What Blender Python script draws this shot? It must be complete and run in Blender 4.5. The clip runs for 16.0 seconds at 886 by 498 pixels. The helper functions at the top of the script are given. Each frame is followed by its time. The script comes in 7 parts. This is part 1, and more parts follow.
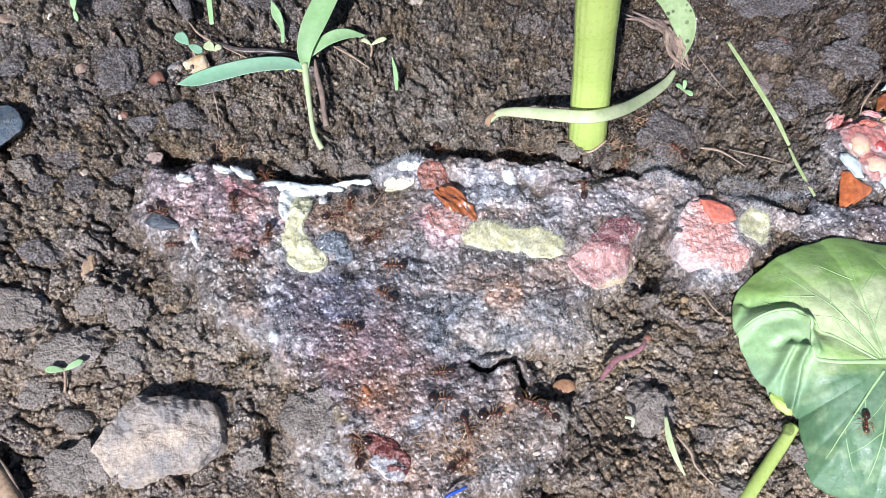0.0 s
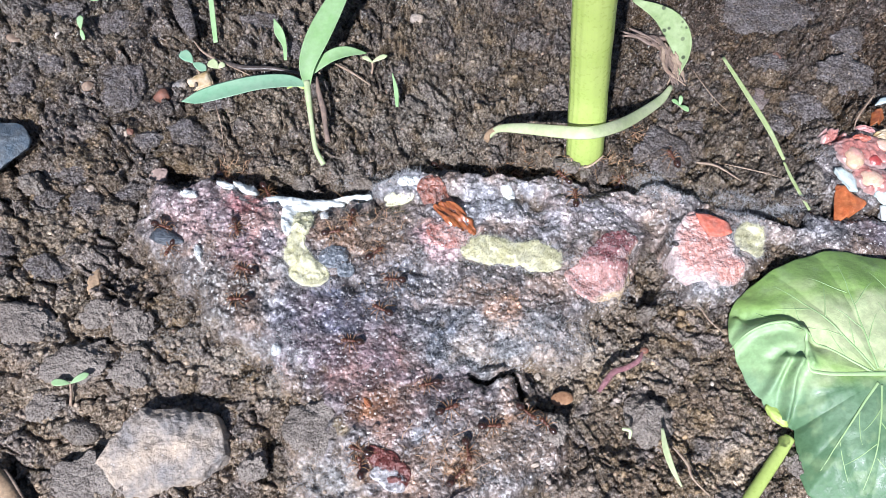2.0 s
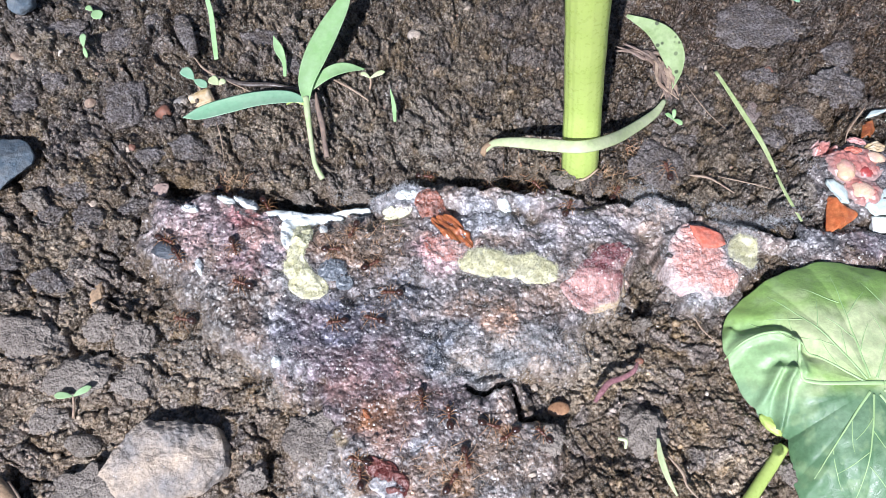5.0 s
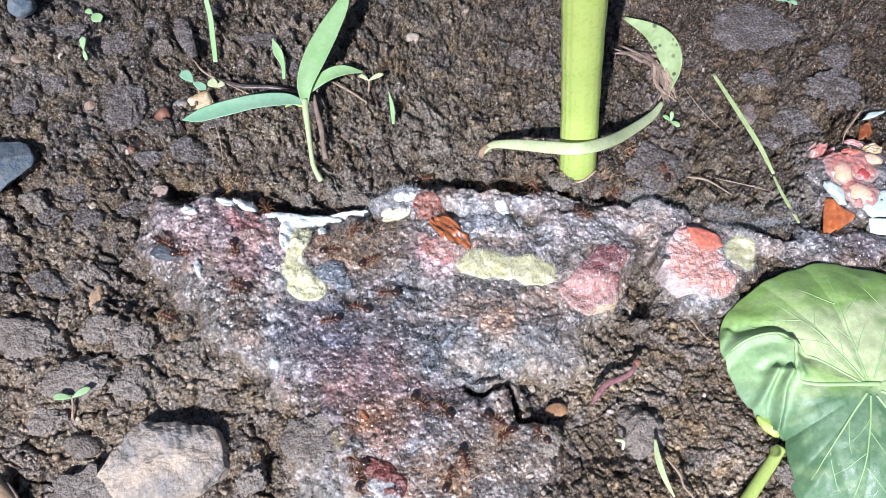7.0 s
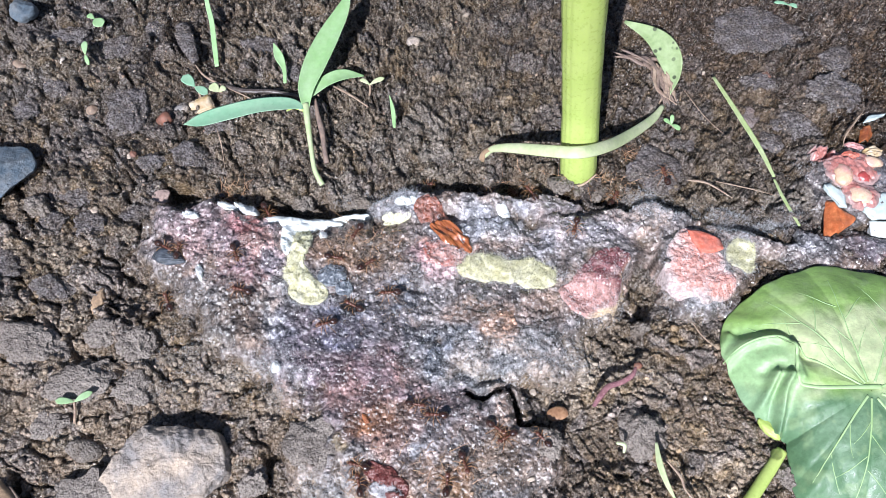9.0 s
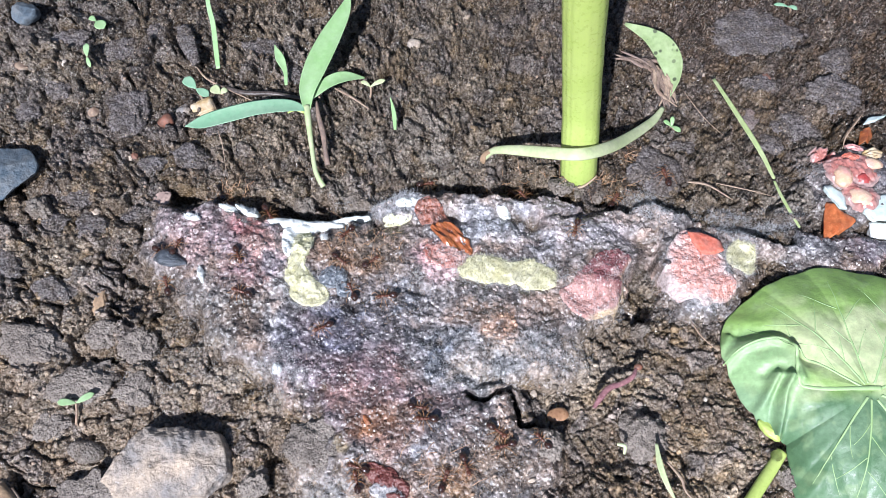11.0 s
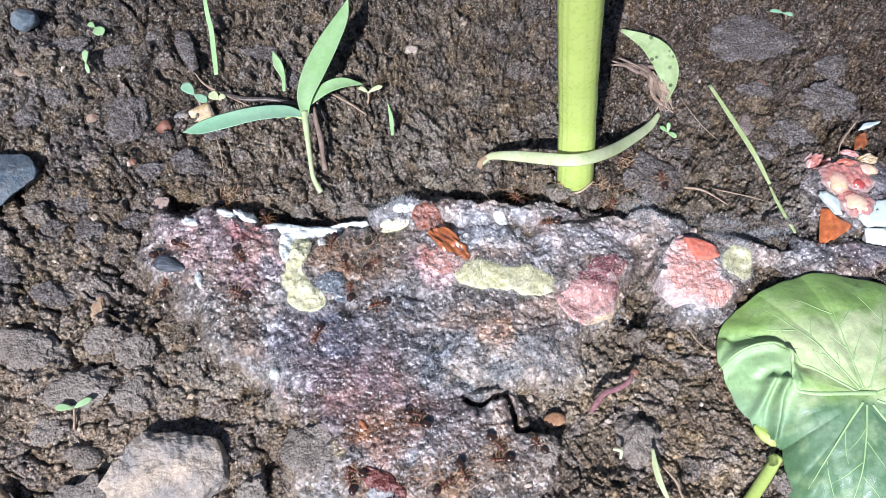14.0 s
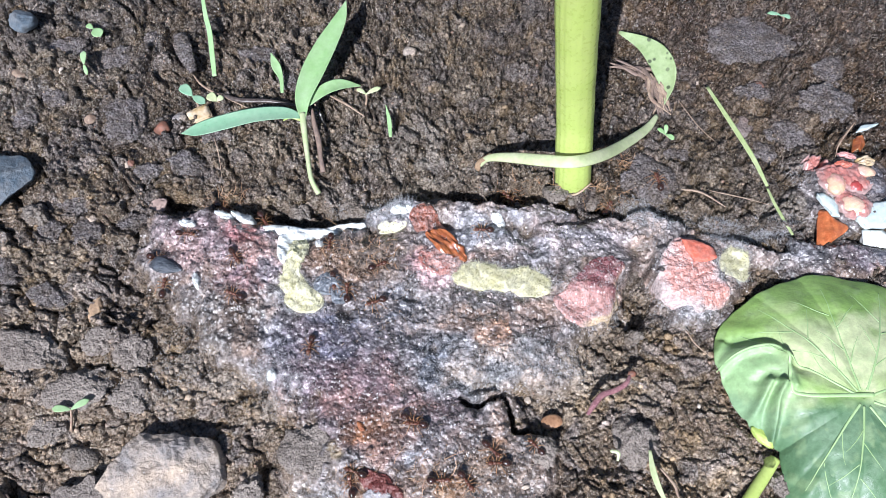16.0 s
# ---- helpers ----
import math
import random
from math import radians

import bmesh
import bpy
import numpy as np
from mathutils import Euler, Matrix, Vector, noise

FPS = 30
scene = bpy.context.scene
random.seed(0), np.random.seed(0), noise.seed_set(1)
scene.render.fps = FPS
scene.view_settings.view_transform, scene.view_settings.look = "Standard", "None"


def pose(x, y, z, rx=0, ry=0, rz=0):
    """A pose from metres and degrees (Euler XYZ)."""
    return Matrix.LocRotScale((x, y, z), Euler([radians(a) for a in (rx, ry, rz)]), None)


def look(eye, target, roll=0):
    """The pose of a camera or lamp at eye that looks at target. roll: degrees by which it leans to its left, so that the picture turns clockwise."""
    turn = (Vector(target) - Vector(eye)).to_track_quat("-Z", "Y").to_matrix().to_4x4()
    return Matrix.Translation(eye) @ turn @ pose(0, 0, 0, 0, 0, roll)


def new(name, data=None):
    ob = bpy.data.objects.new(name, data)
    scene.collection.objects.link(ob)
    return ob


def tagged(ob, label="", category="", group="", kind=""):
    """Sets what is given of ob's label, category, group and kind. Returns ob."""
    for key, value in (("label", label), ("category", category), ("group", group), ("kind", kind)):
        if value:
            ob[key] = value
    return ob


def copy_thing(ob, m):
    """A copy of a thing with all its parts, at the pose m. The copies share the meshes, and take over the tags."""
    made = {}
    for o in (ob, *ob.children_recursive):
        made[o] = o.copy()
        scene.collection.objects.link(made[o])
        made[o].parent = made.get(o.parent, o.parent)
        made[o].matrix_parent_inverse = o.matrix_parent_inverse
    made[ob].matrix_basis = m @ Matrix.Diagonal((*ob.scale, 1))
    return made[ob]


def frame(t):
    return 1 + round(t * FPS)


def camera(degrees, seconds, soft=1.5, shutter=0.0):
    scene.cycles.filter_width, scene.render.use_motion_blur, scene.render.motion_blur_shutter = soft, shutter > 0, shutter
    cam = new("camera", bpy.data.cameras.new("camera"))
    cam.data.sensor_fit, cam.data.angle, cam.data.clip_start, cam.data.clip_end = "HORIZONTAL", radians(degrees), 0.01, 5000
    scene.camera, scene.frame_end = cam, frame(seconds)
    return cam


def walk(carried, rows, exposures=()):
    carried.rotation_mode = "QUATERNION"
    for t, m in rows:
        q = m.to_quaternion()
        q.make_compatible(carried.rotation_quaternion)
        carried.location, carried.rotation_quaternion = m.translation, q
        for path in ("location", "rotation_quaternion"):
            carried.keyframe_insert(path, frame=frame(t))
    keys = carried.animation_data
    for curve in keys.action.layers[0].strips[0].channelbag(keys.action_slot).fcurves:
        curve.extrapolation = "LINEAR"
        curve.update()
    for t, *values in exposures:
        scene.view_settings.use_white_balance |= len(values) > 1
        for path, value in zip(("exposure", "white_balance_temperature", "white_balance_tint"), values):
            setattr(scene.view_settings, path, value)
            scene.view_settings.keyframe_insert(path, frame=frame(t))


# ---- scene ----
# The camera: hand-held over the soil
cam = camera(58.481, 16.0, soft=0.3)
PATH = [
    (0, (-0.00129, -0.07191, 0.16030), (0.00052, 0.00954, -0.02235), 0.995),
    (0.5, (-0.00121, -0.07206, 0.16074), (0.00027, 0.00981, -0.02173), 0.749),
    (1, (-0.00129, -0.07245, 0.16152), (0.00007, 0.01023, -0.02059), 0.665),
    (1.5, (-0.00072, -0.07198, 0.16212), (0.00037, 0.01090, -0.01989), 0.452),
    (2, (-0.00037, -0.07226, 0.16310), (0.00048, 0.01158, -0.01848), 0.232),
    (2.5, (-0.00002, -0.07241, 0.16355), (0.00078, 0.01183, -0.01784), 0.106),
    (3, (0.00044, -0.07209, 0.16482), (0.00114, 0.01253, -0.01639), -0.007),
    (3.5, (0.00012, -0.07211, 0.16520), (0.00116, 0.01306, -0.01576), 0.128),
    (4, (0.00023, -0.07232, 0.16584), (0.00114, 0.01348, -0.01481), -0.031),
    (6.5, (0.00080, -0.07371, 0.16500), (0.00127, 0.01305, -0.01519), -0.268),
    (7, (0.00112, -0.07349, 0.16593), (0.00147, 0.01354, -0.01413), -0.389),
    (7.5, (0.00097, -0.07358, 0.16624), (0.00136, 0.01356, -0.01378), -0.404),
    (8, (0.00109, -0.07410, 0.16611), (0.00134, 0.01365, -0.01361), -0.498),
    (8.5, (0.00119, -0.07362, 0.16650), (0.00122, 0.01386, -0.01335), -0.672),
    (9, (0.00121, -0.07337, 0.16636), (0.00122, 0.01420, -0.01345), -0.703),
    (11.5, (0.00121, -0.07344, 0.16689), (0.00102, 0.01450, -0.01274), -0.823),
    (12, (0.00141, -0.07350, 0.16666), (0.00136, 0.01468, -0.01286), -0.704),
    (12.5, (0.00158, -0.07356, 0.16676), (0.00142, 0.01474, -0.01269), -0.795),
    (13, (0.00154, -0.07364, 0.16677), (0.00146, 0.01500, -0.01251), -0.779),
    (13.5, (0.00160, -0.07351, 0.16696), (0.00169, 0.01524, -0.01227), -0.697),
    (14, (0.00175, -0.07355, 0.16750), (0.00176, 0.01528, -0.01170), -0.723),
    (14.5, (0.00173, -0.07352, 0.16736), (0.00174, 0.01551, -0.01173), -0.668),
    (15, (0.00191, -0.07364, 0.16743), (0.00190, 0.01548, -0.01162), -0.685),
    (15.5, (0.00164, -0.07371, 0.16756), (0.00192, 0.01557, -0.01140), -0.514),
    (16, (0.00221, -0.07368, 0.16747), (0.00234, 0.01563, -0.01148), -0.598),
]
walk(cam, [(t, look(eye, target, roll)) for t, eye, target, roll in PATH], [(0, 0.70, 5700, 14), (16, 0.70, 5700, 14)])

# World and sun: a clear day, the sun high behind the camera, a little to its left
SUN_FROM = Vector((-0.27, -0.70, 0.73)).normalized()
world = bpy.data.worlds.new("sky")
scene.world = world
world.use_nodes = True
sky = world.node_tree.nodes.new("ShaderNodeTexSky")
sky.sky_type, sky.sun_disc = "NISHITA", False
sky.sun_elevation = math.asin(SUN_FROM.z)
sky.sun_rotation = math.atan2(SUN_FROM.x, SUN_FROM.y)
world.node_tree.links.new(sky.outputs[0], world.node_tree.nodes["Background"].inputs[0])
world.node_tree.nodes["Background"].inputs[1].default_value = 0.042
sun = new("sun", bpy.data.lights.new("sun", "SUN"))
sun.data.energy, sun.data.angle, sun.data.color = 5.0, radians(0.55), (1.0, 0.975, 0.945)
sun.matrix_world = look(SUN_FROM * 5, (0, 0, 0))

# ---- small tools; all sizes below are in millimetres ----
MM = 0.001
BASE = {}


def thing(name, label, category, at=(0, 0, 0), group=""):
    """An Empty at the thing's base."""
    ob = new(name)
    ob.empty_display_size = 0.002
    ob.location = Vector(at) * MM
    BASE[ob.name] = Vector(at)
    return tagged(ob, label, category, group)


def finish(name, me, material, parent, label, smooth):
    me.materials.append(material)
    if smooth:
        me.polygons.foreach_set("use_smooth", [True] * len(me.polygons))
    ob = new(name, me)
    if parent is not None:
        ob.parent = parent
        BASE[ob.name] = BASE.get(parent.name, Vector())
    if label:
        ob["label"] = label
    return ob


def part(name, bm, material, parent, label="", smooth=True):
    """Links a bmesh, drawn in world millimetres, as one mesh under a thing."""
    base = BASE.get(parent.name, Vector()) if parent is not None else Vector()
    bmesh.ops.recalc_face_normals(bm, faces=bm.faces)
    for v in bm.verts:
        v.co = (v.co - base) * MM
    me = bpy.data.meshes.new(name)
    bm.to_mesh(me)
    bm.free()
    return finish(name, me, material, parent, label, smooth)


def sheet(name, verts, faces, material, parent=None, label="", colors=None, smooth=True):
    """The same from arrays."""
    base = np.array(BASE.get(parent.name, Vector())) if parent is not None else np.zeros(3)
    verts = (np.asarray(verts, dtype=np.float64) - base) * MM
    faces = np.asarray(faces, dtype=np.int32)
    me = bpy.data.meshes.new(name)
    me.vertices.add(len(verts))
    me.vertices.foreach_set("co", verts.astype(np.float32).ravel())
    n = faces.shape[1]
    me.loops.add(faces.size)
    me.loops.foreach_set("vertex_index", faces.ravel())
    me.polygons.add(len(faces))
    me.polygons.foreach_set("loop_start", np.arange(0, faces.size, n, dtype=np.int32))
    if colors is not None:
        layer = me.attributes.new("tone", "FLOAT_COLOR", "POINT")
        layer.data.foreach_set("color", np.column_stack([colors, np.ones(len(colors))]).astype(np.float32).ravel())
    me.update(calc_edges=True)
    return finish(name, me, material, parent, label, smooth)


# lattice noises on arrays
def dice(ix, iy, s):
    h = (ix.astype(np.int64) * 374761393 + iy.astype(np.int64) * 668265263 + s * 1274126177) & 0xFFFFFFFF
    h = ((h ^ (h >> 13)) * 1103515245) & 0xFFFFFFFF
    h = ((h ^ (h >> 16)) * 2246822519) & 0xFFFFFFFF
    return (h ^ (h >> 15)) / 4294967295.0


def grain(x, y, size, s=0):
    """Smooth value noise, -1 to 1."""
    x, y = x / size, y / size
    ix, iy = np.floor(x), np.floor(y)
    u, v = x - ix, y - iy
    u, v = u * u * u * (u * (u * 6 - 15) + 10), v * v * v * (v * (v * 6 - 15) + 10)
    a, b = dice(ix, iy, s), dice(ix + 1, iy, s)
    c, d = dice(ix, iy + 1, s), dice(ix + 1, iy + 1, s)
    return 2 * ((a * (1 - u) + b * u) * (1 - v) + (c * (1 - u) + d * u) * v) - 1


def layers(x, y, size, s=0, n=4, keep=0.5):
    total, amp = 0, 1.0
    for k in range(n):
        total = total + amp * grain(x + 17.3 * k, y - 9.1 * k, size, s + k)
        size, amp = size * 0.5, amp * keep
    return total


def cells(x, y, size, s=0):
    """Worley cells: nearest and second distance in cell sizes, and a random value of the cell."""
    x, y = x / size, y / size
    ix, iy = np.floor(x), np.floor(y)
    f1 = np.full(x.shape, 9.0)
    f2 = np.full(x.shape, 9.0)
    who = np.zeros(x.shape)
    for dx in (-1, 0, 1):
        for dy in (-1, 0, 1):
            jx, jy = ix + dx, iy + dy
            d = np.hypot(jx + dice(jx, jy, s) - x, jy + dice(jx, jy, s + 1) - y)
            near = d < f1
            f2 = np.where(near, f1, np.minimum(f2, d))
            who = np.where(near, dice(jx, jy, s + 2), who)
            f1 = np.where(near, d, f1)
    return f1, f2, who


def plates(x, y, size, s=0):
    """Worley cells as tilted plates: the gap to the next cell, a random value, and the height of the tilted plate in mm."""
    u, v = x / size, y / size
    ix, iy = np.floor(u), np.floor(v)
    f1 = np.full(u.shape, 9.0)
    f2, who, lean = f1.copy(), np.zeros(u.shape), np.zeros(u.shape)
    for dx in (-1, 0, 1):
        for dy in (-1, 0, 1):
            jx, jy = ix + dx, iy + dy
            ox, oy = u - jx - dice(jx, jy, s), v - jy - dice(jx, jy, s + 1)
            d = np.hypot(ox, oy)
            near = d < f1
            f2 = np.where(near, f1, np.minimum(f2, d))
            who = np.where(near, dice(jx, jy, s + 2), who)
            lean = np.where(near, ox * (dice(jx, jy, s + 3) - 0.5) + oy * (dice(jx, jy, s + 4) - 0.5), lean)
            f1 = np.where(near, d, f1)
    return f2 - f1, who, lean * size


def ramp(v, a, b):
    w = np.clip((v - a) / (b - a), 0, 1)
    return w * w * (3 - 2 * w)


def oval(x, y, c, rx, ry, turn=0):
    """1 on the rim of the oval, 0 in its middle."""
    a = radians(turn)
    u, v = x - c[0], y - c[1]
    return np.hypot((u * math.cos(a) + v * math.sin(a)) / rx, (-u * math.sin(a) + v * math.cos(a)) / ry)


# ---- materials ----
def surface(name, a, b=None, size=3.0, rough=0.6, bump=0.3, fine=0.4, speck=None, amount=0.1, speck_size=0.6,
            tone=False, spec=0.5, lucent=0.0, wet=0.0, vary=0.35, deep=0.15, crumb=0.0, stretch=None):
    """A procedural material. a, b: two base colours, mixed by noise of that size in mm; bump: strength of relief whose
    grain is
    `fine` mm; crumb: size of beady relief; stretch: scales of the grain along x, y, z; speck: colour of small grains
    and painted glints; tone: the base colour comes from the mesh; lucent: share of light that passes a leaf."""
    m = bpy.data.materials.new(name)
    m.use_nodes = True
    nt = m.node_tree
    N, L = nt.nodes, nt.links
    bsdf = N["Principled BSDF"]
    pos = N.new("ShaderNodeTexCoord").outputs["Object"]
    if stretch:
        turn = N.new("ShaderNodeMapping")
        turn.inputs["Scale"].default_value = stretch
        L.new(pos, turn.inputs["Vector"])
        pos = turn.outputs[0]

    def noise_at(mm, detail=4.0, roughness=0.6):
        n = N.new("ShaderNodeTexNoise")
        n.inputs["Scale"].default_value = 1000.0 / mm
        n.inputs["Detail"].default_value = detail
        n.inputs["Roughness"].default_value = roughness
        L.new(pos, n.inputs["Vector"])
        return n.outputs["Fac"]

    def mixed(kind, fac, one, two):
        n = N.new("ShaderNodeMix")
        n.data_type, n.blend_type = "RGBA", kind
        for socket, value in ((n.inputs["Factor"], fac), (n.inputs[6], one), (n.inputs[7], two)):
            if isinstance(value, bpy.types.NodeSocket):
                L.new(value, socket)
            else:
                socket.default_value = (*value, 1) if isinstance(value, tuple) else value
        return n.outputs[2]

    def bent(value, lo, hi, to_lo=0.0, to_hi=1.0):
        n = N.new("ShaderNodeMapRange")
        for k, v in zip(("From Min", "From Max", "To Min", "To Max"), (lo, hi, to_lo, to_hi)):
            n.inputs[k].default_value = v
        L.new(value, n.inputs["Value"])
        return n.outputs[0]

    coarse, close = noise_at(size), noise_at(fine * 2.2, 5.0, 0.65)
    if tone:
        attr = N.new("ShaderNodeAttribute")
        attr.attribute_name = "tone"
        color = attr.outputs["Color"]
    else:
        color = mixed("MIX", bent(coarse, 0.35, 0.65), a, b or a)
    grey = N.new("ShaderNodeCombineColor")
    shade = bent(close, 0.3, 0.7, 1 - vary, 1 + vary)
    for k in range(3):
        L.new(shade, grey.inputs[k])
    color = mixed("MULTIPLY", 1.0, color, grey.outputs[0])
    vor = None
    if speck:
        vor = N.new("ShaderNodeTexVoronoi")
        vor.inputs["Scale"].default_value = 1000.0 / speck_size
        L.new(pos, vor.inputs["Vector"])
        one = N.new("ShaderNodeSeparateColor")
        L.new(vor.outputs["Color"], one.inputs[0])
        pick = bent(one.outputs[0], 1 - amount, 1 - amount + 0.02)
        round_ = bent(vor.outputs["Distance"], 0.45, 0.3)
        both = N.new("ShaderNodeMath")
        both.operation = "MULTIPLY"
        L.new(pick, both.inputs[0]), L.new(round_, both.inputs[1])
        color = mixed("MIX", both.outputs[0], color, speck)
    L.new(color, bsdf.inputs["Base Color"])
    L.new(bent(close, 0.35, 0.65, max(rough - 0.18 - wet, 0.05), min(rough + 0.15, 1.0)), bsdf.inputs["Roughness"])
    bsdf.inputs["Specular IOR Level"].default_value = spec
    if bump:
        relief = N.new("ShaderNodeBump")
        relief.inputs["Strength"].default_value = min(bump, 1.0)
        relief.inputs["Distance"].default_value = deep * MM
        L.new(close, relief.inputs["Height"])
        L.new(relief.outputs[0], bsdf.inputs["Normal"])
        if crumb:
            bead = N.new("ShaderNodeTexVoronoi")
            bead.inputs["Scale"].default_value = 1000.0 / crumb
            L.new(pos, bead.inputs["Vector"])
            second = N.new("ShaderNodeBump")
            second.inputs["Strength"].default_value = 1.0
            second.inputs["Distance"].default_value = 0.35 * crumb * MM
            second.invert = True
            L.new(bead.outputs["Distance"], second.inputs["Height"])
            L.new(relief.outputs[0], second.inputs["Normal"])
            L.new(second.outputs[0], bsdf.inputs["Normal"])
    if lucent:
        leaf = N.new("ShaderNodeBsdfTranslucent")
        L.new(color, leaf.inputs["Color"])
        mix = N.new("ShaderNodeMixShader")
        mix.inputs[0].default_value = lucent
        L.new(bsdf.outputs[0], mix.inputs[1]), L.new(leaf.outputs[0], mix.inputs[2])
        L.new(mix.outputs[0], N["Material Output"].inputs["Surface"])
    return m


SOIL = surface("soil", (0.10, 0.075, 0.052), tone=True, rough=0.29, bump=1.0, fine=0.28, deep=0.6, crumb=0.7,
               speck=(0.36, 0.29, 0.21), amount=0.05, speck_size=0.55, vary=0.8, wet=0.2, spec=0.95)
CLOD = surface("clod soil", (0.120, 0.095, 0.072), (0.175, 0.150, 0.126), 5.0, rough=0.45, bump=1.0, fine=0.28, deep=0.4, crumb=0.6,
               speck=(0.30, 0.25, 0.2), amount=0.04, vary=0.5, wet=0.15)
GREY_CLOD = surface("grey clod soil", (0.082, 0.064, 0.050), (0.138, 0.120, 0.114), 3.2, rough=0.33, bump=1.0, fine=0.26, deep=0.75, crumb=0.6,
                    speck=(0.34, 0.27, 0.2), amount=0.07, vary=0.8, wet=0.18, spec=0.85)
WET_PULP = surface("wet dark pulp", (0.10, 0.098, 0.11), (0.17, 0.145, 0.14), 2.5, rough=0.3, bump=1.0, fine=0.3, deep=0.4, crumb=0.8, vary=0.5, wet=0.1, spec=0.8)
PINK_CHIP = surface("pinkish chip", (0.40, 0.29, 0.24), (0.26, 0.185, 0.155), 2.0, rough=0.6, bump=0.7, fine=0.3, vary=0.3)
BLUE_MOULD = surface("bluish mould", (0.16, 0.175, 0.19), (0.08, 0.09, 0.105), 2.0, rough=0.28, bump=0.8, fine=0.3, vary=0.4, spec=0.7)
SLATE = surface("slate stone", (0.075, 0.104, 0.130), (0.135, 0.145, 0.15), 3.0, rough=0.5, bump=1.0, fine=0.35, deep=0.35, vary=0.4)
STONE = surface("pale stone", (0.46, 0.36, 0.265), (0.22, 0.20, 0.185), 8.0, rough=0.5, bump=1.0, fine=0.4, deep=0.6,
                speck=(0.5, 0.45, 0.4), amount=0.03, speck_size=0.5, vary=0.4)
GRIT = surface("grit", (0.30, 0.23, 0.165), (0.15, 0.085, 0.055), 2.0, rough=0.5, bump=0.3, fine=0.3, vary=0.3)
PALE = surface("pale grit", (0.48, 0.42, 0.35), (0.36, 0.29, 0.22), 1.5, rough=0.5, bump=0.2, fine=0.3, vary=0.2)
RUSTY = surface("rusty pebble", (0.19, 0.075, 0.045), (0.12, 0.06, 0.04), 2.0, rough=0.6, bump=0.6, fine=0.3, vary=0.35)
WOOD = surface("dead wood", (0.26, 0.17, 0.10), (0.36, 0.25, 0.15), 1.5, rough=0.75, bump=0.8, fine=0.3, vary=0.35)
BLADE = surface("yellowing blade", (0.33, 0.41, 0.16), (0.42, 0.47, 0.24), 4.0, rough=0.5, bump=0.3, fine=0.5, vary=0.15, lucent=0.15)
BARK = surface("bark chip", (0.22, 0.155, 0.115), (0.14, 0.10, 0.08), 2.0, rough=0.6, bump=0.8, fine=0.3, vary=0.35)
BARK_GREY = surface("pinkish grey stone", (0.17, 0.125, 0.105), (0.12, 0.10, 0.09), 3.0, rough=0.45, bump=0.9, fine=0.3, deep=0.3, crumb=0.5, vary=0.4)
TAN = surface("tan wood", (0.40, 0.27, 0.12), (0.54, 0.44, 0.31), 2.0, rough=0.6, bump=0.4, fine=0.3, vary=0.2)
RUST_FIBRE = surface("rusty fibre", (0.30, 0.15, 0.075), (0.42, 0.27, 0.15), 2.0, rough=0.5, bump=0, vary=0.2)
ROOT = surface("root fibre", (0.36, 0.27, 0.19), (0.2, 0.13, 0.09), 2.0, rough=0.7, bump=0.3, fine=0.2)
# the pale specks are glints painted on the wet pulp
PULP = surface("mouldy pulp", (0.2, 0.16, 0.15), tone=True, rough=0.27, bump=0.8, fine=0.4, deep=0.3, crumb=0.85,
               speck=(0.50, 0.46, 0.44), amount=0.06, speck_size=0.55, vary=0.5, wet=0.18, spec=0.95)
RIND = surface("white rind", (0.74, 0.76, 0.74), (0.64, 0.66, 0.60), 3.0, rough=0.65, bump=0.5, fine=0.4, vary=0.12)
YELLOW = surface("yellow mould", (0.56, 0.53, 0.30), (0.66, 0.63, 0.46), 1.6, rough=0.9, bump=0.4, fine=0.25, vary=0.25, spec=0.2)
YELLOW_HAIR = surface("yellow mould hair", (0.60, 0.57, 0.35), (0.70, 0.68, 0.54), 2.0, rough=0.9, bump=0, vary=0.1, spec=0.2, lucent=0.3)
MOULD_BEAD = surface("mould bead", (0.56, 0.53, 0.52), (0.36, 0.33, 0.33), 2.0, rough=0.35, bump=0.2, vary=0.2)
WHITE_HAIR = surface("white mould hair", (0.55, 0.55, 0.55), (0.34, 0.34, 0.345), 3.0, rough=0.8, bump=0, vary=0.15, spec=0.3, lucent=0.2)
BLUE_RIND = surface("bluish rind", (0.50, 0.60, 0.58), (0.58, 0.64, 0.60), 3.0, rough=0.4, bump=0.5, fine=0.4, vary=0.12, lucent=0.1)
CREAM_SEED = surface("cream seed", (0.60, 0.43, 0.26), (0.56, 0.30, 0.25), 3.5, rough=0.24, bump=0.5, fine=0.4, vary=0.15)
DRY_CLOD = surface("dry clod soil", (0.165, 0.136, 0.112), (0.225, 0.19, 0.158), 5.0, rough=0.45, bump=1.0, fine=0.24, deep=0.45, crumb=0.5,
                   speck=(0.34, 0.29, 0.23), amount=0.06, vary=0.5, wet=0.15)
FLESH = surface("red flesh", (0.48, 0.175, 0.13), (0.60, 0.42, 0.36), 4.5, tone=True, rough=0.36, bump=0.8, fine=0.3, deep=0.25, crumb=0.5,
                speck=(0.66, 0.52, 0.48), amount=0.16, speck_size=0.7, vary=0.35, wet=0.1)
DULL_FLESH = surface("dull red flesh", (0.28, 0.085, 0.06), (0.48, 0.32, 0.28), 4.0, rough=0.34, bump=0.8, fine=0.3, deep=0.3, crumb=0.55,
                     speck=(0.56, 0.42, 0.39), amount=0.1, speck_size=0.8, vary=0.4, wet=0.12)
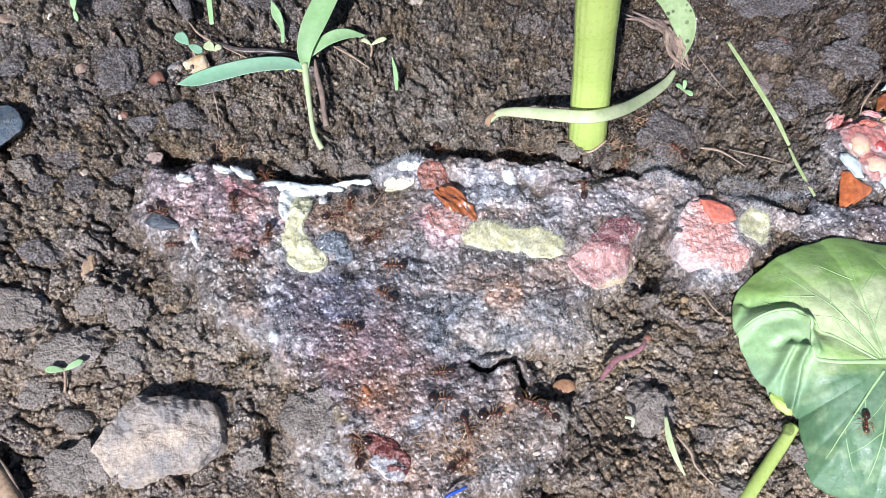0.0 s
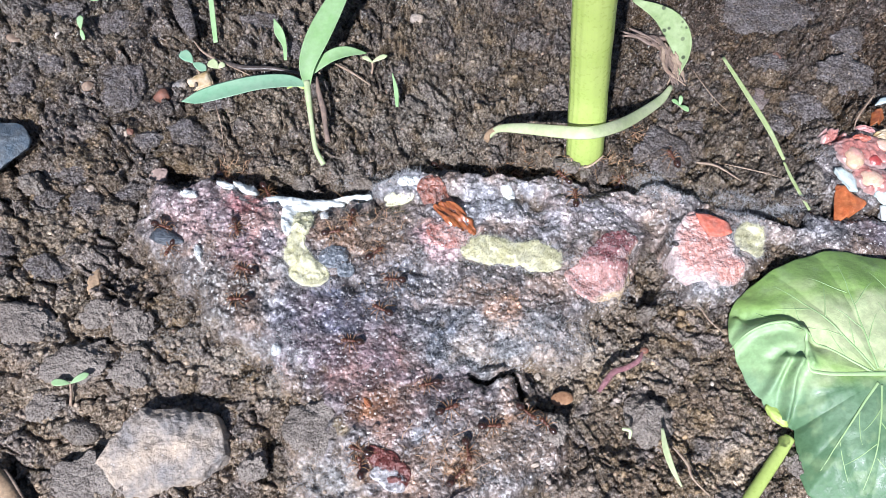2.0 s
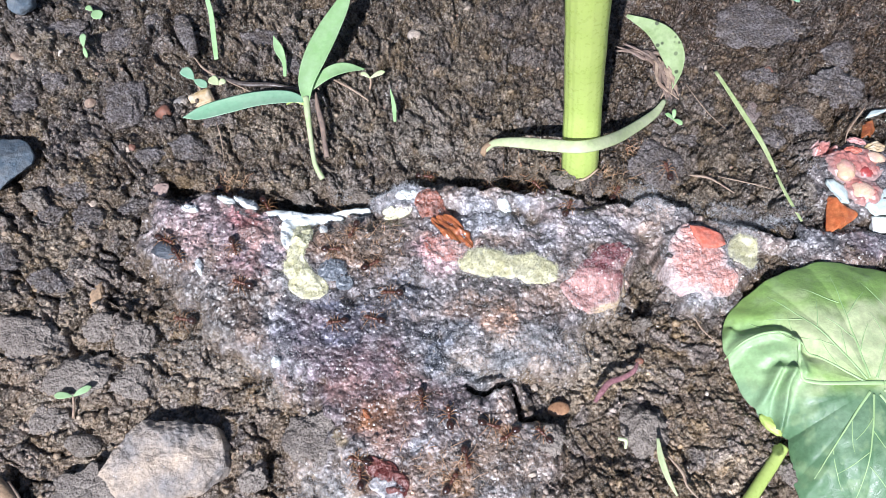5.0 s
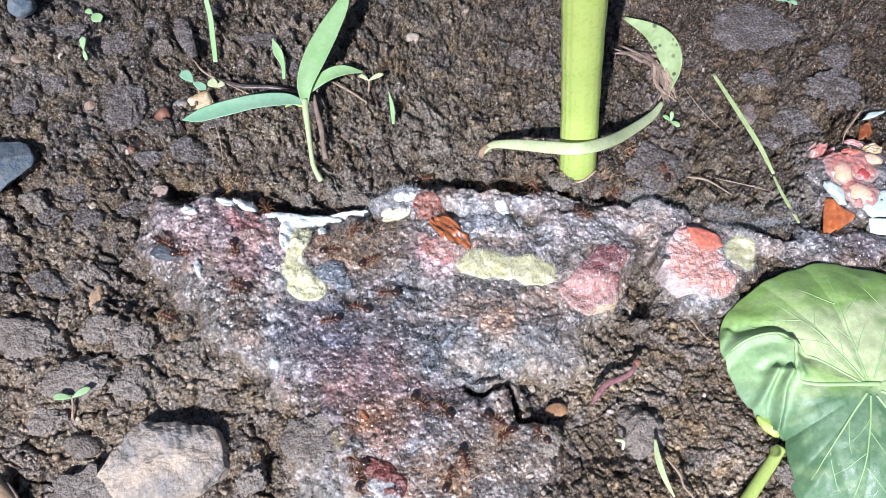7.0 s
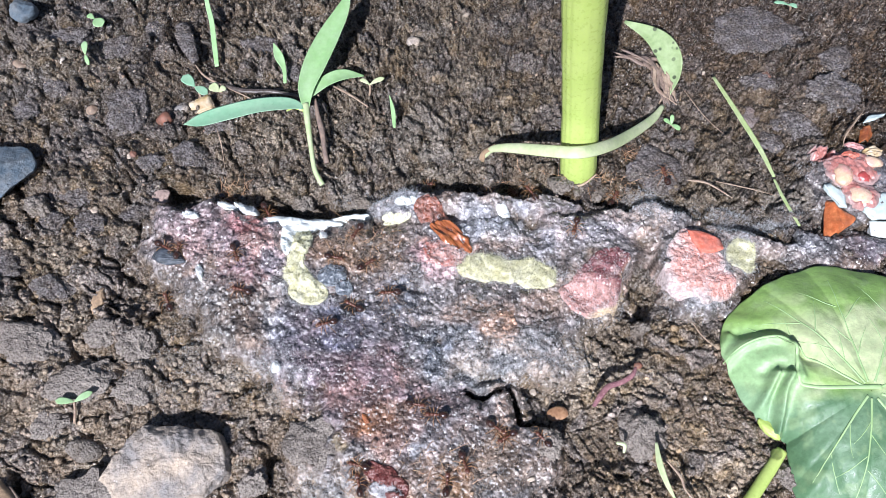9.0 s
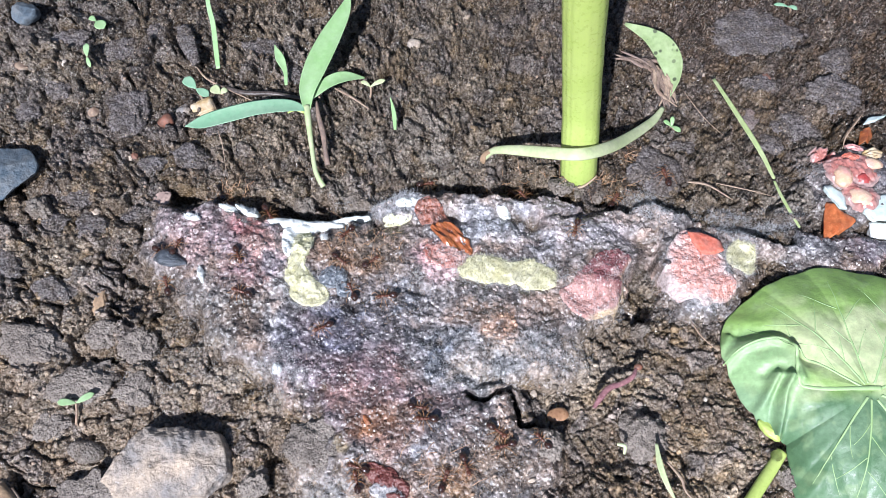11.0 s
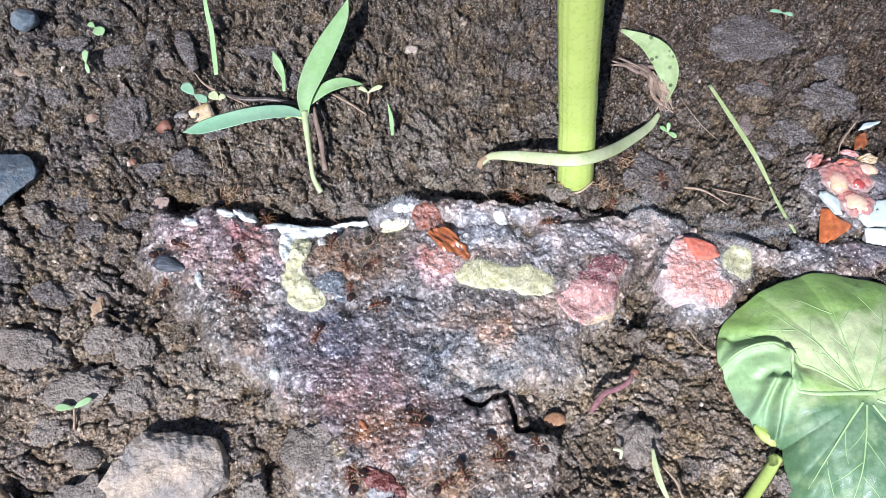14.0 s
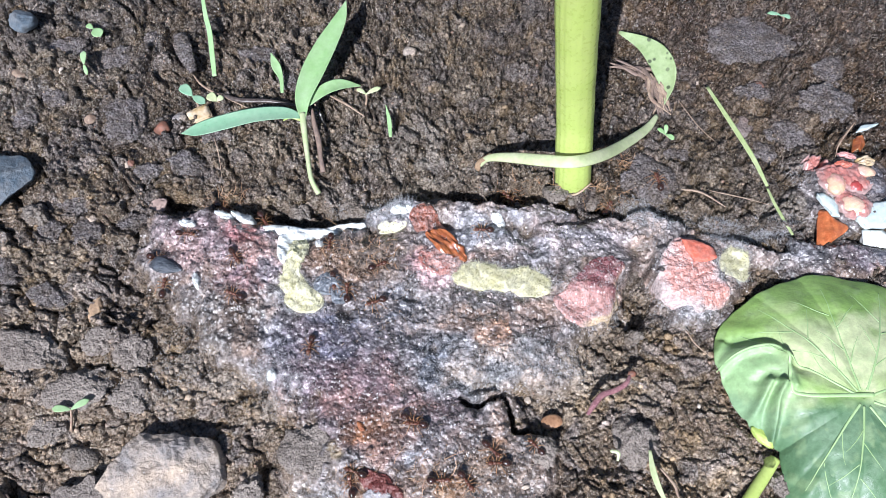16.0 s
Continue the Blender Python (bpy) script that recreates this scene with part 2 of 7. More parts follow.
SKIN = surface("orange fruit skin", (0.36, 0.135, 0.05), (0.16, 0.045, 0.022), 1.5, rough=0.2, bump=0.9, fine=0.5, vary=0.25, spec=0.7)
RUST_SKIN = surface("red-brown fruit skin", (0.25, 0.078, 0.042), (0.20, 0.105, 0.085), 1.6, rough=0.34, bump=1.0, fine=0.4, deep=0.3, crumb=0.7, vary=0.45, spec=0.7, speck=(0.40, 0.30, 0.27), amount=0.08, speck_size=0.6)
AMBER = surface("amber fruit skin", (0.34, 0.11, 0.035), (0.22, 0.06, 0.022), 1.2, rough=0.14, bump=0.9, fine=0.6, vary=0.3, spec=0.9, wet=0.05)
ORANGE_SKIN = surface("bright orange skin", (0.62, 0.20, 0.07), (0.50, 0.13, 0.04), 2.0, rough=0.2, bump=0.7, fine=0.5, vary=0.25, spec=0.8, lucent=0.25)
JELLY = surface("red jelly", (0.42, 0.055, 0.05), (0.34, 0.09, 0.08), 1.5, rough=0.14, bump=0.5, fine=0.5, vary=0.2, spec=0.8, lucent=0.15)
TORN_FLESH = surface("torn pink flesh", (0.44, 0.2, 0.16), tone=True, rough=0.24, bump=0.5, fine=0.5, deep=0.2, vary=0.25, spec=0.7, lucent=0.15)
PINK_SHRED = surface("pink shred", (0.52, 0.27, 0.25), (0.44, 0.20, 0.18), 1.5, rough=0.28, bump=0.6, fine=0.4, vary=0.25, spec=0.6)
RED_SKIN = surface("red fruit skin", (0.52, 0.125, 0.075), (0.50, 0.18, 0.13), 2.0, rough=0.25, bump=0.4, fine=0.5, vary=0.25, spec=0.6)
DARK_SKIN = surface("dark red skin", (0.10, 0.022, 0.017), (0.15, 0.05, 0.04), 2.0, rough=0.36, bump=1.0, deep=0.3, crumb=0.7, fine=0.4, vary=0.3, spec=0.6)
SEED = surface("seed coat", (0.34, 0.19, 0.10), (0.24, 0.125, 0.065), 1.2, rough=0.4, bump=0.4, fine=0.3, vary=0.2)
PINK_SEED = surface("pink seed", (0.50, 0.30, 0.25), (0.58, 0.42, 0.27), 3.5, rough=0.26, bump=0.5, fine=0.4, vary=0.15)
STALK = surface("green stalk", (0.42, 0.53, 0.125), (0.45, 0.545, 0.15), 9.0, rough=0.38, bump=0.3, fine=0.5, vary=0.06, lucent=0.15)
STEM = surface("seedling stem", (0.36, 0.45, 0.20), (0.44, 0.48, 0.28), 4.0, rough=0.5, bump=0.3, fine=0.4, vary=0.12, lucent=0.1)
WET_SHADED_ROOT = surface("wet shaded root", (0.045, 0.036, 0.03), (0.09, 0.07, 0.06), 2.0, rough=0.35, bump=0.6, fine=0.3, vary=0.3)
LEAF = surface("seedling leaf", (0.30, 0.49, 0.20), (0.39, 0.55, 0.29), 6.0, rough=0.5, bump=0.25, fine=0.5, vary=0.08, lucent=0.25)
BLUE_LEAF = surface("bluish leaf", (0.23, 0.43, 0.26), (0.31, 0.47, 0.31), 6.0, rough=0.45, bump=0.25, fine=0.5, vary=0.08, lucent=0.2)
SPOTTED = surface("spotted leaf", (0.27, 0.36, 0.15), (0.38, 0.46, 0.24), 4.0, rough=0.55, bump=0.3, fine=0.5, vary=0.12, lucent=0.2, speck=(0.08, 0.10, 0.05), amount=0.24, speck_size=1.5)
FADED = surface("faded leaf", (0.50, 0.57, 0.29), (0.58, 0.61, 0.37), 4.0, rough=0.55, bump=0.3, fine=0.5, vary=0.12, lucent=0.2)
BROAD = surface("broad leaf", (0.27, 0.48, 0.17), tone=True, rough=0.47, bump=0.6, fine=0.5, deep=0.25, vary=0.14, lucent=0.28, spec=0.5)
VEIN = surface("leaf vein", (0.37, 0.54, 0.23), (0.42, 0.58, 0.28), 4.0, rough=0.5, bump=0.2, fine=0.4, vary=0.08, lucent=0.2)
WORM = surface("worm skin", (0.20, 0.09, 0.10), (0.28, 0.14, 0.14), 1.2, rough=0.25, bump=0.5, fine=0.35, vary=0.2, spec=0.7)
HUSK = surface("slate husk", (0.07, 0.08, 0.095), (0.035, 0.04, 0.046), 0.8, rough=0.38, bump=1.0, deep=0.4, stretch=(0.3, 1, 1), fine=0.25, vary=0.3)
BLUE = surface("blue plastic", (0.02, 0.06, 0.42), (0.03, 0.09, 0.5), 2.0, rough=0.3, bump=0.1, vary=0.1)
ANT_DARK = surface("ant gaster", (0.014, 0.006, 0.004), (0.045, 0.016, 0.008), 1.0, rough=0.2, bump=0.1, fine=0.2, vary=0.3, spec=0.8)
ANT_BODY = surface("ant body", (0.11, 0.035, 0.016), (0.06, 0.02, 0.01), 0.6, rough=0.3, bump=0.4, fine=0.12, vary=0.3, spec=0.7)
ANT_LEG = surface("ant leg", (0.30, 0.155, 0.065), (0.20, 0.09, 0.035), 1.0, rough=0.3, bump=0, vary=0.15, spec=0.6)
CRUMB = surface("soil crumb", (0.1, 0.07, 0.05), tone=True, rough=0.42, bump=1.0, fine=0.2, deep=0.3, vary=0.4, wet=0.1, spec=0.65)
PULP_CRUMB = surface("pulp crumb", (0.10, 0.085, 0.08), tone=True, rough=0.3, bump=0.5, fine=0.3, vary=0.4, spec=0.65)
GLASS = bpy.data.materials.new("dew")
GLASS.use_nodes = True
GLASS.node_tree.nodes["Principled BSDF"].inputs["Transmission Weight"].default_value = 1.0
GLASS.node_tree.nodes["Principled BSDF"].inputs["Roughness"].default_value = 0.02
GLASS.node_tree.nodes["Principled BSDF"].inputs["IOR"].default_value = 1.33

# ---- the ground ----
# broad clods that are part of the ground: centre, half sizes, height
MOUNDS_ONE = (
    ((-81.8, -23.3), 11.5, 7.0, 1.7), ((-90.5, -15.8), 8.0, 7.0, 1.5), ((-76.3, -11.4), 5.0, 4.5, 1.3), ((-65.4, -23.4), 6.0, 5.5, 1.2),
    ((-69.2, -10.1), 5.0, 4.0, 2.0), ((-40.2, -40.0), 5.0, 5.5, 1.3), ((-27.3, -37.2), 7.5, 6.5, 1.6), ((83.1, 59.0), 16.0, 9.0, 2.0),
    ((101.2, 49.4), 9.0, 6.0, 2.2), ((-103.6, 66.3), 14.0, 8.0, 2.0), ((-92.1, 29.2), 7.0, 5.0, 1.8), ((-58.1, 33.9), 8.0, 5.0, 1.4),
    ((-70.1, -49.7), 12.0, 6.0, 1.8), ((58.5, -35.9), 9.0, 8.0, 1.2), ((35.4, -47.0), 12.0, 6.0, 1.5), ((10.9, 38.6), 10.0, 6.0, 1.3),
    ((-11.3, 59.1), 14.0, 9.0, 1.2),
)
MOUNDS_TWO = (
    ((50.7, -49.8), 6.0, 4.0, 2.0), ((-52.0, 53.8), 5.0, 4.0, 1.8), ((70.5, 33.7), 6.0, 5.0, 1.6), ((34.1, 24.0), 6.5, 3.0, 3.2),
)
MOUNDS = MOUNDS_ONE + MOUNDS_TWO
# hollows, and cracks that stay dark in their own depth: centre, half sizes, depth
HOLLOWS = (
    ((46.8, -2.6), 5.0, 8.0, 2.6), ((-63.6, 24.8), 6.0, 2.6, 5.0), ((-39.5, 21.4), 8.0, 2.4, 5.0), ((-29.1, 22.2), 4.0, 2.6, 4.0),
    ((39.7, 21.3), 4.0, 2.6, 4.0), ((21.2, 25.6), 7.0, 2.4, 4.0), ((6.6, 25.6), 7.0, 2.2, 3.0),
    ((-1.4, 29.0), 3.0, 2.0, 3.0), ((-28.8, 18.4), 11.0, 1.6, 4.0), ((61.2, 25.0), 3.0, 5.0, 3.0), ((-68.5, 13.3), 3.0, 2.0, 3.0),
    ((75.7, 13.0), 12.0, 2.2, 2.5),
)


# the far rim of the rotting mass; a gap runs behind it
FAR_X = (-68, -60, -54, -44, -38, -28, -18, -15.5, -8, 2, 15, 28, 36, 45, 52, 56, 66, 78, 83, 86, 104)
FAR_Y = (21, 19, 20.5, 19.2, 16, 14.5, 15.5, 20.5, 22.5, 22.5, 21.5, 21.5, 17, 16.5, 20, 17, 13.5, 8, 7.5, 24, 36)


def curve(pts, n):
    """n points on a smooth line through pts (tuples of any length)."""
    P = [np.array(p, dtype=float) for p in pts]
    P = [2 * P[0] - P[1]] + P + [2 * P[-1] - P[-2]]
    out = []
    for k in range(n):
        s = k / (n - 1) * (len(P) - 3)
        i = min(int(s), len(P) - 4)
        u = s - i
        a, b, c, d = P[i:i + 4]
        out.append(0.5 * (2 * b + (c - a) * u + (2 * a - 5 * b + 4 * c - d) * u * u + (3 * b - a - 3 * c + d) * u ** 3))
    return out


def from_line(x, y, pts):
    """Distance to a smooth line of points."""
    x, y = np.asarray(x, dtype=float), np.asarray(y, dtype=float)
    best = np.full(x.shape, 99.0)
    line = curve([p[:2] for p in pts], 6 * len(pts))
    lo, hi = np.min(line, 0) - 6, np.max(line, 0) + 6
    near = (x > lo[0]) & (x < hi[0]) & (y > lo[1]) & (y < hi[1])
    px, py = x[near], y[near]
    d = np.full(px.shape, 99.0)
    for a, b in zip(line, line[1:]):
        ux, uy = b[0] - a[0], b[1] - a[1]
        k = np.clip(((px - a[0]) * ux + (py - a[1]) * uy) / (ux * ux + uy * uy), 0, 1)
        d = np.minimum(d, np.hypot(px - a[0] - k * ux, py - a[1] - k * uy))
    best[near] = d
    return best


# long cracks: line, depth, half width
CRACKS_ONE = (
    (((5.9, -26.7), (8.9, -28.2), (14.5, -25.8), (16.7, -29.9), (17.4, -33.6), (21.3, -32.8), (23.5, -35.4), (24.4, -40.1)), 3.4, 0.65),
    (((24.4, -40.1), (25.2, -44.0), (23.0, -49.0), (21.0, -54.0)), 4.6, 1.1),
    (((-96.6, 42.8), (-90.1, 42.1), (-85.3, 43.1), (-80.4, 35.8), (-79.7, 30.0), (-79.0, 23.6)), 2.6, 0.4),
    (((-92.3, 33.5), (-90.2, 31.2), (-87.8, 30.1)), 2.6, 0.5), (((-85.0, 22.9), (-82.0, 21.6), (-79.7, 19.7)), 2.2, 0.4),
    (((-77.8, 35.2), (-71.1, 34.5), (-69.1, 32.3)), 2.4, 0.45), (((-59.9, 34.6), (-57.3, 30.5), (-55.1, 29.3)), 2.4, 0.45),
    (((-96.0, 7.6), (-92.0, 6.2), (-88.7, 4.2)), 2.2, 0.4),
)
CRACKS_TWO = (
    (((-79.8, 1.9), (-76.8, 0.9), (-74.5, -2.4)), 2.6, 0.5),
    (((-75.1, -6.5), (-72.2, -8.6), (-71.0, -8.2), (-66.0, -8.0), (-64.7, -10.7), (-61.6, -12.0)), 2.8, 0.5),
    (((-94.2, -9.2), (-91.3, -11.0), (-87.6, -13.4), (-84.8, -14.8)), 2.8, 0.5),
    (((-90.1, -7.6), (-85.6, -11.1), (-82.4, -14.4), (-81.2, -17.7)), 2.8, 0.55), (((-78.2, -17.1), (-74.4, -17.4), (-72.9, -19.1)), 2.6, 0.5),
    (((-94.7, -23.2), (-92.0, -24.3), (-90.2, -24.2)), 3.2, 0.7), (((-89.6, -42.4), (-88.6, -44.6), (-87.0, -46.3)), 3.6, 0.9),
    (((-99.1, 58.8), (-97.0, 56.6), (-94.7, 55.1)), 2.2, 0.4), (((-54.5, 84.2), (-50.8, 78.1), (-46.0, 75.0), (-42.6, 71.1), (-39.7, 62.5)), 2.8, 0.55),
)
CRACKS_THREE = (
    (((98.5, 72.7), (99.2, 70.4), (99.2, 68.8)), 3.0, 0.7), (((-47.9, -26.1), (-43.9, -25.4), (-40.5, -23.7)), 2.5, 0.4),
    (((-24.8, 43.6), (-19.2, 41.1), (-17.7, 35.4)), 2.2, 0.4), (((53.9, -4.5), (51.8, -11.2), (54.4, -14.4)), 2.2, 0.4),
    (((35.4, -16.3), (36.1, -21.3), (39.0, -22.8)), 2.2, 0.4), (((36.9, -43.7), (41.3, -44.8), (44.5, -50.3)), 2.5, 0.4),
    (((93.7, 65.4), (90.5, 56.4), (92.6, 48.6)), 3.0, 0.5), (((66.9, 27.4), (68.1, 18.2), (73.6, 15.9)), 2.5, 0.4),
    (((-12.8, 64.5), (-8.4, 56.4), (-9.0, 45.3)), 2.4, 0.4), (((-85.9, -37.5), (-79.3, -39.2), (-75.1, -34.7)), 2.8, 0.5),
    (((-39.7, -33.1), (-35.8, -38.3), (-36.4, -44.5)), 2.8, 0.5),
)
CRACKS_FOUR = (
    (((-38.2, 38.7), (-41.7, 31.5), (-40.0, 27.6)), 2.0, 0.35), (((-85.5, 8.3), (-78.6, 5.5), (-72.1, 8.3)), 2.6, 0.45),
    (((2.9, 53.8), (11.3, 50.3), (17.1, 54.7), (25.3, 51.2)), 2.4, 0.4),
)
CRACKS_FIVE = (
    (((42.9, 0.4), (42.6, -4.4), (45.2, -9.2)), 7.0, 1.5), (((-66.0, 25.6), (-62.0, 24.4), (-58.4, 24.4)), 3.6, 1.5), (((-46.0, 23.6), (-40.0, 21.8), (-33.0, 20.4)), 3.4, 1.3), (((-26.0, 19.6), (-21.0, 18.8), (-17.0, 20.6)), 3.0, 1.1),
    (((-1.0, 27.4), (3.0, 26.4), (6.0, 26.0)), 3.2, 1.2), (((17.0, 25.4), (21.0, 25.2), (26.0, 25.6)), 3.2, 1.2), (((39.0, 22.4), (42.0, 20.6), (46.0, 19.6)), 3.2, 1.2), (((-76.0, 13.4), (-72.0, 13.6), (-69.0, 13.0)), 2.6, 1.0),
)
CRACKS_SIX = (
    (((102.0, 80.2), (102.2, 76.1), (101.8, 70.6)), 3.6, 0.90),
    (((98.9, 58.3), (103.6, 58.1), (107.4, 56.4), (110.1, 53.9)), 3.0, 0.60),
    (((108.1, 51.2), (106.3, 46.8), (103.9, 41.5)), 3.2, 0.80),
    (((84.5, 49.4), (88.2, 46.1), (89.8, 40.9), (89.1, 35.4)), 3.2, 0.55),
    (((104.0, 38.6), (106.3, 38.2), (109.0, 38.5)), 3.8, 1.20),
    (((79.0, 52.0), (81.4, 51.3), (83.7, 49.4)), 2.6, 0.45),
    (((79.4, 62.8), (82.6, 61.2), (86.2, 58.9), (88.1, 57.0)), 2.4, 0.40),
    (((95.0, 61.6), (96.7, 60.6), (98.4, 59.7)), 2.6, 0.50),
)
CRACKS = CRACKS_ONE + CRACKS_TWO + CRACKS_THREE + CRACKS_FOUR + CRACKS_FIVE + CRACKS_SIX


def low_ground(x, y):
    z = 1.6 * grain(x, y, 38, 3) + 0.9 * grain(x, y, 17, 4)
    for c, rx, ry, h in MOUNDS:
        wob = 0.18 * grain(x, y, 5.0, 61)
        z = z + h * (1 - ramp(oval(x, y, c, rx, ry) + wob, 0.55, 1.15))
    for c, rx, ry, h in HOLLOWS:
        z = z - h * (1 - ramp(oval(x, y, c, rx, ry), 0.4, 1.1))
    gap = (y - np.interp(x, FAR_X, FAR_Y) - 1.6) / 1.8
    z = z - 2.7 * np.exp(-gap ** 2) * ramp(grain(x, y, 7, 66), -0.5, 0.2) * (0.35 + 0.65 * ramp(x, -48, -36)) * ramp(x, -70, -62) * (1 - 0.65 * ramp(x, -14, 0)) * (1 - ramp(x, 70, 82))
    bx, by = x + 1.3 * grain(x, y, 2.9, 71) + 0.6 * grain(x, y, 1.2, 73), y + 1.3 * grain(x, y, 2.9, 72) + 0.6 * grain(x, y, 1.2, 74)
    deep = 0.55 + 0.45 * ramp(grain(x, y, 4.5, 75), -0.5, 0.3)
    for pts, h, w in CRACKS:
        z = z - h * deep * np.exp(-(from_line(bx, by, pts) / w) ** 2)
    return z - 3.8


# flat-topped clods that lie in the soil: centre, half sizes, turn, seed, rise over the soil
CLODS_FAR = (
    ((-79.8, 50.2), (7.0, 8.2, 2.6), -20, 2, 1.5), ((-86.6, 70.2), (5.6, 4.6, 2.0), 20, 9, 1.1), ((-77.0, 76.6), (3.2, 2.9, 1.8), 0, 17, 1.2), ((-47.6, 70.0), (5.8, 3.8, 2.2), -15, 12, 1.5), ((-99.9, 57.0), (4.6, 3.6, 2.0), -30, 13, 0.9),
    ((88.6, 74.5), (15.0, 9.4, 3.2), -6, 6, 1.8), ((101.6, 51.6), (8.2, 5.8, 2.8), -24, 8, 1.8), ((93.0, 43.0), (6.4, 5.0, 2.4), -20, 10, 1.5), ((84.2, 38.2), (3.6, 4.0, 2.0), 10, 11, 1.0),
    ((83.8, 55.5), (6.0, 3.2, 2.0), -10, 16, 1.2), ((54.2, 28.9), (7.6, 6.6, 3.4), 8, 4, 3.0), ((61.4, 36.3), (3.8, 2.4, 1.8), 0, 30, 1.2),
)
CLODS_NEAR = (
    ((-27.3, -37.5), (6.8, 6.4, 2.0), 20, 14, 2.6), ((-66.9, -24.6), (4.4, 5.2, 1.6), 60, 7, 0.9), ((-98.2, 72.9), (6.6, 3.8, 2.0), 10, 41, 0.9), ((-106.0, 49.9), (5.0, 3.8, 1.8), -12, 42, 0.9), ((-84.1, 17.8), (5.0, 3.9, 2.0), 6, 43, 1.0),
    ((-89.5, 24.6), (4.6, 3.2, 1.8), -8, 44, 0.8), ((-74.3, 19.8), (4.8, 3.4, 2.0), 15, 45, 1.0), ((-93.4, 17.6), (4.6, 3.2, 1.8), -20, 46, 0.8), ((-91.9, -14.2), (8.6, 5.0, 2.2), -18, 47, 0.9), ((-76.1, -11.6), (4.4, 3.8, 2.0), 30, 48, 1.0),
    ((-68.2, -13.9), (5.4, 4.8, 2.2), -25, 49, 1.1), ((-78.4, -22.2), (7.6, 5.2, 2.2), 8, 50, 0.9), ((-72.3, -46.4), (7.6, 5.4, 2.2), 15, 51, 0.8), ((-62.0, 34.7), (5.6, 4.4, 2.0), -12, 52, 0.8),
)
CLODS_SMALL = (
    ((-71.7, 33.6), (4.6, 3.2, 1.8), 10, 53, 0.9), ((106.5, 63.9), (6.4, 5.4, 2.2), 20, 54, 1.0), ((-103.0, 7.0), (6.0, 4.0, 2.0), -10, 55, 0.8), ((-90.0, 0.6), (5.6, 3.4, 1.8), -15, 56, 0.8), ((-57.0, 46.0), (4.0, 3.0, 1.6), 25, 57, 0.6),
    ((-84.6, -31.6), (5.0, 3.6, 1.8), 5, 58, 0.7), ((-38.0, 62.0), (4.0, 3.6, 1.8), -20, 59, 0.8),
)
CLODS = CLODS_FAR + CLODS_NEAR + CLODS_SMALL


def low_level(x, y):
    """Height of the levelled soil under a clod."""
    return float(low_ground(np.array([float(x)]), np.array([float(y)]))[0]) + 1.1


def cloddiness(x, y):
    """1 where the soil lies in broad plates and clods, 0 where it is a tilth of small crumbs."""
    left = 1 - ramp(x + 0.25 * y + 7 * grain(x, y, 14, 79), -52, -30)
    right = ramp(x + 0.5 * y + 6 * grain(x, y, 12, 76), 78, 98)
    return np.clip(np.maximum(left, 0.85 * right) + 0.3 * ramp(grain(x, y, 13, 77), 0.15, 0.6), 0, 1)


def bent_xy(x, y):
    """Places shifted about, so that plates get ragged outlines."""
    return (x + 2.6 * grain(x, y, 7, 21) + 1.0 * grain(x, y, 2.6, 25) + 0.4 * grain(x, y, 1.0, 27),
            y + 2.6 * grain(x, y, 7, 22) + 1.0 * grain(x, y, 2.6, 26) + 0.4 * grain(x, y, 1.0, 28))


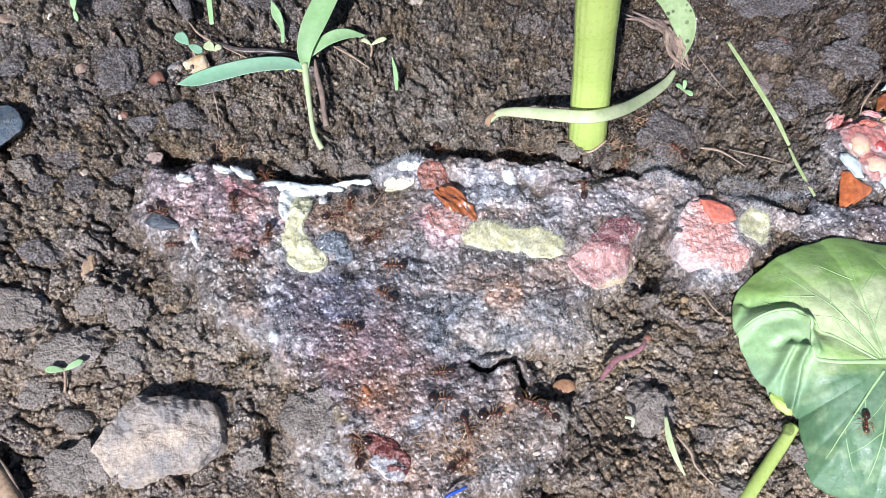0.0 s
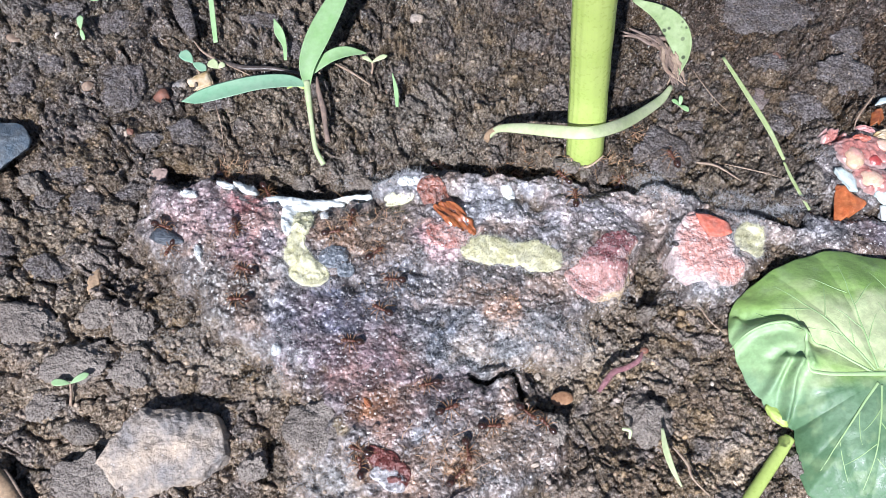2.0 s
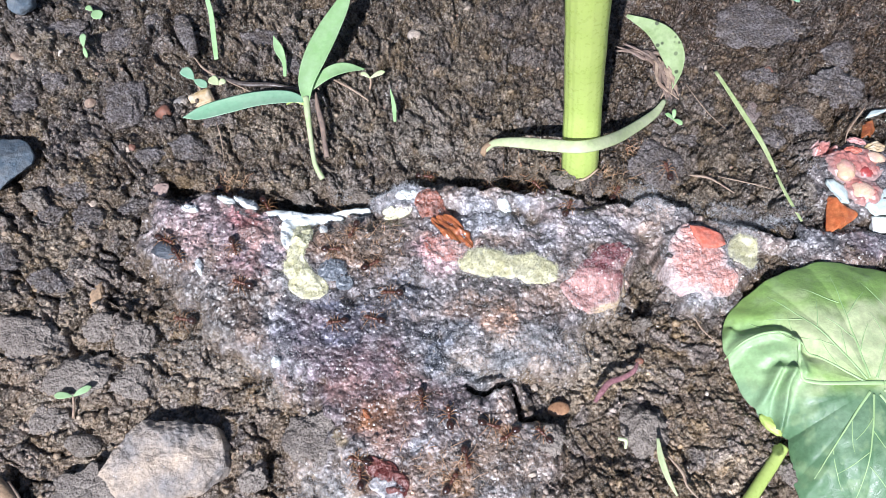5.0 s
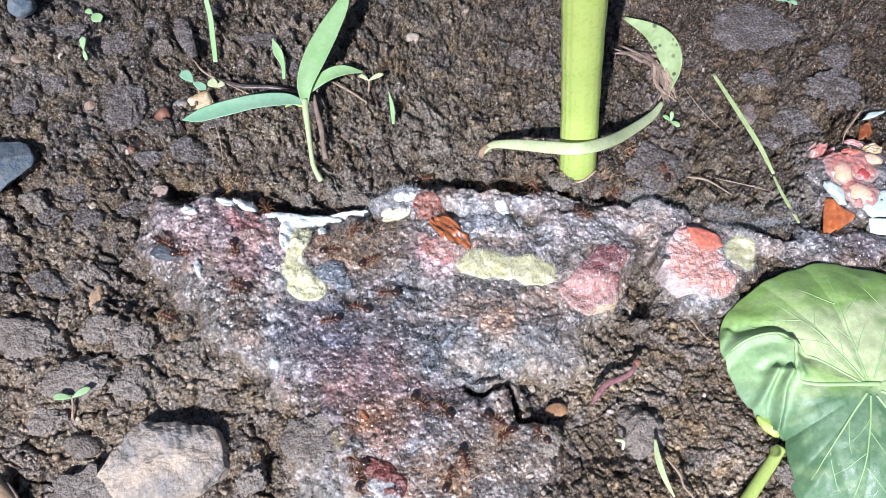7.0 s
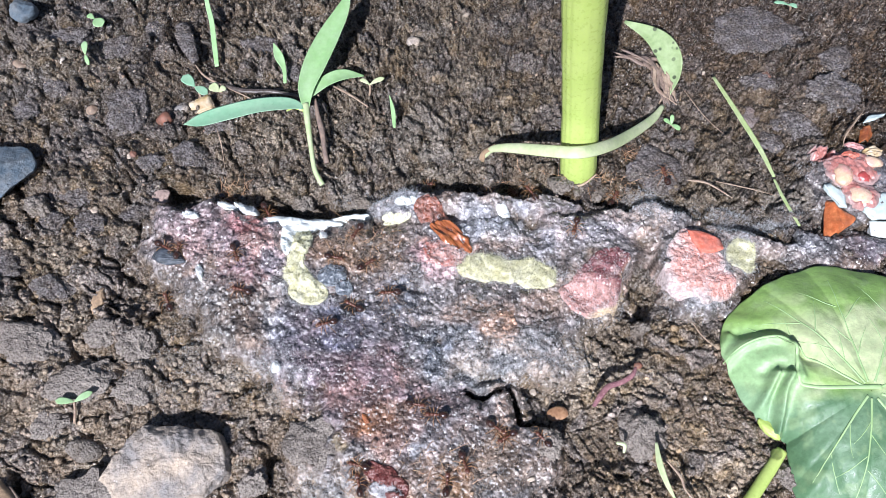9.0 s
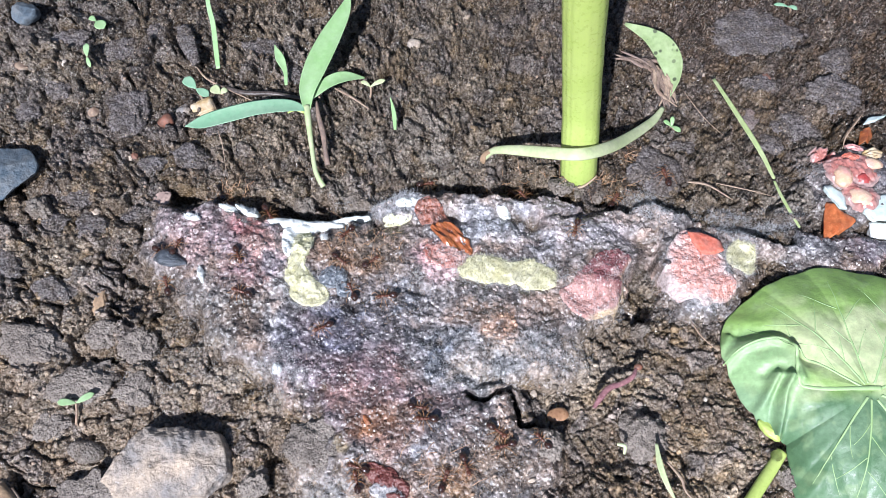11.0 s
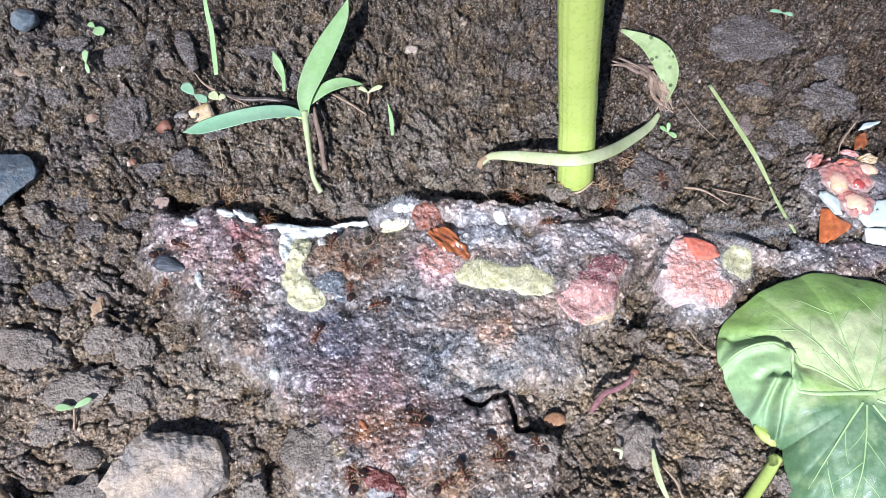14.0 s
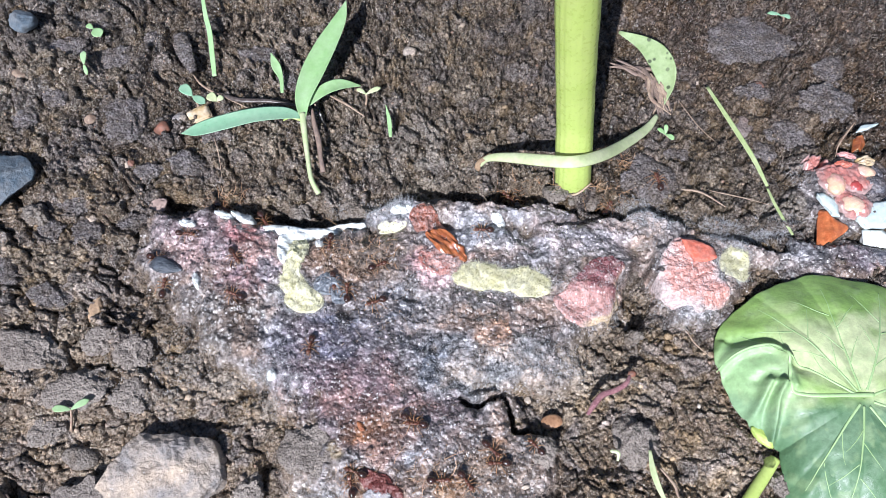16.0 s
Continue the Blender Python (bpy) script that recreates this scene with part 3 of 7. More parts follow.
def ground_z(x, y):
    z = low_ground(x, y)
    fade = 1 - ramp(np.hypot(x, y), 250, 900)
    wx, wy = bent_xy(x, y)
    clod = cloddiness(x, y)
    # broad plates, parted by cracks that open and close
    gap, who, lean = plates(wx, wy * 1.25, 12.5, 30)
    open_ = ramp(grain(x, y, 8, 33), -0.55, 0.25)
    big = ramp(gap, 0.01, 0.13) * (0.5 + 1.5 * who + 0.42 * lean) - 2.2 * open_ * (1 - ramp(gap, 0.01, 0.055))
    # clods of half a centimetre
    gap, who, lean = plates(wx * 1.05 + 5, wy * 1.15, 5.2, 40)
    open_ = ramp(grain(x, y, 5, 34), -0.3, 0.4)
    mid = ramp(gap, 0.02, 0.22) * (0.35 + 1.15 * who + 0.55 * lean) - 0.9 * open_ * (1 - ramp(gap, 0.02, 0.13))
    # crumbs of two to three millimetres, rounded
    f1, f2, who = cells(wx - 7, wy, 3.1, 45)
    crumbs = np.sqrt(np.clip(1.0 - 1.1 * f1 * f1, 0.0, 1.0)) * (0.35 + 1.1 * who) * ramp(f2 - f1, 0.0, 0.2)
    f1, f2, who = cells(x + 0.5 * grain(x, y, 1.6, 23), y + 0.5 * grain(x, y, 1.6, 24), 1.5, 50)
    small = np.sqrt(np.clip(1.0 - f1 * f1, 0.0, 1.0)) * (0.15 + 0.75 * who) * ramp(f2 - f1, 0.0, 0.25)
    f1, f2, who = cells(x, y, 0.8, 57)
    tiny = ramp(f2 - f1, 0.0, 0.5) * (0.05 + 0.4 * who)
    loose = 1 - clod
    flat_top = 0.35 + 0.65 * loose
    rough_ = 1 + 0.75 * ramp(0.35 * x + y, 10, 55)      # loosest round the stalk
    trodden = 1 - 0.3 * ramp(-y, 0, 30) - 0.2 * ramp(-0.5 * x - y, 40, 75)      # flatter round the stone
    height = big * (0.38 + 0.55 * clod) + mid * rough_ * (0.72 + 0.12 * clod) + crumbs * rough_ * (0.5 + 0.5 * loose) * flat_top + small * rough_ * (0.5 + 0.3 * loose) + tiny * (0.6 + 0.35 * loose)
    height = height * trodden + 0.1 + 0.4 * (1 - trodden) + 0.16 * grain(x, y, 0.6, 9) + 0.3 * layers(x, y, 2.4, 12, 3, 0.6)
    # level under the clods, with a narrow gap round them
    wob = 0.1 * grain(x, y, 2.4, 35)
    for c, r, turn, _, rise in CLODS:
        o = oval(x, y, c, r[0], r[1], turn) + wob
        height = np.where(o < 1.6, height * ramp(o, 0.7, 1.0) + 1.1 * (1 - ramp(o, 0.7, 1.0)) - 0.7 * np.exp(-((o - 1.04) / 0.09) ** 2), height)
    return z + fade * height


def axis(lo, hi, step, far):
    inner = np.arange(lo, hi + step, step)
    out, d = [], step
    reach = 0.0
    while reach < far:
        d *= 1.28
        reach += d
        out.append(reach)
    out = np.array(out)
    return np.concatenate([(lo - out)[::-1], inner, inner[-1] + out])


def grid_faces(nx, ny):
    i = np.arange(nx * ny).reshape(ny, nx)
    return np.stack([i[:-1, :-1], i[:-1, 1:], i[1:, 1:], i[1:, :-1]], -1).reshape(-1, 4)


GRID = {}


def build_ground():
    xs, ys = axis(-126, 130, 0.27, 600000.0), axis(-57, 94, 0.27, 600000.0)
    X, Y = np.meshgrid(xs, ys)
    Z = ground_z(X, Y)
    # brown damp earth with greyer, drier patches
    g = ramp(layers(X, Y, 22, 80, 4) + 0.25 * ramp(-0.6 * X - Y, -20, 70) - 0.35 * ramp(X + Y, 40, 140), -0.5, 0.8)[..., None]
    r = ramp(layers(X, Y, 6, 90, 4), -0.6, 0.8)[..., None]
    brown, grey, dark = np.array((0.120, 0.087, 0.056)), np.array((0.205, 0.160, 0.112)), np.array((0.062, 0.041, 0.025))
    tone = brown * (1 - g) + grey * g
    tone = tone * (0.45 + 0.55 * r) + dark * (1 - r) * 0.55
    # flat crumbs, drier, carry the sky's greyish-violet sheen as colour; earth between stays ochre
    wx, wy = bent_xy(X, Y)
    gap, who, _ = plates(wx * 1.05 + 5, wy * 1.15, 5.2, 40)
    wide, broad, _ = plates(wx, wy * 1.25, 12.5, 30)
    gap, who = np.maximum(gap, wide * 0.6), np.maximum(who, ramp(broad, 0.35, 0.9) * cloddiness(X, Y))
    pale = (ramp(gap, 0.05, 0.3) * ramp(who + 0.35 * layers(X, Y, 9, 98, 2), 0.6, 0.9) * 0.6)[..., None]
    warm = (ramp(layers(X, Y, 4.5, 86, 3), 0.1, 0.8) * 0.7)[..., None]
    tone = tone * (1 - warm) + np.array((0.140, 0.095, 0.048)) * warm
    tone = tone * (1 - pale) + np.array((0.150, 0.126, 0.114)) * pale
    tone = tone * (1 - 0.4 * ramp(0.3 * X + Y, -20, 50) - 0.26 * ramp(X + Y, 105, 165))[..., None]      # damper, so darker, towards the stalk; the far corner's gap shade is painted in
    tone = tone * (1 + np.array((0.10, -0.03, -0.17)) * ramp(X + Y, 105, 160)[..., None])      # more ochre in the far corner
    _, _, lot = cells(wx - 7, wy, 3.1, 45)
    _, _, bit = cells(X + 0.5 * grain(X, Y, 1.6, 23), Y + 0.5 * grain(X, Y, 1.6, 24), 1.5, 50)
    tone = tone * ((0.72 + 0.56 * lot) * (0.62 + 0.76 * bit))[..., None]
    dust = np.zeros_like(X)
    for c, rx, ry, w in (((-3.4, 37.0), 24, 15, 0.5), ((-29.3, 26.0), 16, 6, 0.45), ((-61.2, -19.7), 14, 12, 0.5), ((-45.6, -21.0), 12, 12, 0.5), ((-54.6, -5.5), 8, 10, 0.25), ((27.2, -21.3), 14, 6, 0.5), ((85.5, 19.6), 12, 6, 0.5), ((52.5, 19.7), 9, 6, 0.5), ((-36.8, -26.0), 9, 8, 0.6), ((-25.0, -47.8), 7, 5, 0.7), ((26.0, -20.1), 10, 5, 0.5)):
        dust = np.maximum(dust, w * (1 - ramp(oval(X, Y, c, rx, ry), 0.2, 1.2)))
    dust = (dust * ramp(layers(X, Y, 3.0, 95, 4), -0.7, 0.6))[..., None]
    tone = tone * (1 - dust) + np.array((0.26, 0.225, 0.185)) * dust
    tone = tone * (1 - 0.14 * (1 - ramp(X, -75, -45)) * ramp(Y, -25, 5))[..., None]      # darker on the left, except at the near end
    tan = (0.5 * ramp(-0.4 * X - Y, 25, 65) * ramp(layers(X, Y, 5, 88, 3), -0.6, 0.6))[..., None]
    tone = tone * (1 - tan) + np.array((0.235, 0.168, 0.108)) * tan
    tone = tone * (1 + 0.18 * ramp(-Y, 5, 30) * ramp(X, 15, 35))[..., None]
    far = ramp(np.hypot(X, Y), 150, 400)[..., None]
    tone = tone * (1 - far) + np.array((0.105, 0.075, 0.052)) * far
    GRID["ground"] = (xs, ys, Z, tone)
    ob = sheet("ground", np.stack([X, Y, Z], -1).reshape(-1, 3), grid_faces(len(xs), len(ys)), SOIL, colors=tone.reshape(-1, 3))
    return tagged(ob, "dark brown damp crumbly garden soil with cracks", "soil", kind="structure")


# ---- the rotting fruit: one flat mouldy mass on the soil ----
LOBES_ONE = (
    ((-48.6, 7.5), 20, 13, -8), ((-58.4, 15.5), 11, 7, 0), ((-21.6, 2.5), 26, 13, 0), ((8.7, 3.8), 32, 14, 0), ((34.2, 5.2), 20, 13, 0),
    ((59.4, 3.0), 14, 12, 0), ((79.4, 8.2), 17, 5.0, -8), ((94.2, 5.0), 14, 6, 0), ((99.8, 27.3), 12, 14, 0), ((-57.7, 20.0), 12, 5, 0),
    ((-10.6, 19.9), 9, 5, 0), ((-2.7, 20.4), 10, 6, 0), ((9.1, 19.8), 12, 6, 0), ((26.2, 19.8), 16, 5, 0), ((54.2, 22.7), 6, 5, 0),
    ((-19.6, -16.1), 30, 14, -20), ((-10.9, -26.1), 26, 14, -25),
)
LOBES_TWO = (
    ((14.2, -16.2), 17, 9, 0), ((15.0, -8.5), 19, 9, 0), ((11.0, -29.0), 8, 5, 0), ((-8.0, -9.0), 20, 8, 0), ((-2.7, -41.3), 24, 17, 0), ((11.0, -40.2), 13, 12, 0),
    ((-43.8, -8.2), 9, 12, 35), ((49.2, 13.8), 16, 6, 0),
)
LOBES = LOBES_ONE + LOBES_TWO
NOTCH = ((47.0, -2.6), 4.6, 8.4)


def mass_fields(x, y):
    """Two fields, each below 1 inside the mass: its lobes, and what is cut out of them."""
    f = np.full(np.shape(x), 9.0)
    for c, rx, ry, turn in LOBES:
        f = np.minimum(f, oval(x, y, c, rx, ry, turn))
    f = f + 0.17 * layers(0.8 * x + 0.6 * y, 0.8 * y - 0.6 * x, 6, 130, 3) + 0.06 * grain(x, y, 1.4, 133)
    notch = oval(x, y, *NOTCH[:1], *NOTCH[1:]) + 0.2 * grain(x, y, 3, 137)
    cut = 1.9 - notch
    cut = np.maximum(cut, 1.35 - 0.5 * from_line(x, y, CRACKS[0][0]) / (0.7 + 0.3 * grain(x, y, 2, 138)))
    # the far side, cut back where the white rind lies
    top = y - np.interp(x, FAR_X, FAR_Y) - 1.2 * layers(x, y, 5, 139, 3)
    return f, np.maximum(cut, 1.0 + 0.14 * top)


def mass_field(x, y):
    return np.maximum(*mass_fields(x, y))


def mass_z(x, y):
    lobes, cut = mass_fields(x, y)
    f = np.maximum(lobes, cut)
    body = (1 - ramp(lobes, 0.55, 1.06)) * (1 - ramp(cut, 0.8, 1.05))
    wx, wy = x + 1.0 * grain(x, y, 3, 151), y + 1.0 * grain(x, y, 3, 152)
    f1, f2, who = cells(wx, wy, 3.4, 140)
    folds = 1 - np.abs(layers(wx, wy * 1.3, 5.0, 145, 3))
    g1, _, gw = cells(x, y, 1.1, 148)
    z = low_ground(x, y) * 0.45 + 1.2 + 2.7 * body * (1 - 0.35 * ramp(x, 50, 74)) + 0.7 * layers(x, y, 12, 141, 2) * body
    fine = 1 - np.abs(layers(wx + 3, wy, 1.9, 155, 3, 0.6))
    wet = 1 - ramp(np.minimum(oval(x, y, (-16.0, -24.0), 24, 15, -25), oval(x, y, (2.0, -42.0), 20, 12)) + 0.1 * grain(x, y, 5, 158), 0.75, 1.1)
    body_relief = body * (1 - 0.5 * wet)
    z = z + body_relief * (0.6 * folds + 0.45 * fine + 0.35 * ramp(f2 - f1, 0, 0.2) * who + 0.4 * np.sqrt(np.clip(1 - g1 * g1, 0, 1)) * gw + 0.16 * grain(x, y, 0.6, 149) - 0.25)
    return z - 3.0 * ramp(f, 1.0, 1.16)


STAINS_ONE = (
    ((-53.0, 13.3), 17, 10, (0.26, 0.18, 0.168), 0.9), ((-21.8, -21.1), 22, 13, (0.165, 0.112, 0.118), 0.9),
    ((-7.3, -30.9), 16, 10, (0.19, 0.128, 0.122), 0.9), ((-15.1, -5.7), 16, 6, (0.18, 0.175, 0.18), 0.9),
    ((-16.7, 7.4), 12, 7, (0.17, 0.12, 0.09), 0.9), ((-39.9, 10.4), 8, 7, (0.28, 0.195, 0.18), 0.75), ((11.7, -20.0), 20, 8, (0.28, 0.27, 0.25), 0.6),
    ((-35.9, -22.3), 9, 8, (0.25, 0.23, 0.22), 0.5), ((-4.2, -39.8), 3.0, 2.4, (0.50, 0.46, 0.46), 0.8), ((13.1, -44.7), 11, 8, (0.26, 0.245, 0.235), 0.7),
    ((-25.5, -47.3), 8, 5, (0.52, 0.50, 0.47), 0.8),
)
STAINS_TWO = (
    ((28.5, 15.3), 22, 6, (0.27, 0.235, 0.225), 0.8), ((10.7, -11.0), 10, 5, (0.23, 0.15, 0.105), 0.75), ((0.5, 5.3), 7, 6, (0.50, 0.29, 0.27), 0.85),
    ((57.9, -7.2), 9, 4, (0.29, 0.27, 0.26), 0.8), ((79.6, 9.0), 15, 4, (0.21, 0.195, 0.19), 0.8), ((-46.0, -9.0), 13, 12, (0.135, 0.112, 0.092), 0.9),
    ((2.3, 2.5), 5, 4, (0.5, 0.33, 0.3), 0.7), ((-11.2, -13.6), 10, 5, (0.12, 0.13, 0.15), 0.8), ((11.6, 14.6), 13, 7, (0.34, 0.325, 0.325), 0.8),
    ((-8.6, 19.1), 9, 5, (0.36, 0.345, 0.34), 0.8), ((-42.9, 1.2), 8, 5, (0.18, 0.12, 0.14), 0.8),
)
STAINS_THREE = (
    ((1.8, -43.5), 9, 8, (0.22, 0.17, 0.145), 0.7), ((8.7, -41.3), 8, 5, (0.15, 0.13, 0.11), 0.8), ((-15.6, -33.8), 2.2, 2.0, (0.26, 0.14, 0.07), 0.7),
    ((-20.8, -38.6), 2.6, 2.4, (0.33, 0.24, 0.12), 0.7), ((-4.4, -37.6), 13, 7, (0.18, 0.135, 0.115), 0.7),
    ((1.8, -48.5), 12, 8, (0.20, 0.145, 0.11), 0.7), ((-18.0, 7.4), 11, 6, (0.17, 0.12, 0.09), 0.7), ((-15.7, -5.7), 14, 5, (0.10, 0.105, 0.12), 0.7),
    ((50.7, 15.2), 9, 6, (0.28, 0.26, 0.25), 0.7), ((-17.3, 5.3), 11, 7, (0.19, 0.14, 0.10), 0.85), ((-26.8, -16.1), 9, 4, (0.10, 0.105, 0.125), 0.8),
)
STAINS_FOUR = (
    ((-22.2, -10.9), 12, 4, (0.07, 0.078, 0.105), 0.8), ((8.4, -8.4), 6, 3, (0.21, 0.135, 0.09), 0.7), ((9.1, -24.3), 8, 4, (0.20, 0.20, 0.19), 0.7),
    ((4.5, -16.2), 7, 5, (0.12, 0.13, 0.145), 0.75), ((-36.9, -10.9), 8, 5, (0.15, 0.14, 0.135), 0.7), ((22.7, 5.2), 7, 4, (0.20, 0.19, 0.20), 0.6),
    ((-2.7, -18.7), 9, 5, (0.11, 0.12, 0.14), 0.8), ((-37.8, 8.0), 4.6, 8.0, (0.56, 0.47, 0.46), 0.85), ((-43.0, 7.5), 8.0, 7.0, (0.27, 0.19, 0.185), 0.7),
    ((-43.5, 14.0), 6.0, 2.6, (0.24, 0.085, 0.075), 0.8), ((-34.5, 13.6), 3.0, 2.0, (0.30, 0.10, 0.09), 0.7),
    ((109.0, 27.0), 7, 6, (0.10, 0.088, 0.10), 0.8), ((103.0, 6.5), 9, 4, (0.13, 0.10, 0.11), 0.7), ((9.5, -42.0), 13, 9, (0.150, 0.128, 0.105), 0.75), ((3.0, -36.0), 9, 4, (0.125, 0.108, 0.105), 0.7), ((-16.0, -47.0), 5, 3, (0.26, 0.135, 0.055), 0.6), ((2.0, -46.0), 3, 2, (0.30, 0.17, 0.07), 0.6), ((13.0, -36.5), 3, 2, (0.26, 0.14, 0.06), 0.6), ((-26.0, -14.0), 12, 4, (0.135, 0.125, 0.155), 0.7),
)
STAINS_AND_HOLE = (
    ((33.0, 12.0), 14, 6, (0.25, 0.22, 0.22), 0.6),
    ((-13.3, -32.9), 6, 3.2, (0.2, 0.105, 0.05), 0.65),
    ((-6.9, -30.3), 7, 2.6, (0.19, 0.11, 0.06), 0.6),
    ((-3.0, -39.4), 2.6, 1.8, (0.48, 0.45, 0.44), 0.7),
    # the dark inside of a hole, put into the colour
    ((5.6, -39.0), 1.8, 2.2, (0.05, 0.04, 0.035), 0.8),
    ((4.7, -45.3), 3.4, 2.6, (0.23, 0.12, 0.05), 0.65),
    ((-10.3, -38.3), 6, 3.0, (0.17, 0.115, 0.1), 0.6),
    ((-19.7, -36.4), 2.0, 1.8, (0.34, 0.22, 0.1), 0.6),
)
PULP_TONES = STAINS_ONE + STAINS_TWO + STAINS_THREE + STAINS_FOUR + STAINS_AND_HOLE


def build_mass():
    xs, ys = np.arange(-78, 118, 0.30), np.arange(-60, 43, 0.30)
    X, Y = np.meshgrid(xs, ys)
    F = mass_field(X, Y)
    Z = mass_z(X, Y)
    base = np.array((0.188, 0.155, 0.136))
    tone = np.broadcast_to(base, X.shape + (3,)).copy()
    wx, wy = X + 2.0 * layers(X, Y, 5, 160, 3), Y + 2.0 * layers(X, Y, 5, 165, 3)
    for c, rx, ry, col, w in PULP_TONES:
        k = (w * (1 - ramp(oval(wx, wy, c, rx, ry), 0.35, 1.25)))[..., None]
        tone = tone * (1 - k) + np.array(col) * k
    hue = ramp(layers(wx, wy, 7, 181, 3), -0.7, 0.8)[..., None]
    tone = tone * (np.array((1.10, 0.97, 0.86)) * hue + np.array((0.90, 0.97, 1.04)) * (1 - hue))
    dark = ((0.5 + 0.75 * ramp(layers(X, Y, 2.6, 170, 3, 0.7), -0.7, 0.7)) * (0.66 + 0.7 * ramp(layers(X, Y, 1.15, 190, 2, 0.7), -0.8, 0.8)))[..., None]
    bloom = (ramp(layers(X, Y, 1.0, 175, 3, 0.8) + 0.4 * grain(0.8 * X + 0.6 * Y, 0.8 * Y - 0.6 * X, 11, 179), 0.5, 1.4) * 0.30)
    glossy = np.minimum(oval(X, Y, (-13.8, -7.0), 17, 9, -5), np.minimum(oval(X, Y, (-23.0, -21.1), 20, 12, -20), oval(X, Y, (-9.7, -32.0), 14, 9, -30)))
    glossy = np.minimum(glossy, oval(X, Y, (-18.0, 6.7), 13, 8))
    bloom = (bloom * (0.25 + 0.75 * ramp(glossy, 0.6, 1.1)))[..., None]
    tone = tone * dark * np.array((0.97, 0.945, 0.945)) * (1 - bloom) + np.array((0.44, 0.42, 0.405)) * bloom
    # the rim thins out into the colour of the soil
    thin = ramp(mass_fields(X, Y)[0] + 0.1 * grain(X, Y, 3, 185), 0.72, 1.04)[..., None] * 0.85
    tone = tone * (1 - thin) + at("ground", X, Y, 3) * thin
    GRID["mass"] = (xs, ys, Z, tone)
    GRID["field"] = (xs, ys, F, tone)
    faces = grid_faces(len(xs), len(ys))
    inside = (F < 1.2).ravel()
    faces = faces[inside[faces].all(1)]
    used = np.unique(faces)
    index = np.full(X.size, -1)
    index[used] = np.arange(len(used))
    ob = thing("rotten_fruit", "flat mass of rotting fruit pulp under grey mould on the soil", "rotten fruit", at=(5, 0, 0))
    sheet("pulp", np.stack([X, Y, Z], -1).reshape(-1, 3)[used], index[faces], PULP, ob, "grey and purplish mouldy pulp", colors=tone.reshape(-1, 3)[used])
    return ob


def at(name, x, y, layer=2):
    """What the grid of that name holds at places, between its points too."""
    xs, ys, *rest = GRID[name]
    i = np.clip(np.searchsorted(xs, x) - 1, 0, len(xs) - 2)
    j = np.clip(np.searchsorted(ys, y) - 1, 0, len(ys) - 2)
    g = rest[layer - 2]
    if layer > 2:
        return g[j, i]
    u, v = np.clip((x - xs[i]) / (xs[i + 1] - xs[i]), 0, 1), np.clip((y - ys[j]) / (ys[j + 1] - ys[j]), 0, 1)
    return (g[j, i] * (1 - u) + g[j, i + 1] * u) * (1 - v) + (g[j + 1, i] * (1 - u) + g[j + 1, i + 1] * u) * v


def top_at(x, y):
    z = at("ground", x, y)
    return np.where(at("field", x, y) < 1.15, np.maximum(z, at("mass", x, y)), z)


def tone_at(x, y):
    return np.where(((at("mass", x, y) > at("ground", x, y)) & (at("field", x, y) < 1.15))[:, None], at("mass", x, y, 3), at("ground", x, y, 3))


def top_z(x, y):
    """Height of whatever lies uppermost, pulp or soil, at one place."""
    return float(top_at(np.array([float(x)]), np.array([float(y)]))[0])


ground = build_ground()
rotten_fruit = build_mass()


# ---- shapes ----
def sweep(bm, pts, widths, thick, n=14, seg=10, up=(0, 0, 1), fold=0.0, wave=0.0, seed=0):
    """A closed body along pts: elliptic section of half width and half thickness, folded up by `fold` like a gutter."""
    line = curve(pts, n)
    wide = curve([(w,) for w in widths], n)
    deep = curve([(w,) for w in (thick if isinstance(thick, tuple) else (thick, thick))], n)
    rings = []
    for k, p in enumerate(line):
        d = Vector(line[min(k + 1, n - 1)] - line[max(k - 1, 0)]).normalized()
        side = d.cross(Vector(up))
        side = side.normalized() if side.length > 1e-6 else Vector((1, 0, 0))
        over = side.cross(d).normalized()
        w, t = max(float(wide[k][0]), 0.02), max(float(deep[k][0]), 0.02)
        ring = []
        for j in range(seg):
            a = 2 * math.pi * j / seg
            s, h = math.cos(a), math.sin(a)
            lift = fold * w * s * s + wave * w * math.sin(k * 1.3 + seed) * s * s * s
            ring.append(bm.verts.new(Vector(p) + side * (s * w) + over * (h * t + lift)))
        rings.append(ring)
    for a, b in zip(rings, rings[1:]):
        for j in range(seg):
            bm.faces.new((a[j], a[(j + 1) % seg], b[(j + 1) % seg], b[j]))
    bm.faces.new(rings[0]), bm.faces.new(list(reversed(rings[-1])))
    return bm


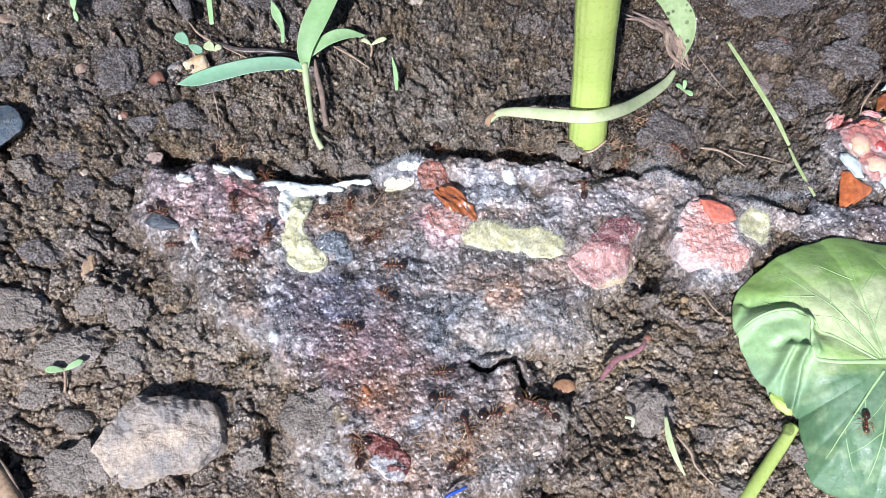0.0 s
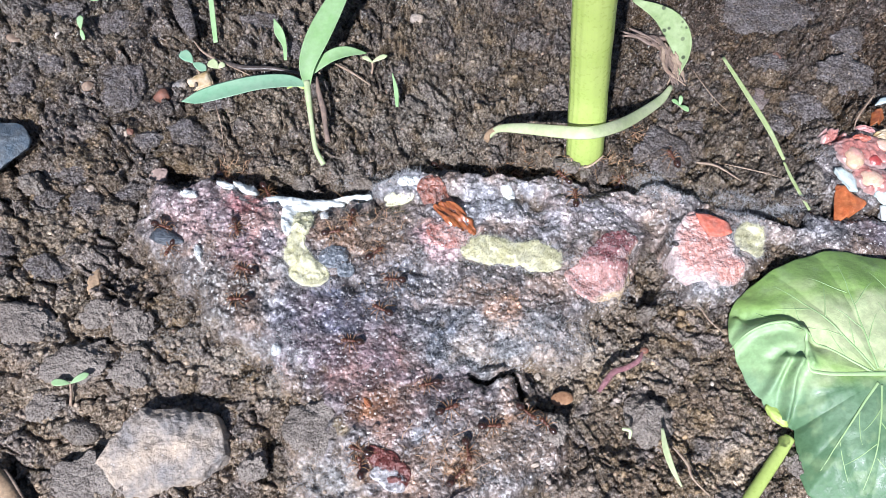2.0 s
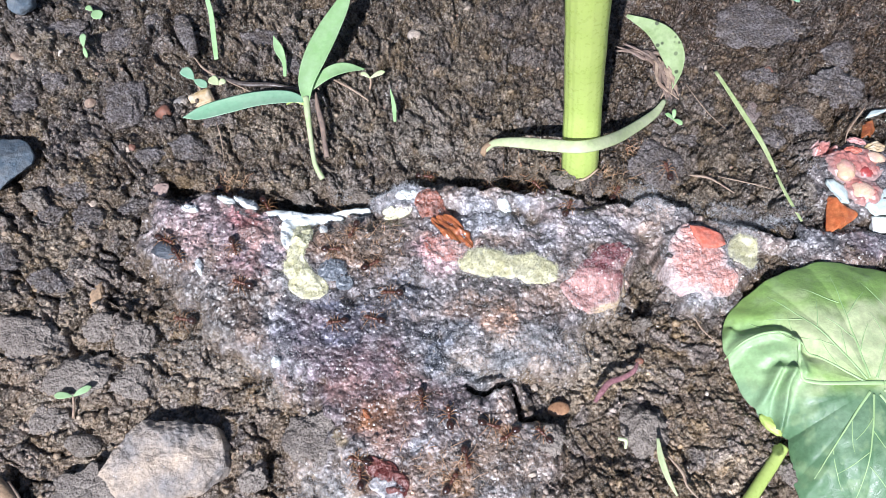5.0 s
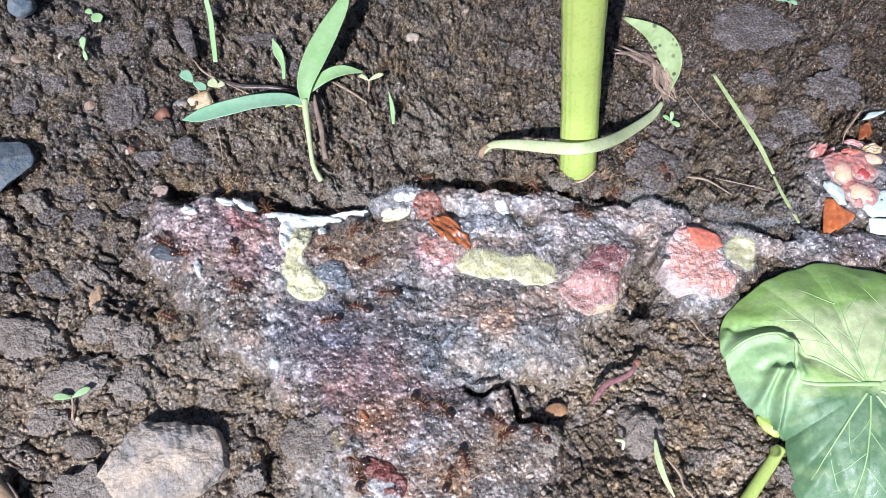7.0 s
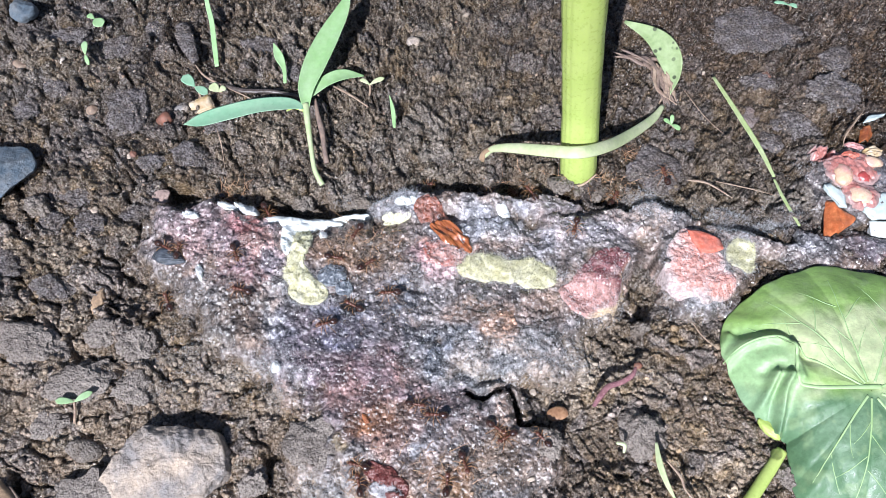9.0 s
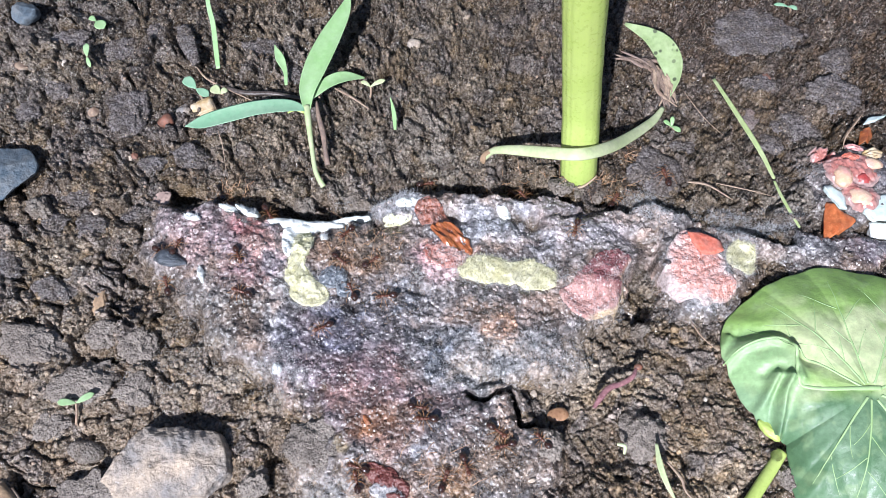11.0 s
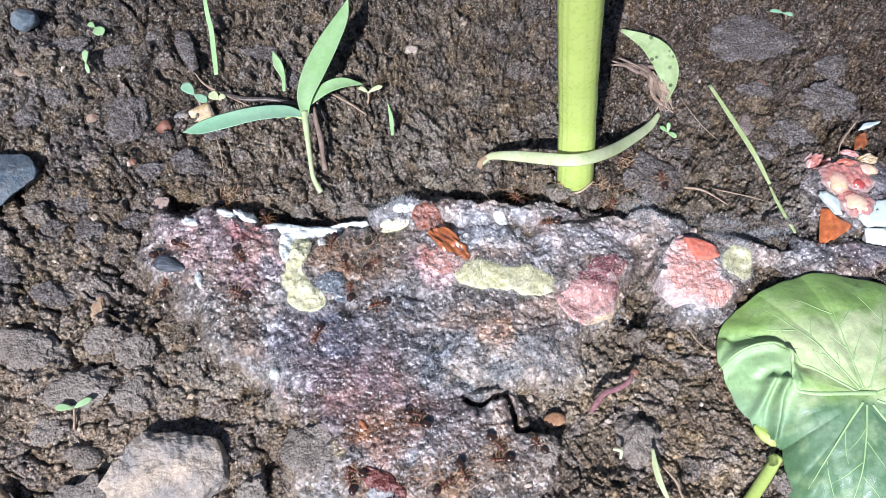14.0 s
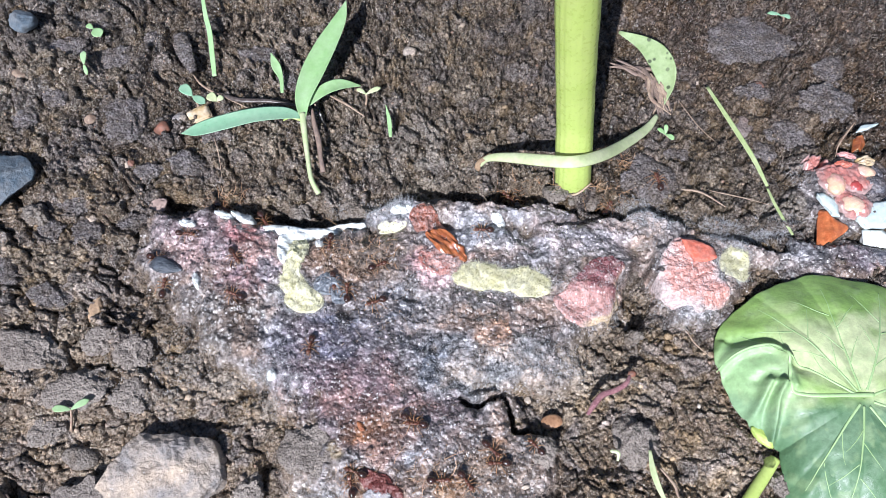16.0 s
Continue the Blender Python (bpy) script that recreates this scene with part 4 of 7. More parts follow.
def lump(bm, c, r, rough=0.15, size=0.8, seed=0, cuts=0, subdiv=3, turn=0.0, flat=0.0, crumbly=0.0, top=0.0):
    """A rounded body of half sizes r; `cuts` planes knock facets off it like a broken stone."""
    made = bmesh.ops.create_icosphere(bm, subdivisions=subdiv, radius=1.0)["verts"]
    rng = random.Random(seed)
    planes = []
    for _ in range(cuts):
        d = Vector((rng.uniform(-1, 1), rng.uniform(-1, 1), rng.uniform(-0.2, 1))).normalized()
        planes.append((d, rng.uniform(0.6, 0.85)))
    if top:
        planes.append((Vector((rng.uniform(-0.15, 0.15), rng.uniform(-0.15, 0.15), 1)).normalized(), top))
    spin = Matrix.Rotation(radians(turn), 3, "Z")
    off = Vector((seed * 3.7, seed * 1.3, seed * 0.7))
    for v in made:
        p = v.co.copy()
        for d, far in planes:
            over = p.dot(d) - far
            if over > 0:
                p -= d * over
        k = 1 + rough * (noise.noise(p / size + off) + 0.5 * noise.noise(p * 2.6 / size + off) + 0.25 * noise.noise(p * 6 / size + off))
        p *= k
        if flat:
            p.z = max(p.z, -flat)
        v.co = spin @ Vector((p.x * r[0], p.y * r[1], p.z * r[2])) + Vector(c)
        if crumbly:
            far = noise.voronoi(v.co / 2.6)[0]
            near = noise.voronoi(v.co / 1.0)[0]
            q = (v.co - Vector(c)).normalized()
            v.co += q * (0.9 * min(far[1] - far[0], 0.35) - 0.3 + 0.5 * min(near[1] - near[0], 0.4) - 0.2 + 0.35 * noise.noise(v.co / 1.6)) * crumbly
    return made


def single(name, label, category, material, build, group="", smooth=True, kind=""):
    """A thing of one mesh."""
    bm = bmesh.new()
    build(bm)
    return tagged(part(name, bm, material, None, smooth=smooth), label, category, group, kind)


def on(xy, lift=0.0):
    return (xy[0], xy[1], top_z(*xy) + lift)


# ---- stones, clods and pebbles ----
REST = []       # tops of clods on which something may stand


def stones():
    rock = thing("stone", "pale pinkish-grey broken stone with flat faces, on soil", "stone", at=(-56.7, -43.2, 0.0))
    bm = bmesh.new()
    rim = ((-70.4, -44.0, -0.6), (-68.3, -41.2, 0.2), (-66.3, -38.5, 0.4), (-64.5, -34.6, 0.3), (-62.9, -32.9, 0.2), (-59.3, -33.4, 0.5), (-55.5, -34.3, 0.9), (-49.8, -33.8, 0.7), (-46.9, -34.7, 0.4), (-45.0, -38.3, 0.1), (-44.4, -42.6, -0.3))
    top = rim + ((-48.8, -46.6, -0.3), (-52.9, -48.0, -0.4), (-59.4, -49.3, -0.5), (-63.2, -51.0, -0.9), (-52.0, -40.3, 2.6), (-50.2, -36.4, 2.0), (-59.2, -35.6, 2.3), (-62.6, -41.0, 1.5))
    low = tuple((-57.5 + (x + 57.5) * 1.06, -41.5 + (y + 41.5) * 1.04, -5.0) for x, y, z in rim) + ((-48.4, -49.0, -5.0), (-63.6, -53.0, -5.0))
    for p in top + low:
        bm.verts.new(Vector(p))
    bmesh.ops.convex_hull(bm, input=list(bm.verts))
    for v in [v for v in bm.verts if not v.link_faces]:
        bm.verts.remove(v)
    bmesh.ops.subdivide_edges(bm, edges=bm.edges, cuts=24, use_grid_fill=True)
    bmesh.ops.triangulate(bm, faces=bm.faces)
    bmesh.ops.smooth_vert(bm, verts=bm.verts, factor=0.5, use_axis_x=True, use_axis_y=True, use_axis_z=True)
    bm.normal_update()
    for v in bm.verts:
        p = v.co
        v.co = p + v.normal * (0.7 * noise.noise(p / 5.0) - 0.55 * abs(noise.noise(Vector((p.x / 2.6 + p.y / 6, p.y / 7.5, 2.0)))) + 0.28 * noise.noise(p / 1.6) + 0.14 * noise.noise(p / 0.55) + 0.1)
    part("body", bm, STONE, rock)
    single("slate_stone", "dark blue-grey slate stone half sunk in soil", "stone", SLATE,
           lambda bm: lump(bm, (-108.2, 30.8, 0.2), (8.8, 8.2, 3.2), 0.1, 0.9, 5, cuts=7, subdiv=5, turn=35, crumbly=0.25, top=0.75))
    spots = (  # place, half sizes, seed
        ((45.2, -12.4), (2.2, 1.8, 3.0), 32),
        ((43.4, -36.0), (5.9, 4.8, 3.4), 3),
        ((-97.1, 21.5), (4.0, 3.0, 1.8), 13),
        ((22.5, -38.0), (3.0, 3.5, 2.2), 18),
        ((-38.6, -44.4), (3.4, 3.6, 1.8), 19), ((-18.5, 22.1), (5.0, 3.2, 2.4), 22),
        ((-0.1, 23.6), (4.6, 2.2, 2.0), 23), ((-33.0, 22.2), (2.6, 3.0, 2.2), 24), ((71.8, -45.0), (3.0, 2.4, 1.6), 25), ((58.1, -52.5), (5.0, 2.6, 2.0), 26), ((30.1, 22.5), (2.6, 2.2, 2.0), 27), ((38.3, 22.5), (3.0, 2.0, 1.8), 28), ((33.7, 21.6), (2.4, 1.6, 1.4), 29),
    )
    for xy, r, seed in spots:
        single("soil_clod", "grey-brown rounded clod of damp soil", "soil clod", DRY_CLOD if xy[1] < -30 else CLOD,
               lambda bm: lump(bm, on(xy, 0.3 * r[2]), r, 0.26, 0.7, seed, cuts=2, subdiv=5, turn=seed * 40, crumbly=1.2), group="clods in the soil")
    for xy, r, turn, seed, rise in CLODS:
        base = low_level(*xy)
        rise = rise + 0.5
        REST.append((xy, r, turn, base + rise))
        single("soil_clod", "flat-topped greyish clod of damp soil", "soil clod", DRY_CLOD if xy[1] < -5 else GREY_CLOD,
               lambda bm: lump(bm, (xy[0], xy[1], base + rise - 0.6 * r[2]), r, 0.3, 0.55, seed, cuts=7, subdiv=5, turn=turn, crumbly=1.15, top=0.6), group="clods in the soil")
    single("pebble", "flat pinkish-grey pebble among clods", "pebble", BARK_GREY, lambda bm: lump(bm, on((79.9, 45.0), 0.9), (2.8, 3.6, 1.6), 0.15, 0.8, 31, cuts=6, subdiv=4, top=0.6), group="pebbles")
    single("pebble", "small blue-grey slate pebble in soil", "pebble", SLATE, lambda bm: lump(bm, on((-111.2, 79.0), 2.4), (3.8, 3.4, 2.6), 0.15, 0.8, 33, cuts=6, subdiv=4, top=0.6), group="pebbles")
    pebbles = (  # name, label, material, place, half sizes
        ("red rusty pebble lying on soil", RUSTY, (-69.7, 46.4), (2.4, 1.9, 2.0)), ("grey-pink smooth pebble in soil", STONE, (-66.0, 50.3), (2.3, 2.1, 2.0)),
        ("small white pebble on damp soil", PALE, (20.7, -25.8), (0.9, 0.9, 0.7)),
        ("pale chip of stone on soil", PALE, (-99.3, 47.0), (1.1, 0.9, 0.6)), ("pale round pebble in soil", STONE, (-6.0, 69.1), (1.9, 1.7, 1.2)),
        ("pale round pebble in soil", GRIT, (-48.3, -25.9), (1.0, 0.9, 0.7)),
        ("red-brown pebble in soil", RUSTY, (86.5, 57.6), (1.5, 1.2, 0.9)), ("grey-brown flat pebble in soil", CLOD, (-75.7, -37.5), (4.2, 2.6, 1.6)),
        ("tan pebble lying in soil", GRIT, (-89.1, 49.6), (1.6, 1.4, 0.9)), ("pale chip of stone on soil", PALE, (68.5, -14.5), (0.6, 0.6, 0.4)),
        ("tan pebble lying in soil", GRIT, (-109.7, 62.7), (2.2, 1.6, 0.9)), ("grey pebble lying in soil", STONE, (-83.9, 20.8), (1.2, 1.0, 0.7)),
        ("pale chip of stone on soil", PALE, (57.3, -28.2), (0.6, 0.5, 0.4)), ("white crumb lying on soil", PALE, (18.7, -45.0), (0.5, 1.0, 0.6)),
        ("pale round pebble in soil", STONE, (70.2, 59.0), (0.8, 0.7, 0.5)), ("tan pebble lying in soil", GRIT, (49.7, -13.8), (0.9, 0.6, 0.5)),
        ("white chip of stone on soil", PALE, (-98.7, 64.0), (1.2, 0.7, 0.5)), ("small tan pebble in soil", GRIT, (-88.9, 58.6), (0.8, 0.6, 0.5)), ("grey pebble lying in soil", STONE, (-77.4, 35.6), (0.9, 0.9, 0.6)),
        ("pinkish pebble lying in soil", RUSTY, (-76.3, 35.9), (0.9, 1.0, 0.6)), ("tan pebble lying in soil", GRIT, (-84.5, 16.0), (1.0, 0.9, 0.7)), ("pale chip of stone on soil", PALE, (-66.6, 32.2), (0.4, 0.3, 0.3)),
    )
    for k, (label, m, xy, r) in enumerate(pebbles):
        single("pebble", label, "pebble", m, lambda bm: lump(bm, on(xy, 0.5 * r[2]), r, 0.12, 0.9, 40 + k, cuts=4, subdiv=3, turn=k * 50), group="pebbles")


def scatter(name, label, category, material, count, low, high, seed, keep=None, squash=0.75):
    """Small crumbs strewn over the soil, as one object."""
    rng = np.random.RandomState(seed)
    bm = bmesh.new()
    bmesh.ops.create_icosphere(bm, subdivisions=1, radius=1.0)
    ball = np.array([v.co[:] for v in bm.verts])
    tris = np.array([[v.index for v in f.verts] for f in bm.faces])
    bm.free()
    x, y = rng.uniform(-122, 126, count), rng.uniform(-56, 92, count)
    if keep is not None:
        ok = keep(x, y)
        x, y = x[ok], y[ok]
    count = len(x)
    z = top_at(x, y)
    size = low * (high / low) ** (rng.rand(count) ** 2.2)
    shape = ball[None] * (1 + 0.28 * rng.randn(count, len(ball), 1)) * (size[:, None, None] * rng.uniform(0.7, 1.25, (count, 1, 3)))
    shape[..., 2] *= squash
    verts = shape + np.stack([x, y, z + 0.2 * size], -1)[:, None]
    faces = tris[None] + (np.arange(count) * len(ball))[:, None, None]
    tone = np.repeat(tone_at(x, y) * rng.uniform(0.55, 2.0, (count, 1)), len(ball), 0)
    return tagged(sheet(name, verts.reshape(-1, 3), faces.reshape(-1, 3), material, colors=tone, smooth=False), label, category, kind="stuff")


def loose_soil():
    bare = lambda x, y: at("field", x, y) > 1.0
    scatter("soil_crumbs", "small dark crumbs of damp soil", "soil crumbs", CRUMB, 30000, 0.13, 0.8, 1, bare)
    scatter("grit", "tan and brown grains of sand in the soil", "grit", GRIT, 2600, 0.12, 0.5, 2, bare)
    scatter("pale_grit", "tiny pale grains of sand on the soil", "grit", PALE, 1000, 0.09, 0.26, 3, bare)
    scatter("mould_grains", "small whitish beads of mould on the pulp", "mould", MOULD_BEAD, 2600, 0.06, 0.2, 4,
            lambda x, y: (at("field", x, y) < 0.95) & (grain(0.8 * x + 0.6 * y, 0.8 * y - 0.6 * x, 9, 201) + 0.7 * grain(x, y, 0.9, 203) > -0.1), 0.9)
    scatter("pulp_crumbs", "small wet crumbs of grey-brown pulp", "pulp crumbs", PULP_CRUMB, 12000, 0.15, 0.6, 5, lambda x, y: at("field", x, y) < 0.98, 0.8)


# ---- the mould and the pieces of fruit ----
def hairs(name, label, material, place, count, length, seed, parent=None, width=0.05, lean=0.9, up=0.6):
    """Fine strands; place(rng, n) gives their roots."""
    rng = np.random.RandomState(seed)
    roots = place(rng, count)
    n = len(roots)
    a = rng.uniform(0, 2 * math.pi, n)
    l = length * rng.uniform(0.45, 1.25, n)
    way = np.stack([lean * np.cos(a), lean * np.sin(a), np.full(n, up) * rng.uniform(0.4, 1.4, n)], -1)
    way /= np.linalg.norm(way, axis=1)[:, None]
    bend = rng.randn(n, 3) * 0.3
    b = rng.uniform(0, 2 * math.pi, n)
    side = np.stack([np.cos(b), np.sin(b), 0 * b], -1) * width
    mid = roots + way * l[:, None] * 0.5
    tip = roots + (way + bend) * l[:, None]
    verts = np.stack([roots - side, roots + side, mid + side * 0.8, mid - side * 0.8, tip + side * 0.4, tip - side * 0.4], 1)
    k = (np.arange(n) * 6)[:, None]
    faces = np.concatenate([k + np.array([[0, 1, 2, 3]]), k + np.array([[3, 2, 4, 5]])])
    ob = sheet(name, verts.reshape(-1, 3), faces, material, parent, label if parent is not None else "", smooth=False)
    return ob if parent is not None else tagged(ob, label, "mould", kind="stuff")


def oval_roots(spots, soil=False):
    """Roots spread in ovals over pulp and soil: (centre, half sizes, weight)."""
    def place(rng, n):
        weights = np.array([w for *_, w in spots], dtype=float)
        pick = rng.choice(len(spots), n, p=weights / weights.sum())
        c = np.array([s[0] for s in spots])[pick]
        r = np.array([s[1] for s in spots])[pick]
        a, d = rng.uniform(0, 2 * math.pi, n), np.sqrt(rng.rand(n)) * (1 + 0.25 * rng.randn(n))
        x, y = c[:, 0] + r[:, 0] * d * np.cos(a), c[:, 1] + r[:, 1] * d * np.sin(a)
        return np.stack([x, y, top_at(x, y) - 0.05], -1)
    return place


def rim_roots(spots):
    """Roots along the rims of ovals."""
    def place(rng, n):
        pick = rng.randint(0, len(spots), n)
        c = np.array([s[0] for s in spots])[pick]
        r = np.array([s[1] for s in spots])[pick] * (1 + 0.13 * rng.randn(n))[:, None]
        a = rng.uniform(0, 2 * math.pi, n)
        x, y = c[:, 0] + r[:, 0] * np.cos(a), c[:, 1] + r[:, 1] * np.sin(a)
        return np.stack([x, y, top_at(x, y) + 0.1], -1)
    return place


def cushion(name, label, outline, height, material, hair=None, hair_label="", count=2200, length=0.7, lift=0.0, roughness=0.35, category="mould", wrinkle=0.0, seed=0, of=None, follow=0.85, tint=None):
    """A low cushion inside a wobbly oval or union of ovals, lying on the pulp."""
    cx = sum(o[0][0] for o in outline) / len(outline)
    cy = sum(o[0][1] for o in outline) / len(outline)
    reach = max(max(o[1], o[2]) + math.hypot(o[0][0] - cx, o[0][1] - cy) for o in outline) * 1.3
    base = (cx, cy, top_z(cx, cy))
    ob = of or thing(name, label, category, at=base)
    step = 0.14 if reach < 8 else 0.24
    xs = np.arange(cx - reach, cx + reach, step)
    ys = np.arange(cy - reach, cy + reach, step)
    X, Y = np.meshgrid(xs, ys)

    def inside(x, y):
        f = np.full(np.shape(x), 9.0)
        for c, rx, ry, turn in outline:
            f = np.minimum(f, oval(x, y, c, rx, ry, turn))
        return f + 0.13 * layers(x, y, 3.0, 300 + seed, 2, 0.4)

    def rise(x, y):
        f = inside(x, y)
        z = np.maximum(at("mass", x, y), at("ground", x, y)) * follow + (1 - follow) * (base[2] + 0.1)
        lumps = roughness * layers(x, y, 1.5, 310 + seed, 3, 0.6)
        if wrinkle:
            lumps = lumps + wrinkle * np.abs(grain(x * 0.5 + y, y, 1.6, 320 + seed))
        return z + lift + height * np.sqrt(np.clip(1.05 - f, 0, 1)) + lumps * ramp(1.05 - f, 0, 0.3) - 1.6 * ramp(f, 1.0, 1.1) - 4.0 * ramp(f, 1.06, 1.3)

    faces = grid_faces(len(xs), len(ys))
    F = inside(X, Y)
    keep = (F < 1.32).ravel()
    faces = faces[keep[faces].all(1)]
    used = np.unique(faces)
    index = np.full(X.size, -1)
    index[used] = np.arange(len(used))
    body = sheet(name if of else "cushion", np.stack([X, Y, rise(X, Y)], -1).reshape(-1, 3)[used], index[faces], material, ob, label if of else "", colors=tint(X, Y, F).reshape(-1, 3)[used] if tint else None)
    if of:
        ob = body
    if hair is not None:
        def place(rng, n):
            x, y = rng.uniform(cx - reach, cx + reach, n * 4), rng.uniform(cy - reach, cy + reach, n * 4)
            ok = inside(x, y) < 1.08
            x, y = x[ok][:n], y[ok][:n]
            return np.stack([x, y, rise(x, y) - 0.08], -1)
        tagged(hairs("fuzz", hair_label, hair, place, count, length, 330 + seed, ob, width=0.05, lean=0.8, up=0.9), kind="stuff")
    return ob


def flake(bm, c, half, turn, tilt, arch, seed, thick=0.12, n=30, ragged=0.22):
    """A curled flake of skin with a ragged rim and real thickness."""
    rows = []
    spin = Matrix.Rotation(radians(turn), 3, "Z") @ Matrix.Rotation(radians(tilt), 3, "X")
    for side in (1, -1):
        layer = []
        for i in range(n + 1):
            line = []
            for j in range(n + 1):
                u, v = 2 * i / n - 1, 2 * j / n - 1
                # square to disc, with a ragged rim
                x, y = u * math.sqrt(1 - v * v / 2), v * math.sqrt(1 - u * u / 2)
                k = 1 + ragged * noise.noise(Vector((x * 1.7 + seed, y * 1.7, seed * 0.3))) * math.hypot(x, y)
                z = arch * (1 - x * x * 1.1 - 0.4 * y * y) + 0.16 * half[0] * noise.noise(Vector((x * 2 + seed, y * 2.4, 3.3)))
                z += min(0.45, 0.11 * half[0]) * abs(noise.noise(Vector((x * 1.2 + seed, y * 4.5 + 0.8 * x, 7.7)))) + 0.12 * noise.noise(Vector((x * 7 + seed, y * 7, 1.1)))
                p = spin @ Vector((x * half[0] * k, y * half[1] * k, z + side * thick * 0.5))
                line.append(bm.verts.new(Vector(c) + p))
            layer.append(line)
        rows.append(layer)
    top, low = rows
    for i in range(n):
        for j in range(n):
            bm.faces.new((top[i][j], top[i + 1][j], top[i + 1][j + 1], top[i][j + 1]))
            bm.faces.new((low[i][j], low[i][j + 1], low[i + 1][j + 1], low[i + 1][j]))
    rim = [(i, 0) for i in range(n)] + [(n, j) for j in range(n)] + [(i, n) for i in range(n, 0, -1)] + [(0, j) for j in range(n, 0, -1)]
    for (a, b), (c2, d) in zip(rim, rim[1:] + rim[:1]):
        bm.faces.new((top[a][b], low[a][b], low[c2][d], top[c2][d]))


def shard(label, material, rim, lift, thick, seed=0, name="skin"):
    """A thin broken piece whose rim runs through the given places."""
    bm = bmesh.new()
    mid = np.mean(np.array(rim), axis=0)
    z = top_z(*mid) + lift
    for k, p in enumerate(rim):
        bm.verts.new((p[0], p[1], z + 0.35 * math.sin(k * 2.1 + seed)))
        bm.verts.new((0.97 * p[0] + 0.03 * mid[0], 0.97 * p[1] + 0.03 * mid[1], z - thick))
    bmesh.ops.convex_hull(bm, input=list(bm.verts))
    for v in [v for v in bm.verts if not v.link_faces]:
        bm.verts.remove(v)
    bmesh.ops.subdivide_edges(bm, edges=bm.edges, cuts=6, use_grid_fill=True)
    bmesh.ops.triangulate(bm, faces=bm.faces)
    for v in bm.verts:
        q = v.co + Vector((seed, 0, 0))
        v.co += Vector((noise.noise(q / 1.4), noise.noise(q / 1.4 + Vector((9, 0, 0))), 0.8 * noise.noise(q / 1.8) + 0.4 * noise.noise(q / 0.7))) * 0.3
    return part(name, bm, material, rotten_fruit, label)


def folded(label, material, first, ridge, last, lift, rise, thick, seed=0, n=14):
    """A thin plate folded along a ridge: three lines of places from far to near."""
    bm = bmesh.new()
    lines = [curve(p, n) for p in (first, ridge, last)]
    z = top_z(*ridge[1]) + lift
    layers_ = []
    for down in (0.0, thick):
        rows = []
        for k in range(n):
            row = []
            for j in range(2 * n + 1):
                u = j / n
                a, b, w = (lines[0][k], lines[1][k], u) if u < 1 else (lines[1][k], lines[2][k], u - 1)
                p = a * (1 - w) + b * w
                up = rise * (1 - abs(u - 1) ** 1.4) + 0.35 * noise.noise(Vector((p[0] / 1.6 + seed, p[1] / 2.2, 0.5)))
                row.append(bm.verts.new((p[0], p[1], z + up - down)))
            rows.append(row)
        layers_.append(rows)
    top, low = layers_
    m = 2 * n
    for k in range(n - 1):
        for j in range(m):
            bm.faces.new((top[k][j], top[k][j + 1], top[k + 1][j + 1], top[k + 1][j]))
            bm.faces.new((low[k][j], low[k + 1][j], low[k + 1][j + 1], low[k][j + 1]))
    rim = [(0, j) for j in range(m)] + [(k, m) for k in range(n - 1)] + [(n - 1, j) for j in range(m, 0, -1)] + [(k, 0) for k in range(n - 1, 0, -1)]
    for (a, b), (c, d) in zip(rim, rim[1:] + rim[:1]):
        bm.faces.new((top[a][b], low[a][b], low[c][d], top[c][d]))
    return part("skin", bm, material, rotten_fruit, label)


def film(red, edge):
    """Red flesh that pales into a white film towards its rim and in patches."""
    def tint(x, y, f):
        k = np.clip(ramp(f + 0.18 * layers(x, y, 3.0, 401, 3), 0.62, 1.1) + 0.28 * ramp(layers(x, y, 2.0, 405, 3), 0.1, 0.9), 0, 1)[..., None]
        return np.array(red) * (1 - k) + np.array(edge) * k
    return tint


def sunken(x, y, f):
    """Dull flesh, maroon on its far side, salmon nearer, with a cream torn rim."""
    k = ramp(-0.25 * x - y + 1.4 * layers(x, y, 2.6, 411, 3), -9.5, -4.5)[..., None]
    tone = np.array((0.165, 0.058, 0.06)) * (1 - k) + np.array((0.42, 0.235, 0.205)) * k
    w = (0.7 * ramp(layers(x, y, 2.0, 415, 3), 0.1, 0.9) * ramp(f, 0.2, 0.9))[..., None]
    tone = tone * (1 - w) + np.array((0.40, 0.29, 0.265)) * w
    cream = (ramp(f, 0.82, 0.98) * ramp(x - 0.8 * y, 40, 44))[..., None]
    return tone * (1 - cream) + np.array((0.50, 0.38, 0.24)) * cream


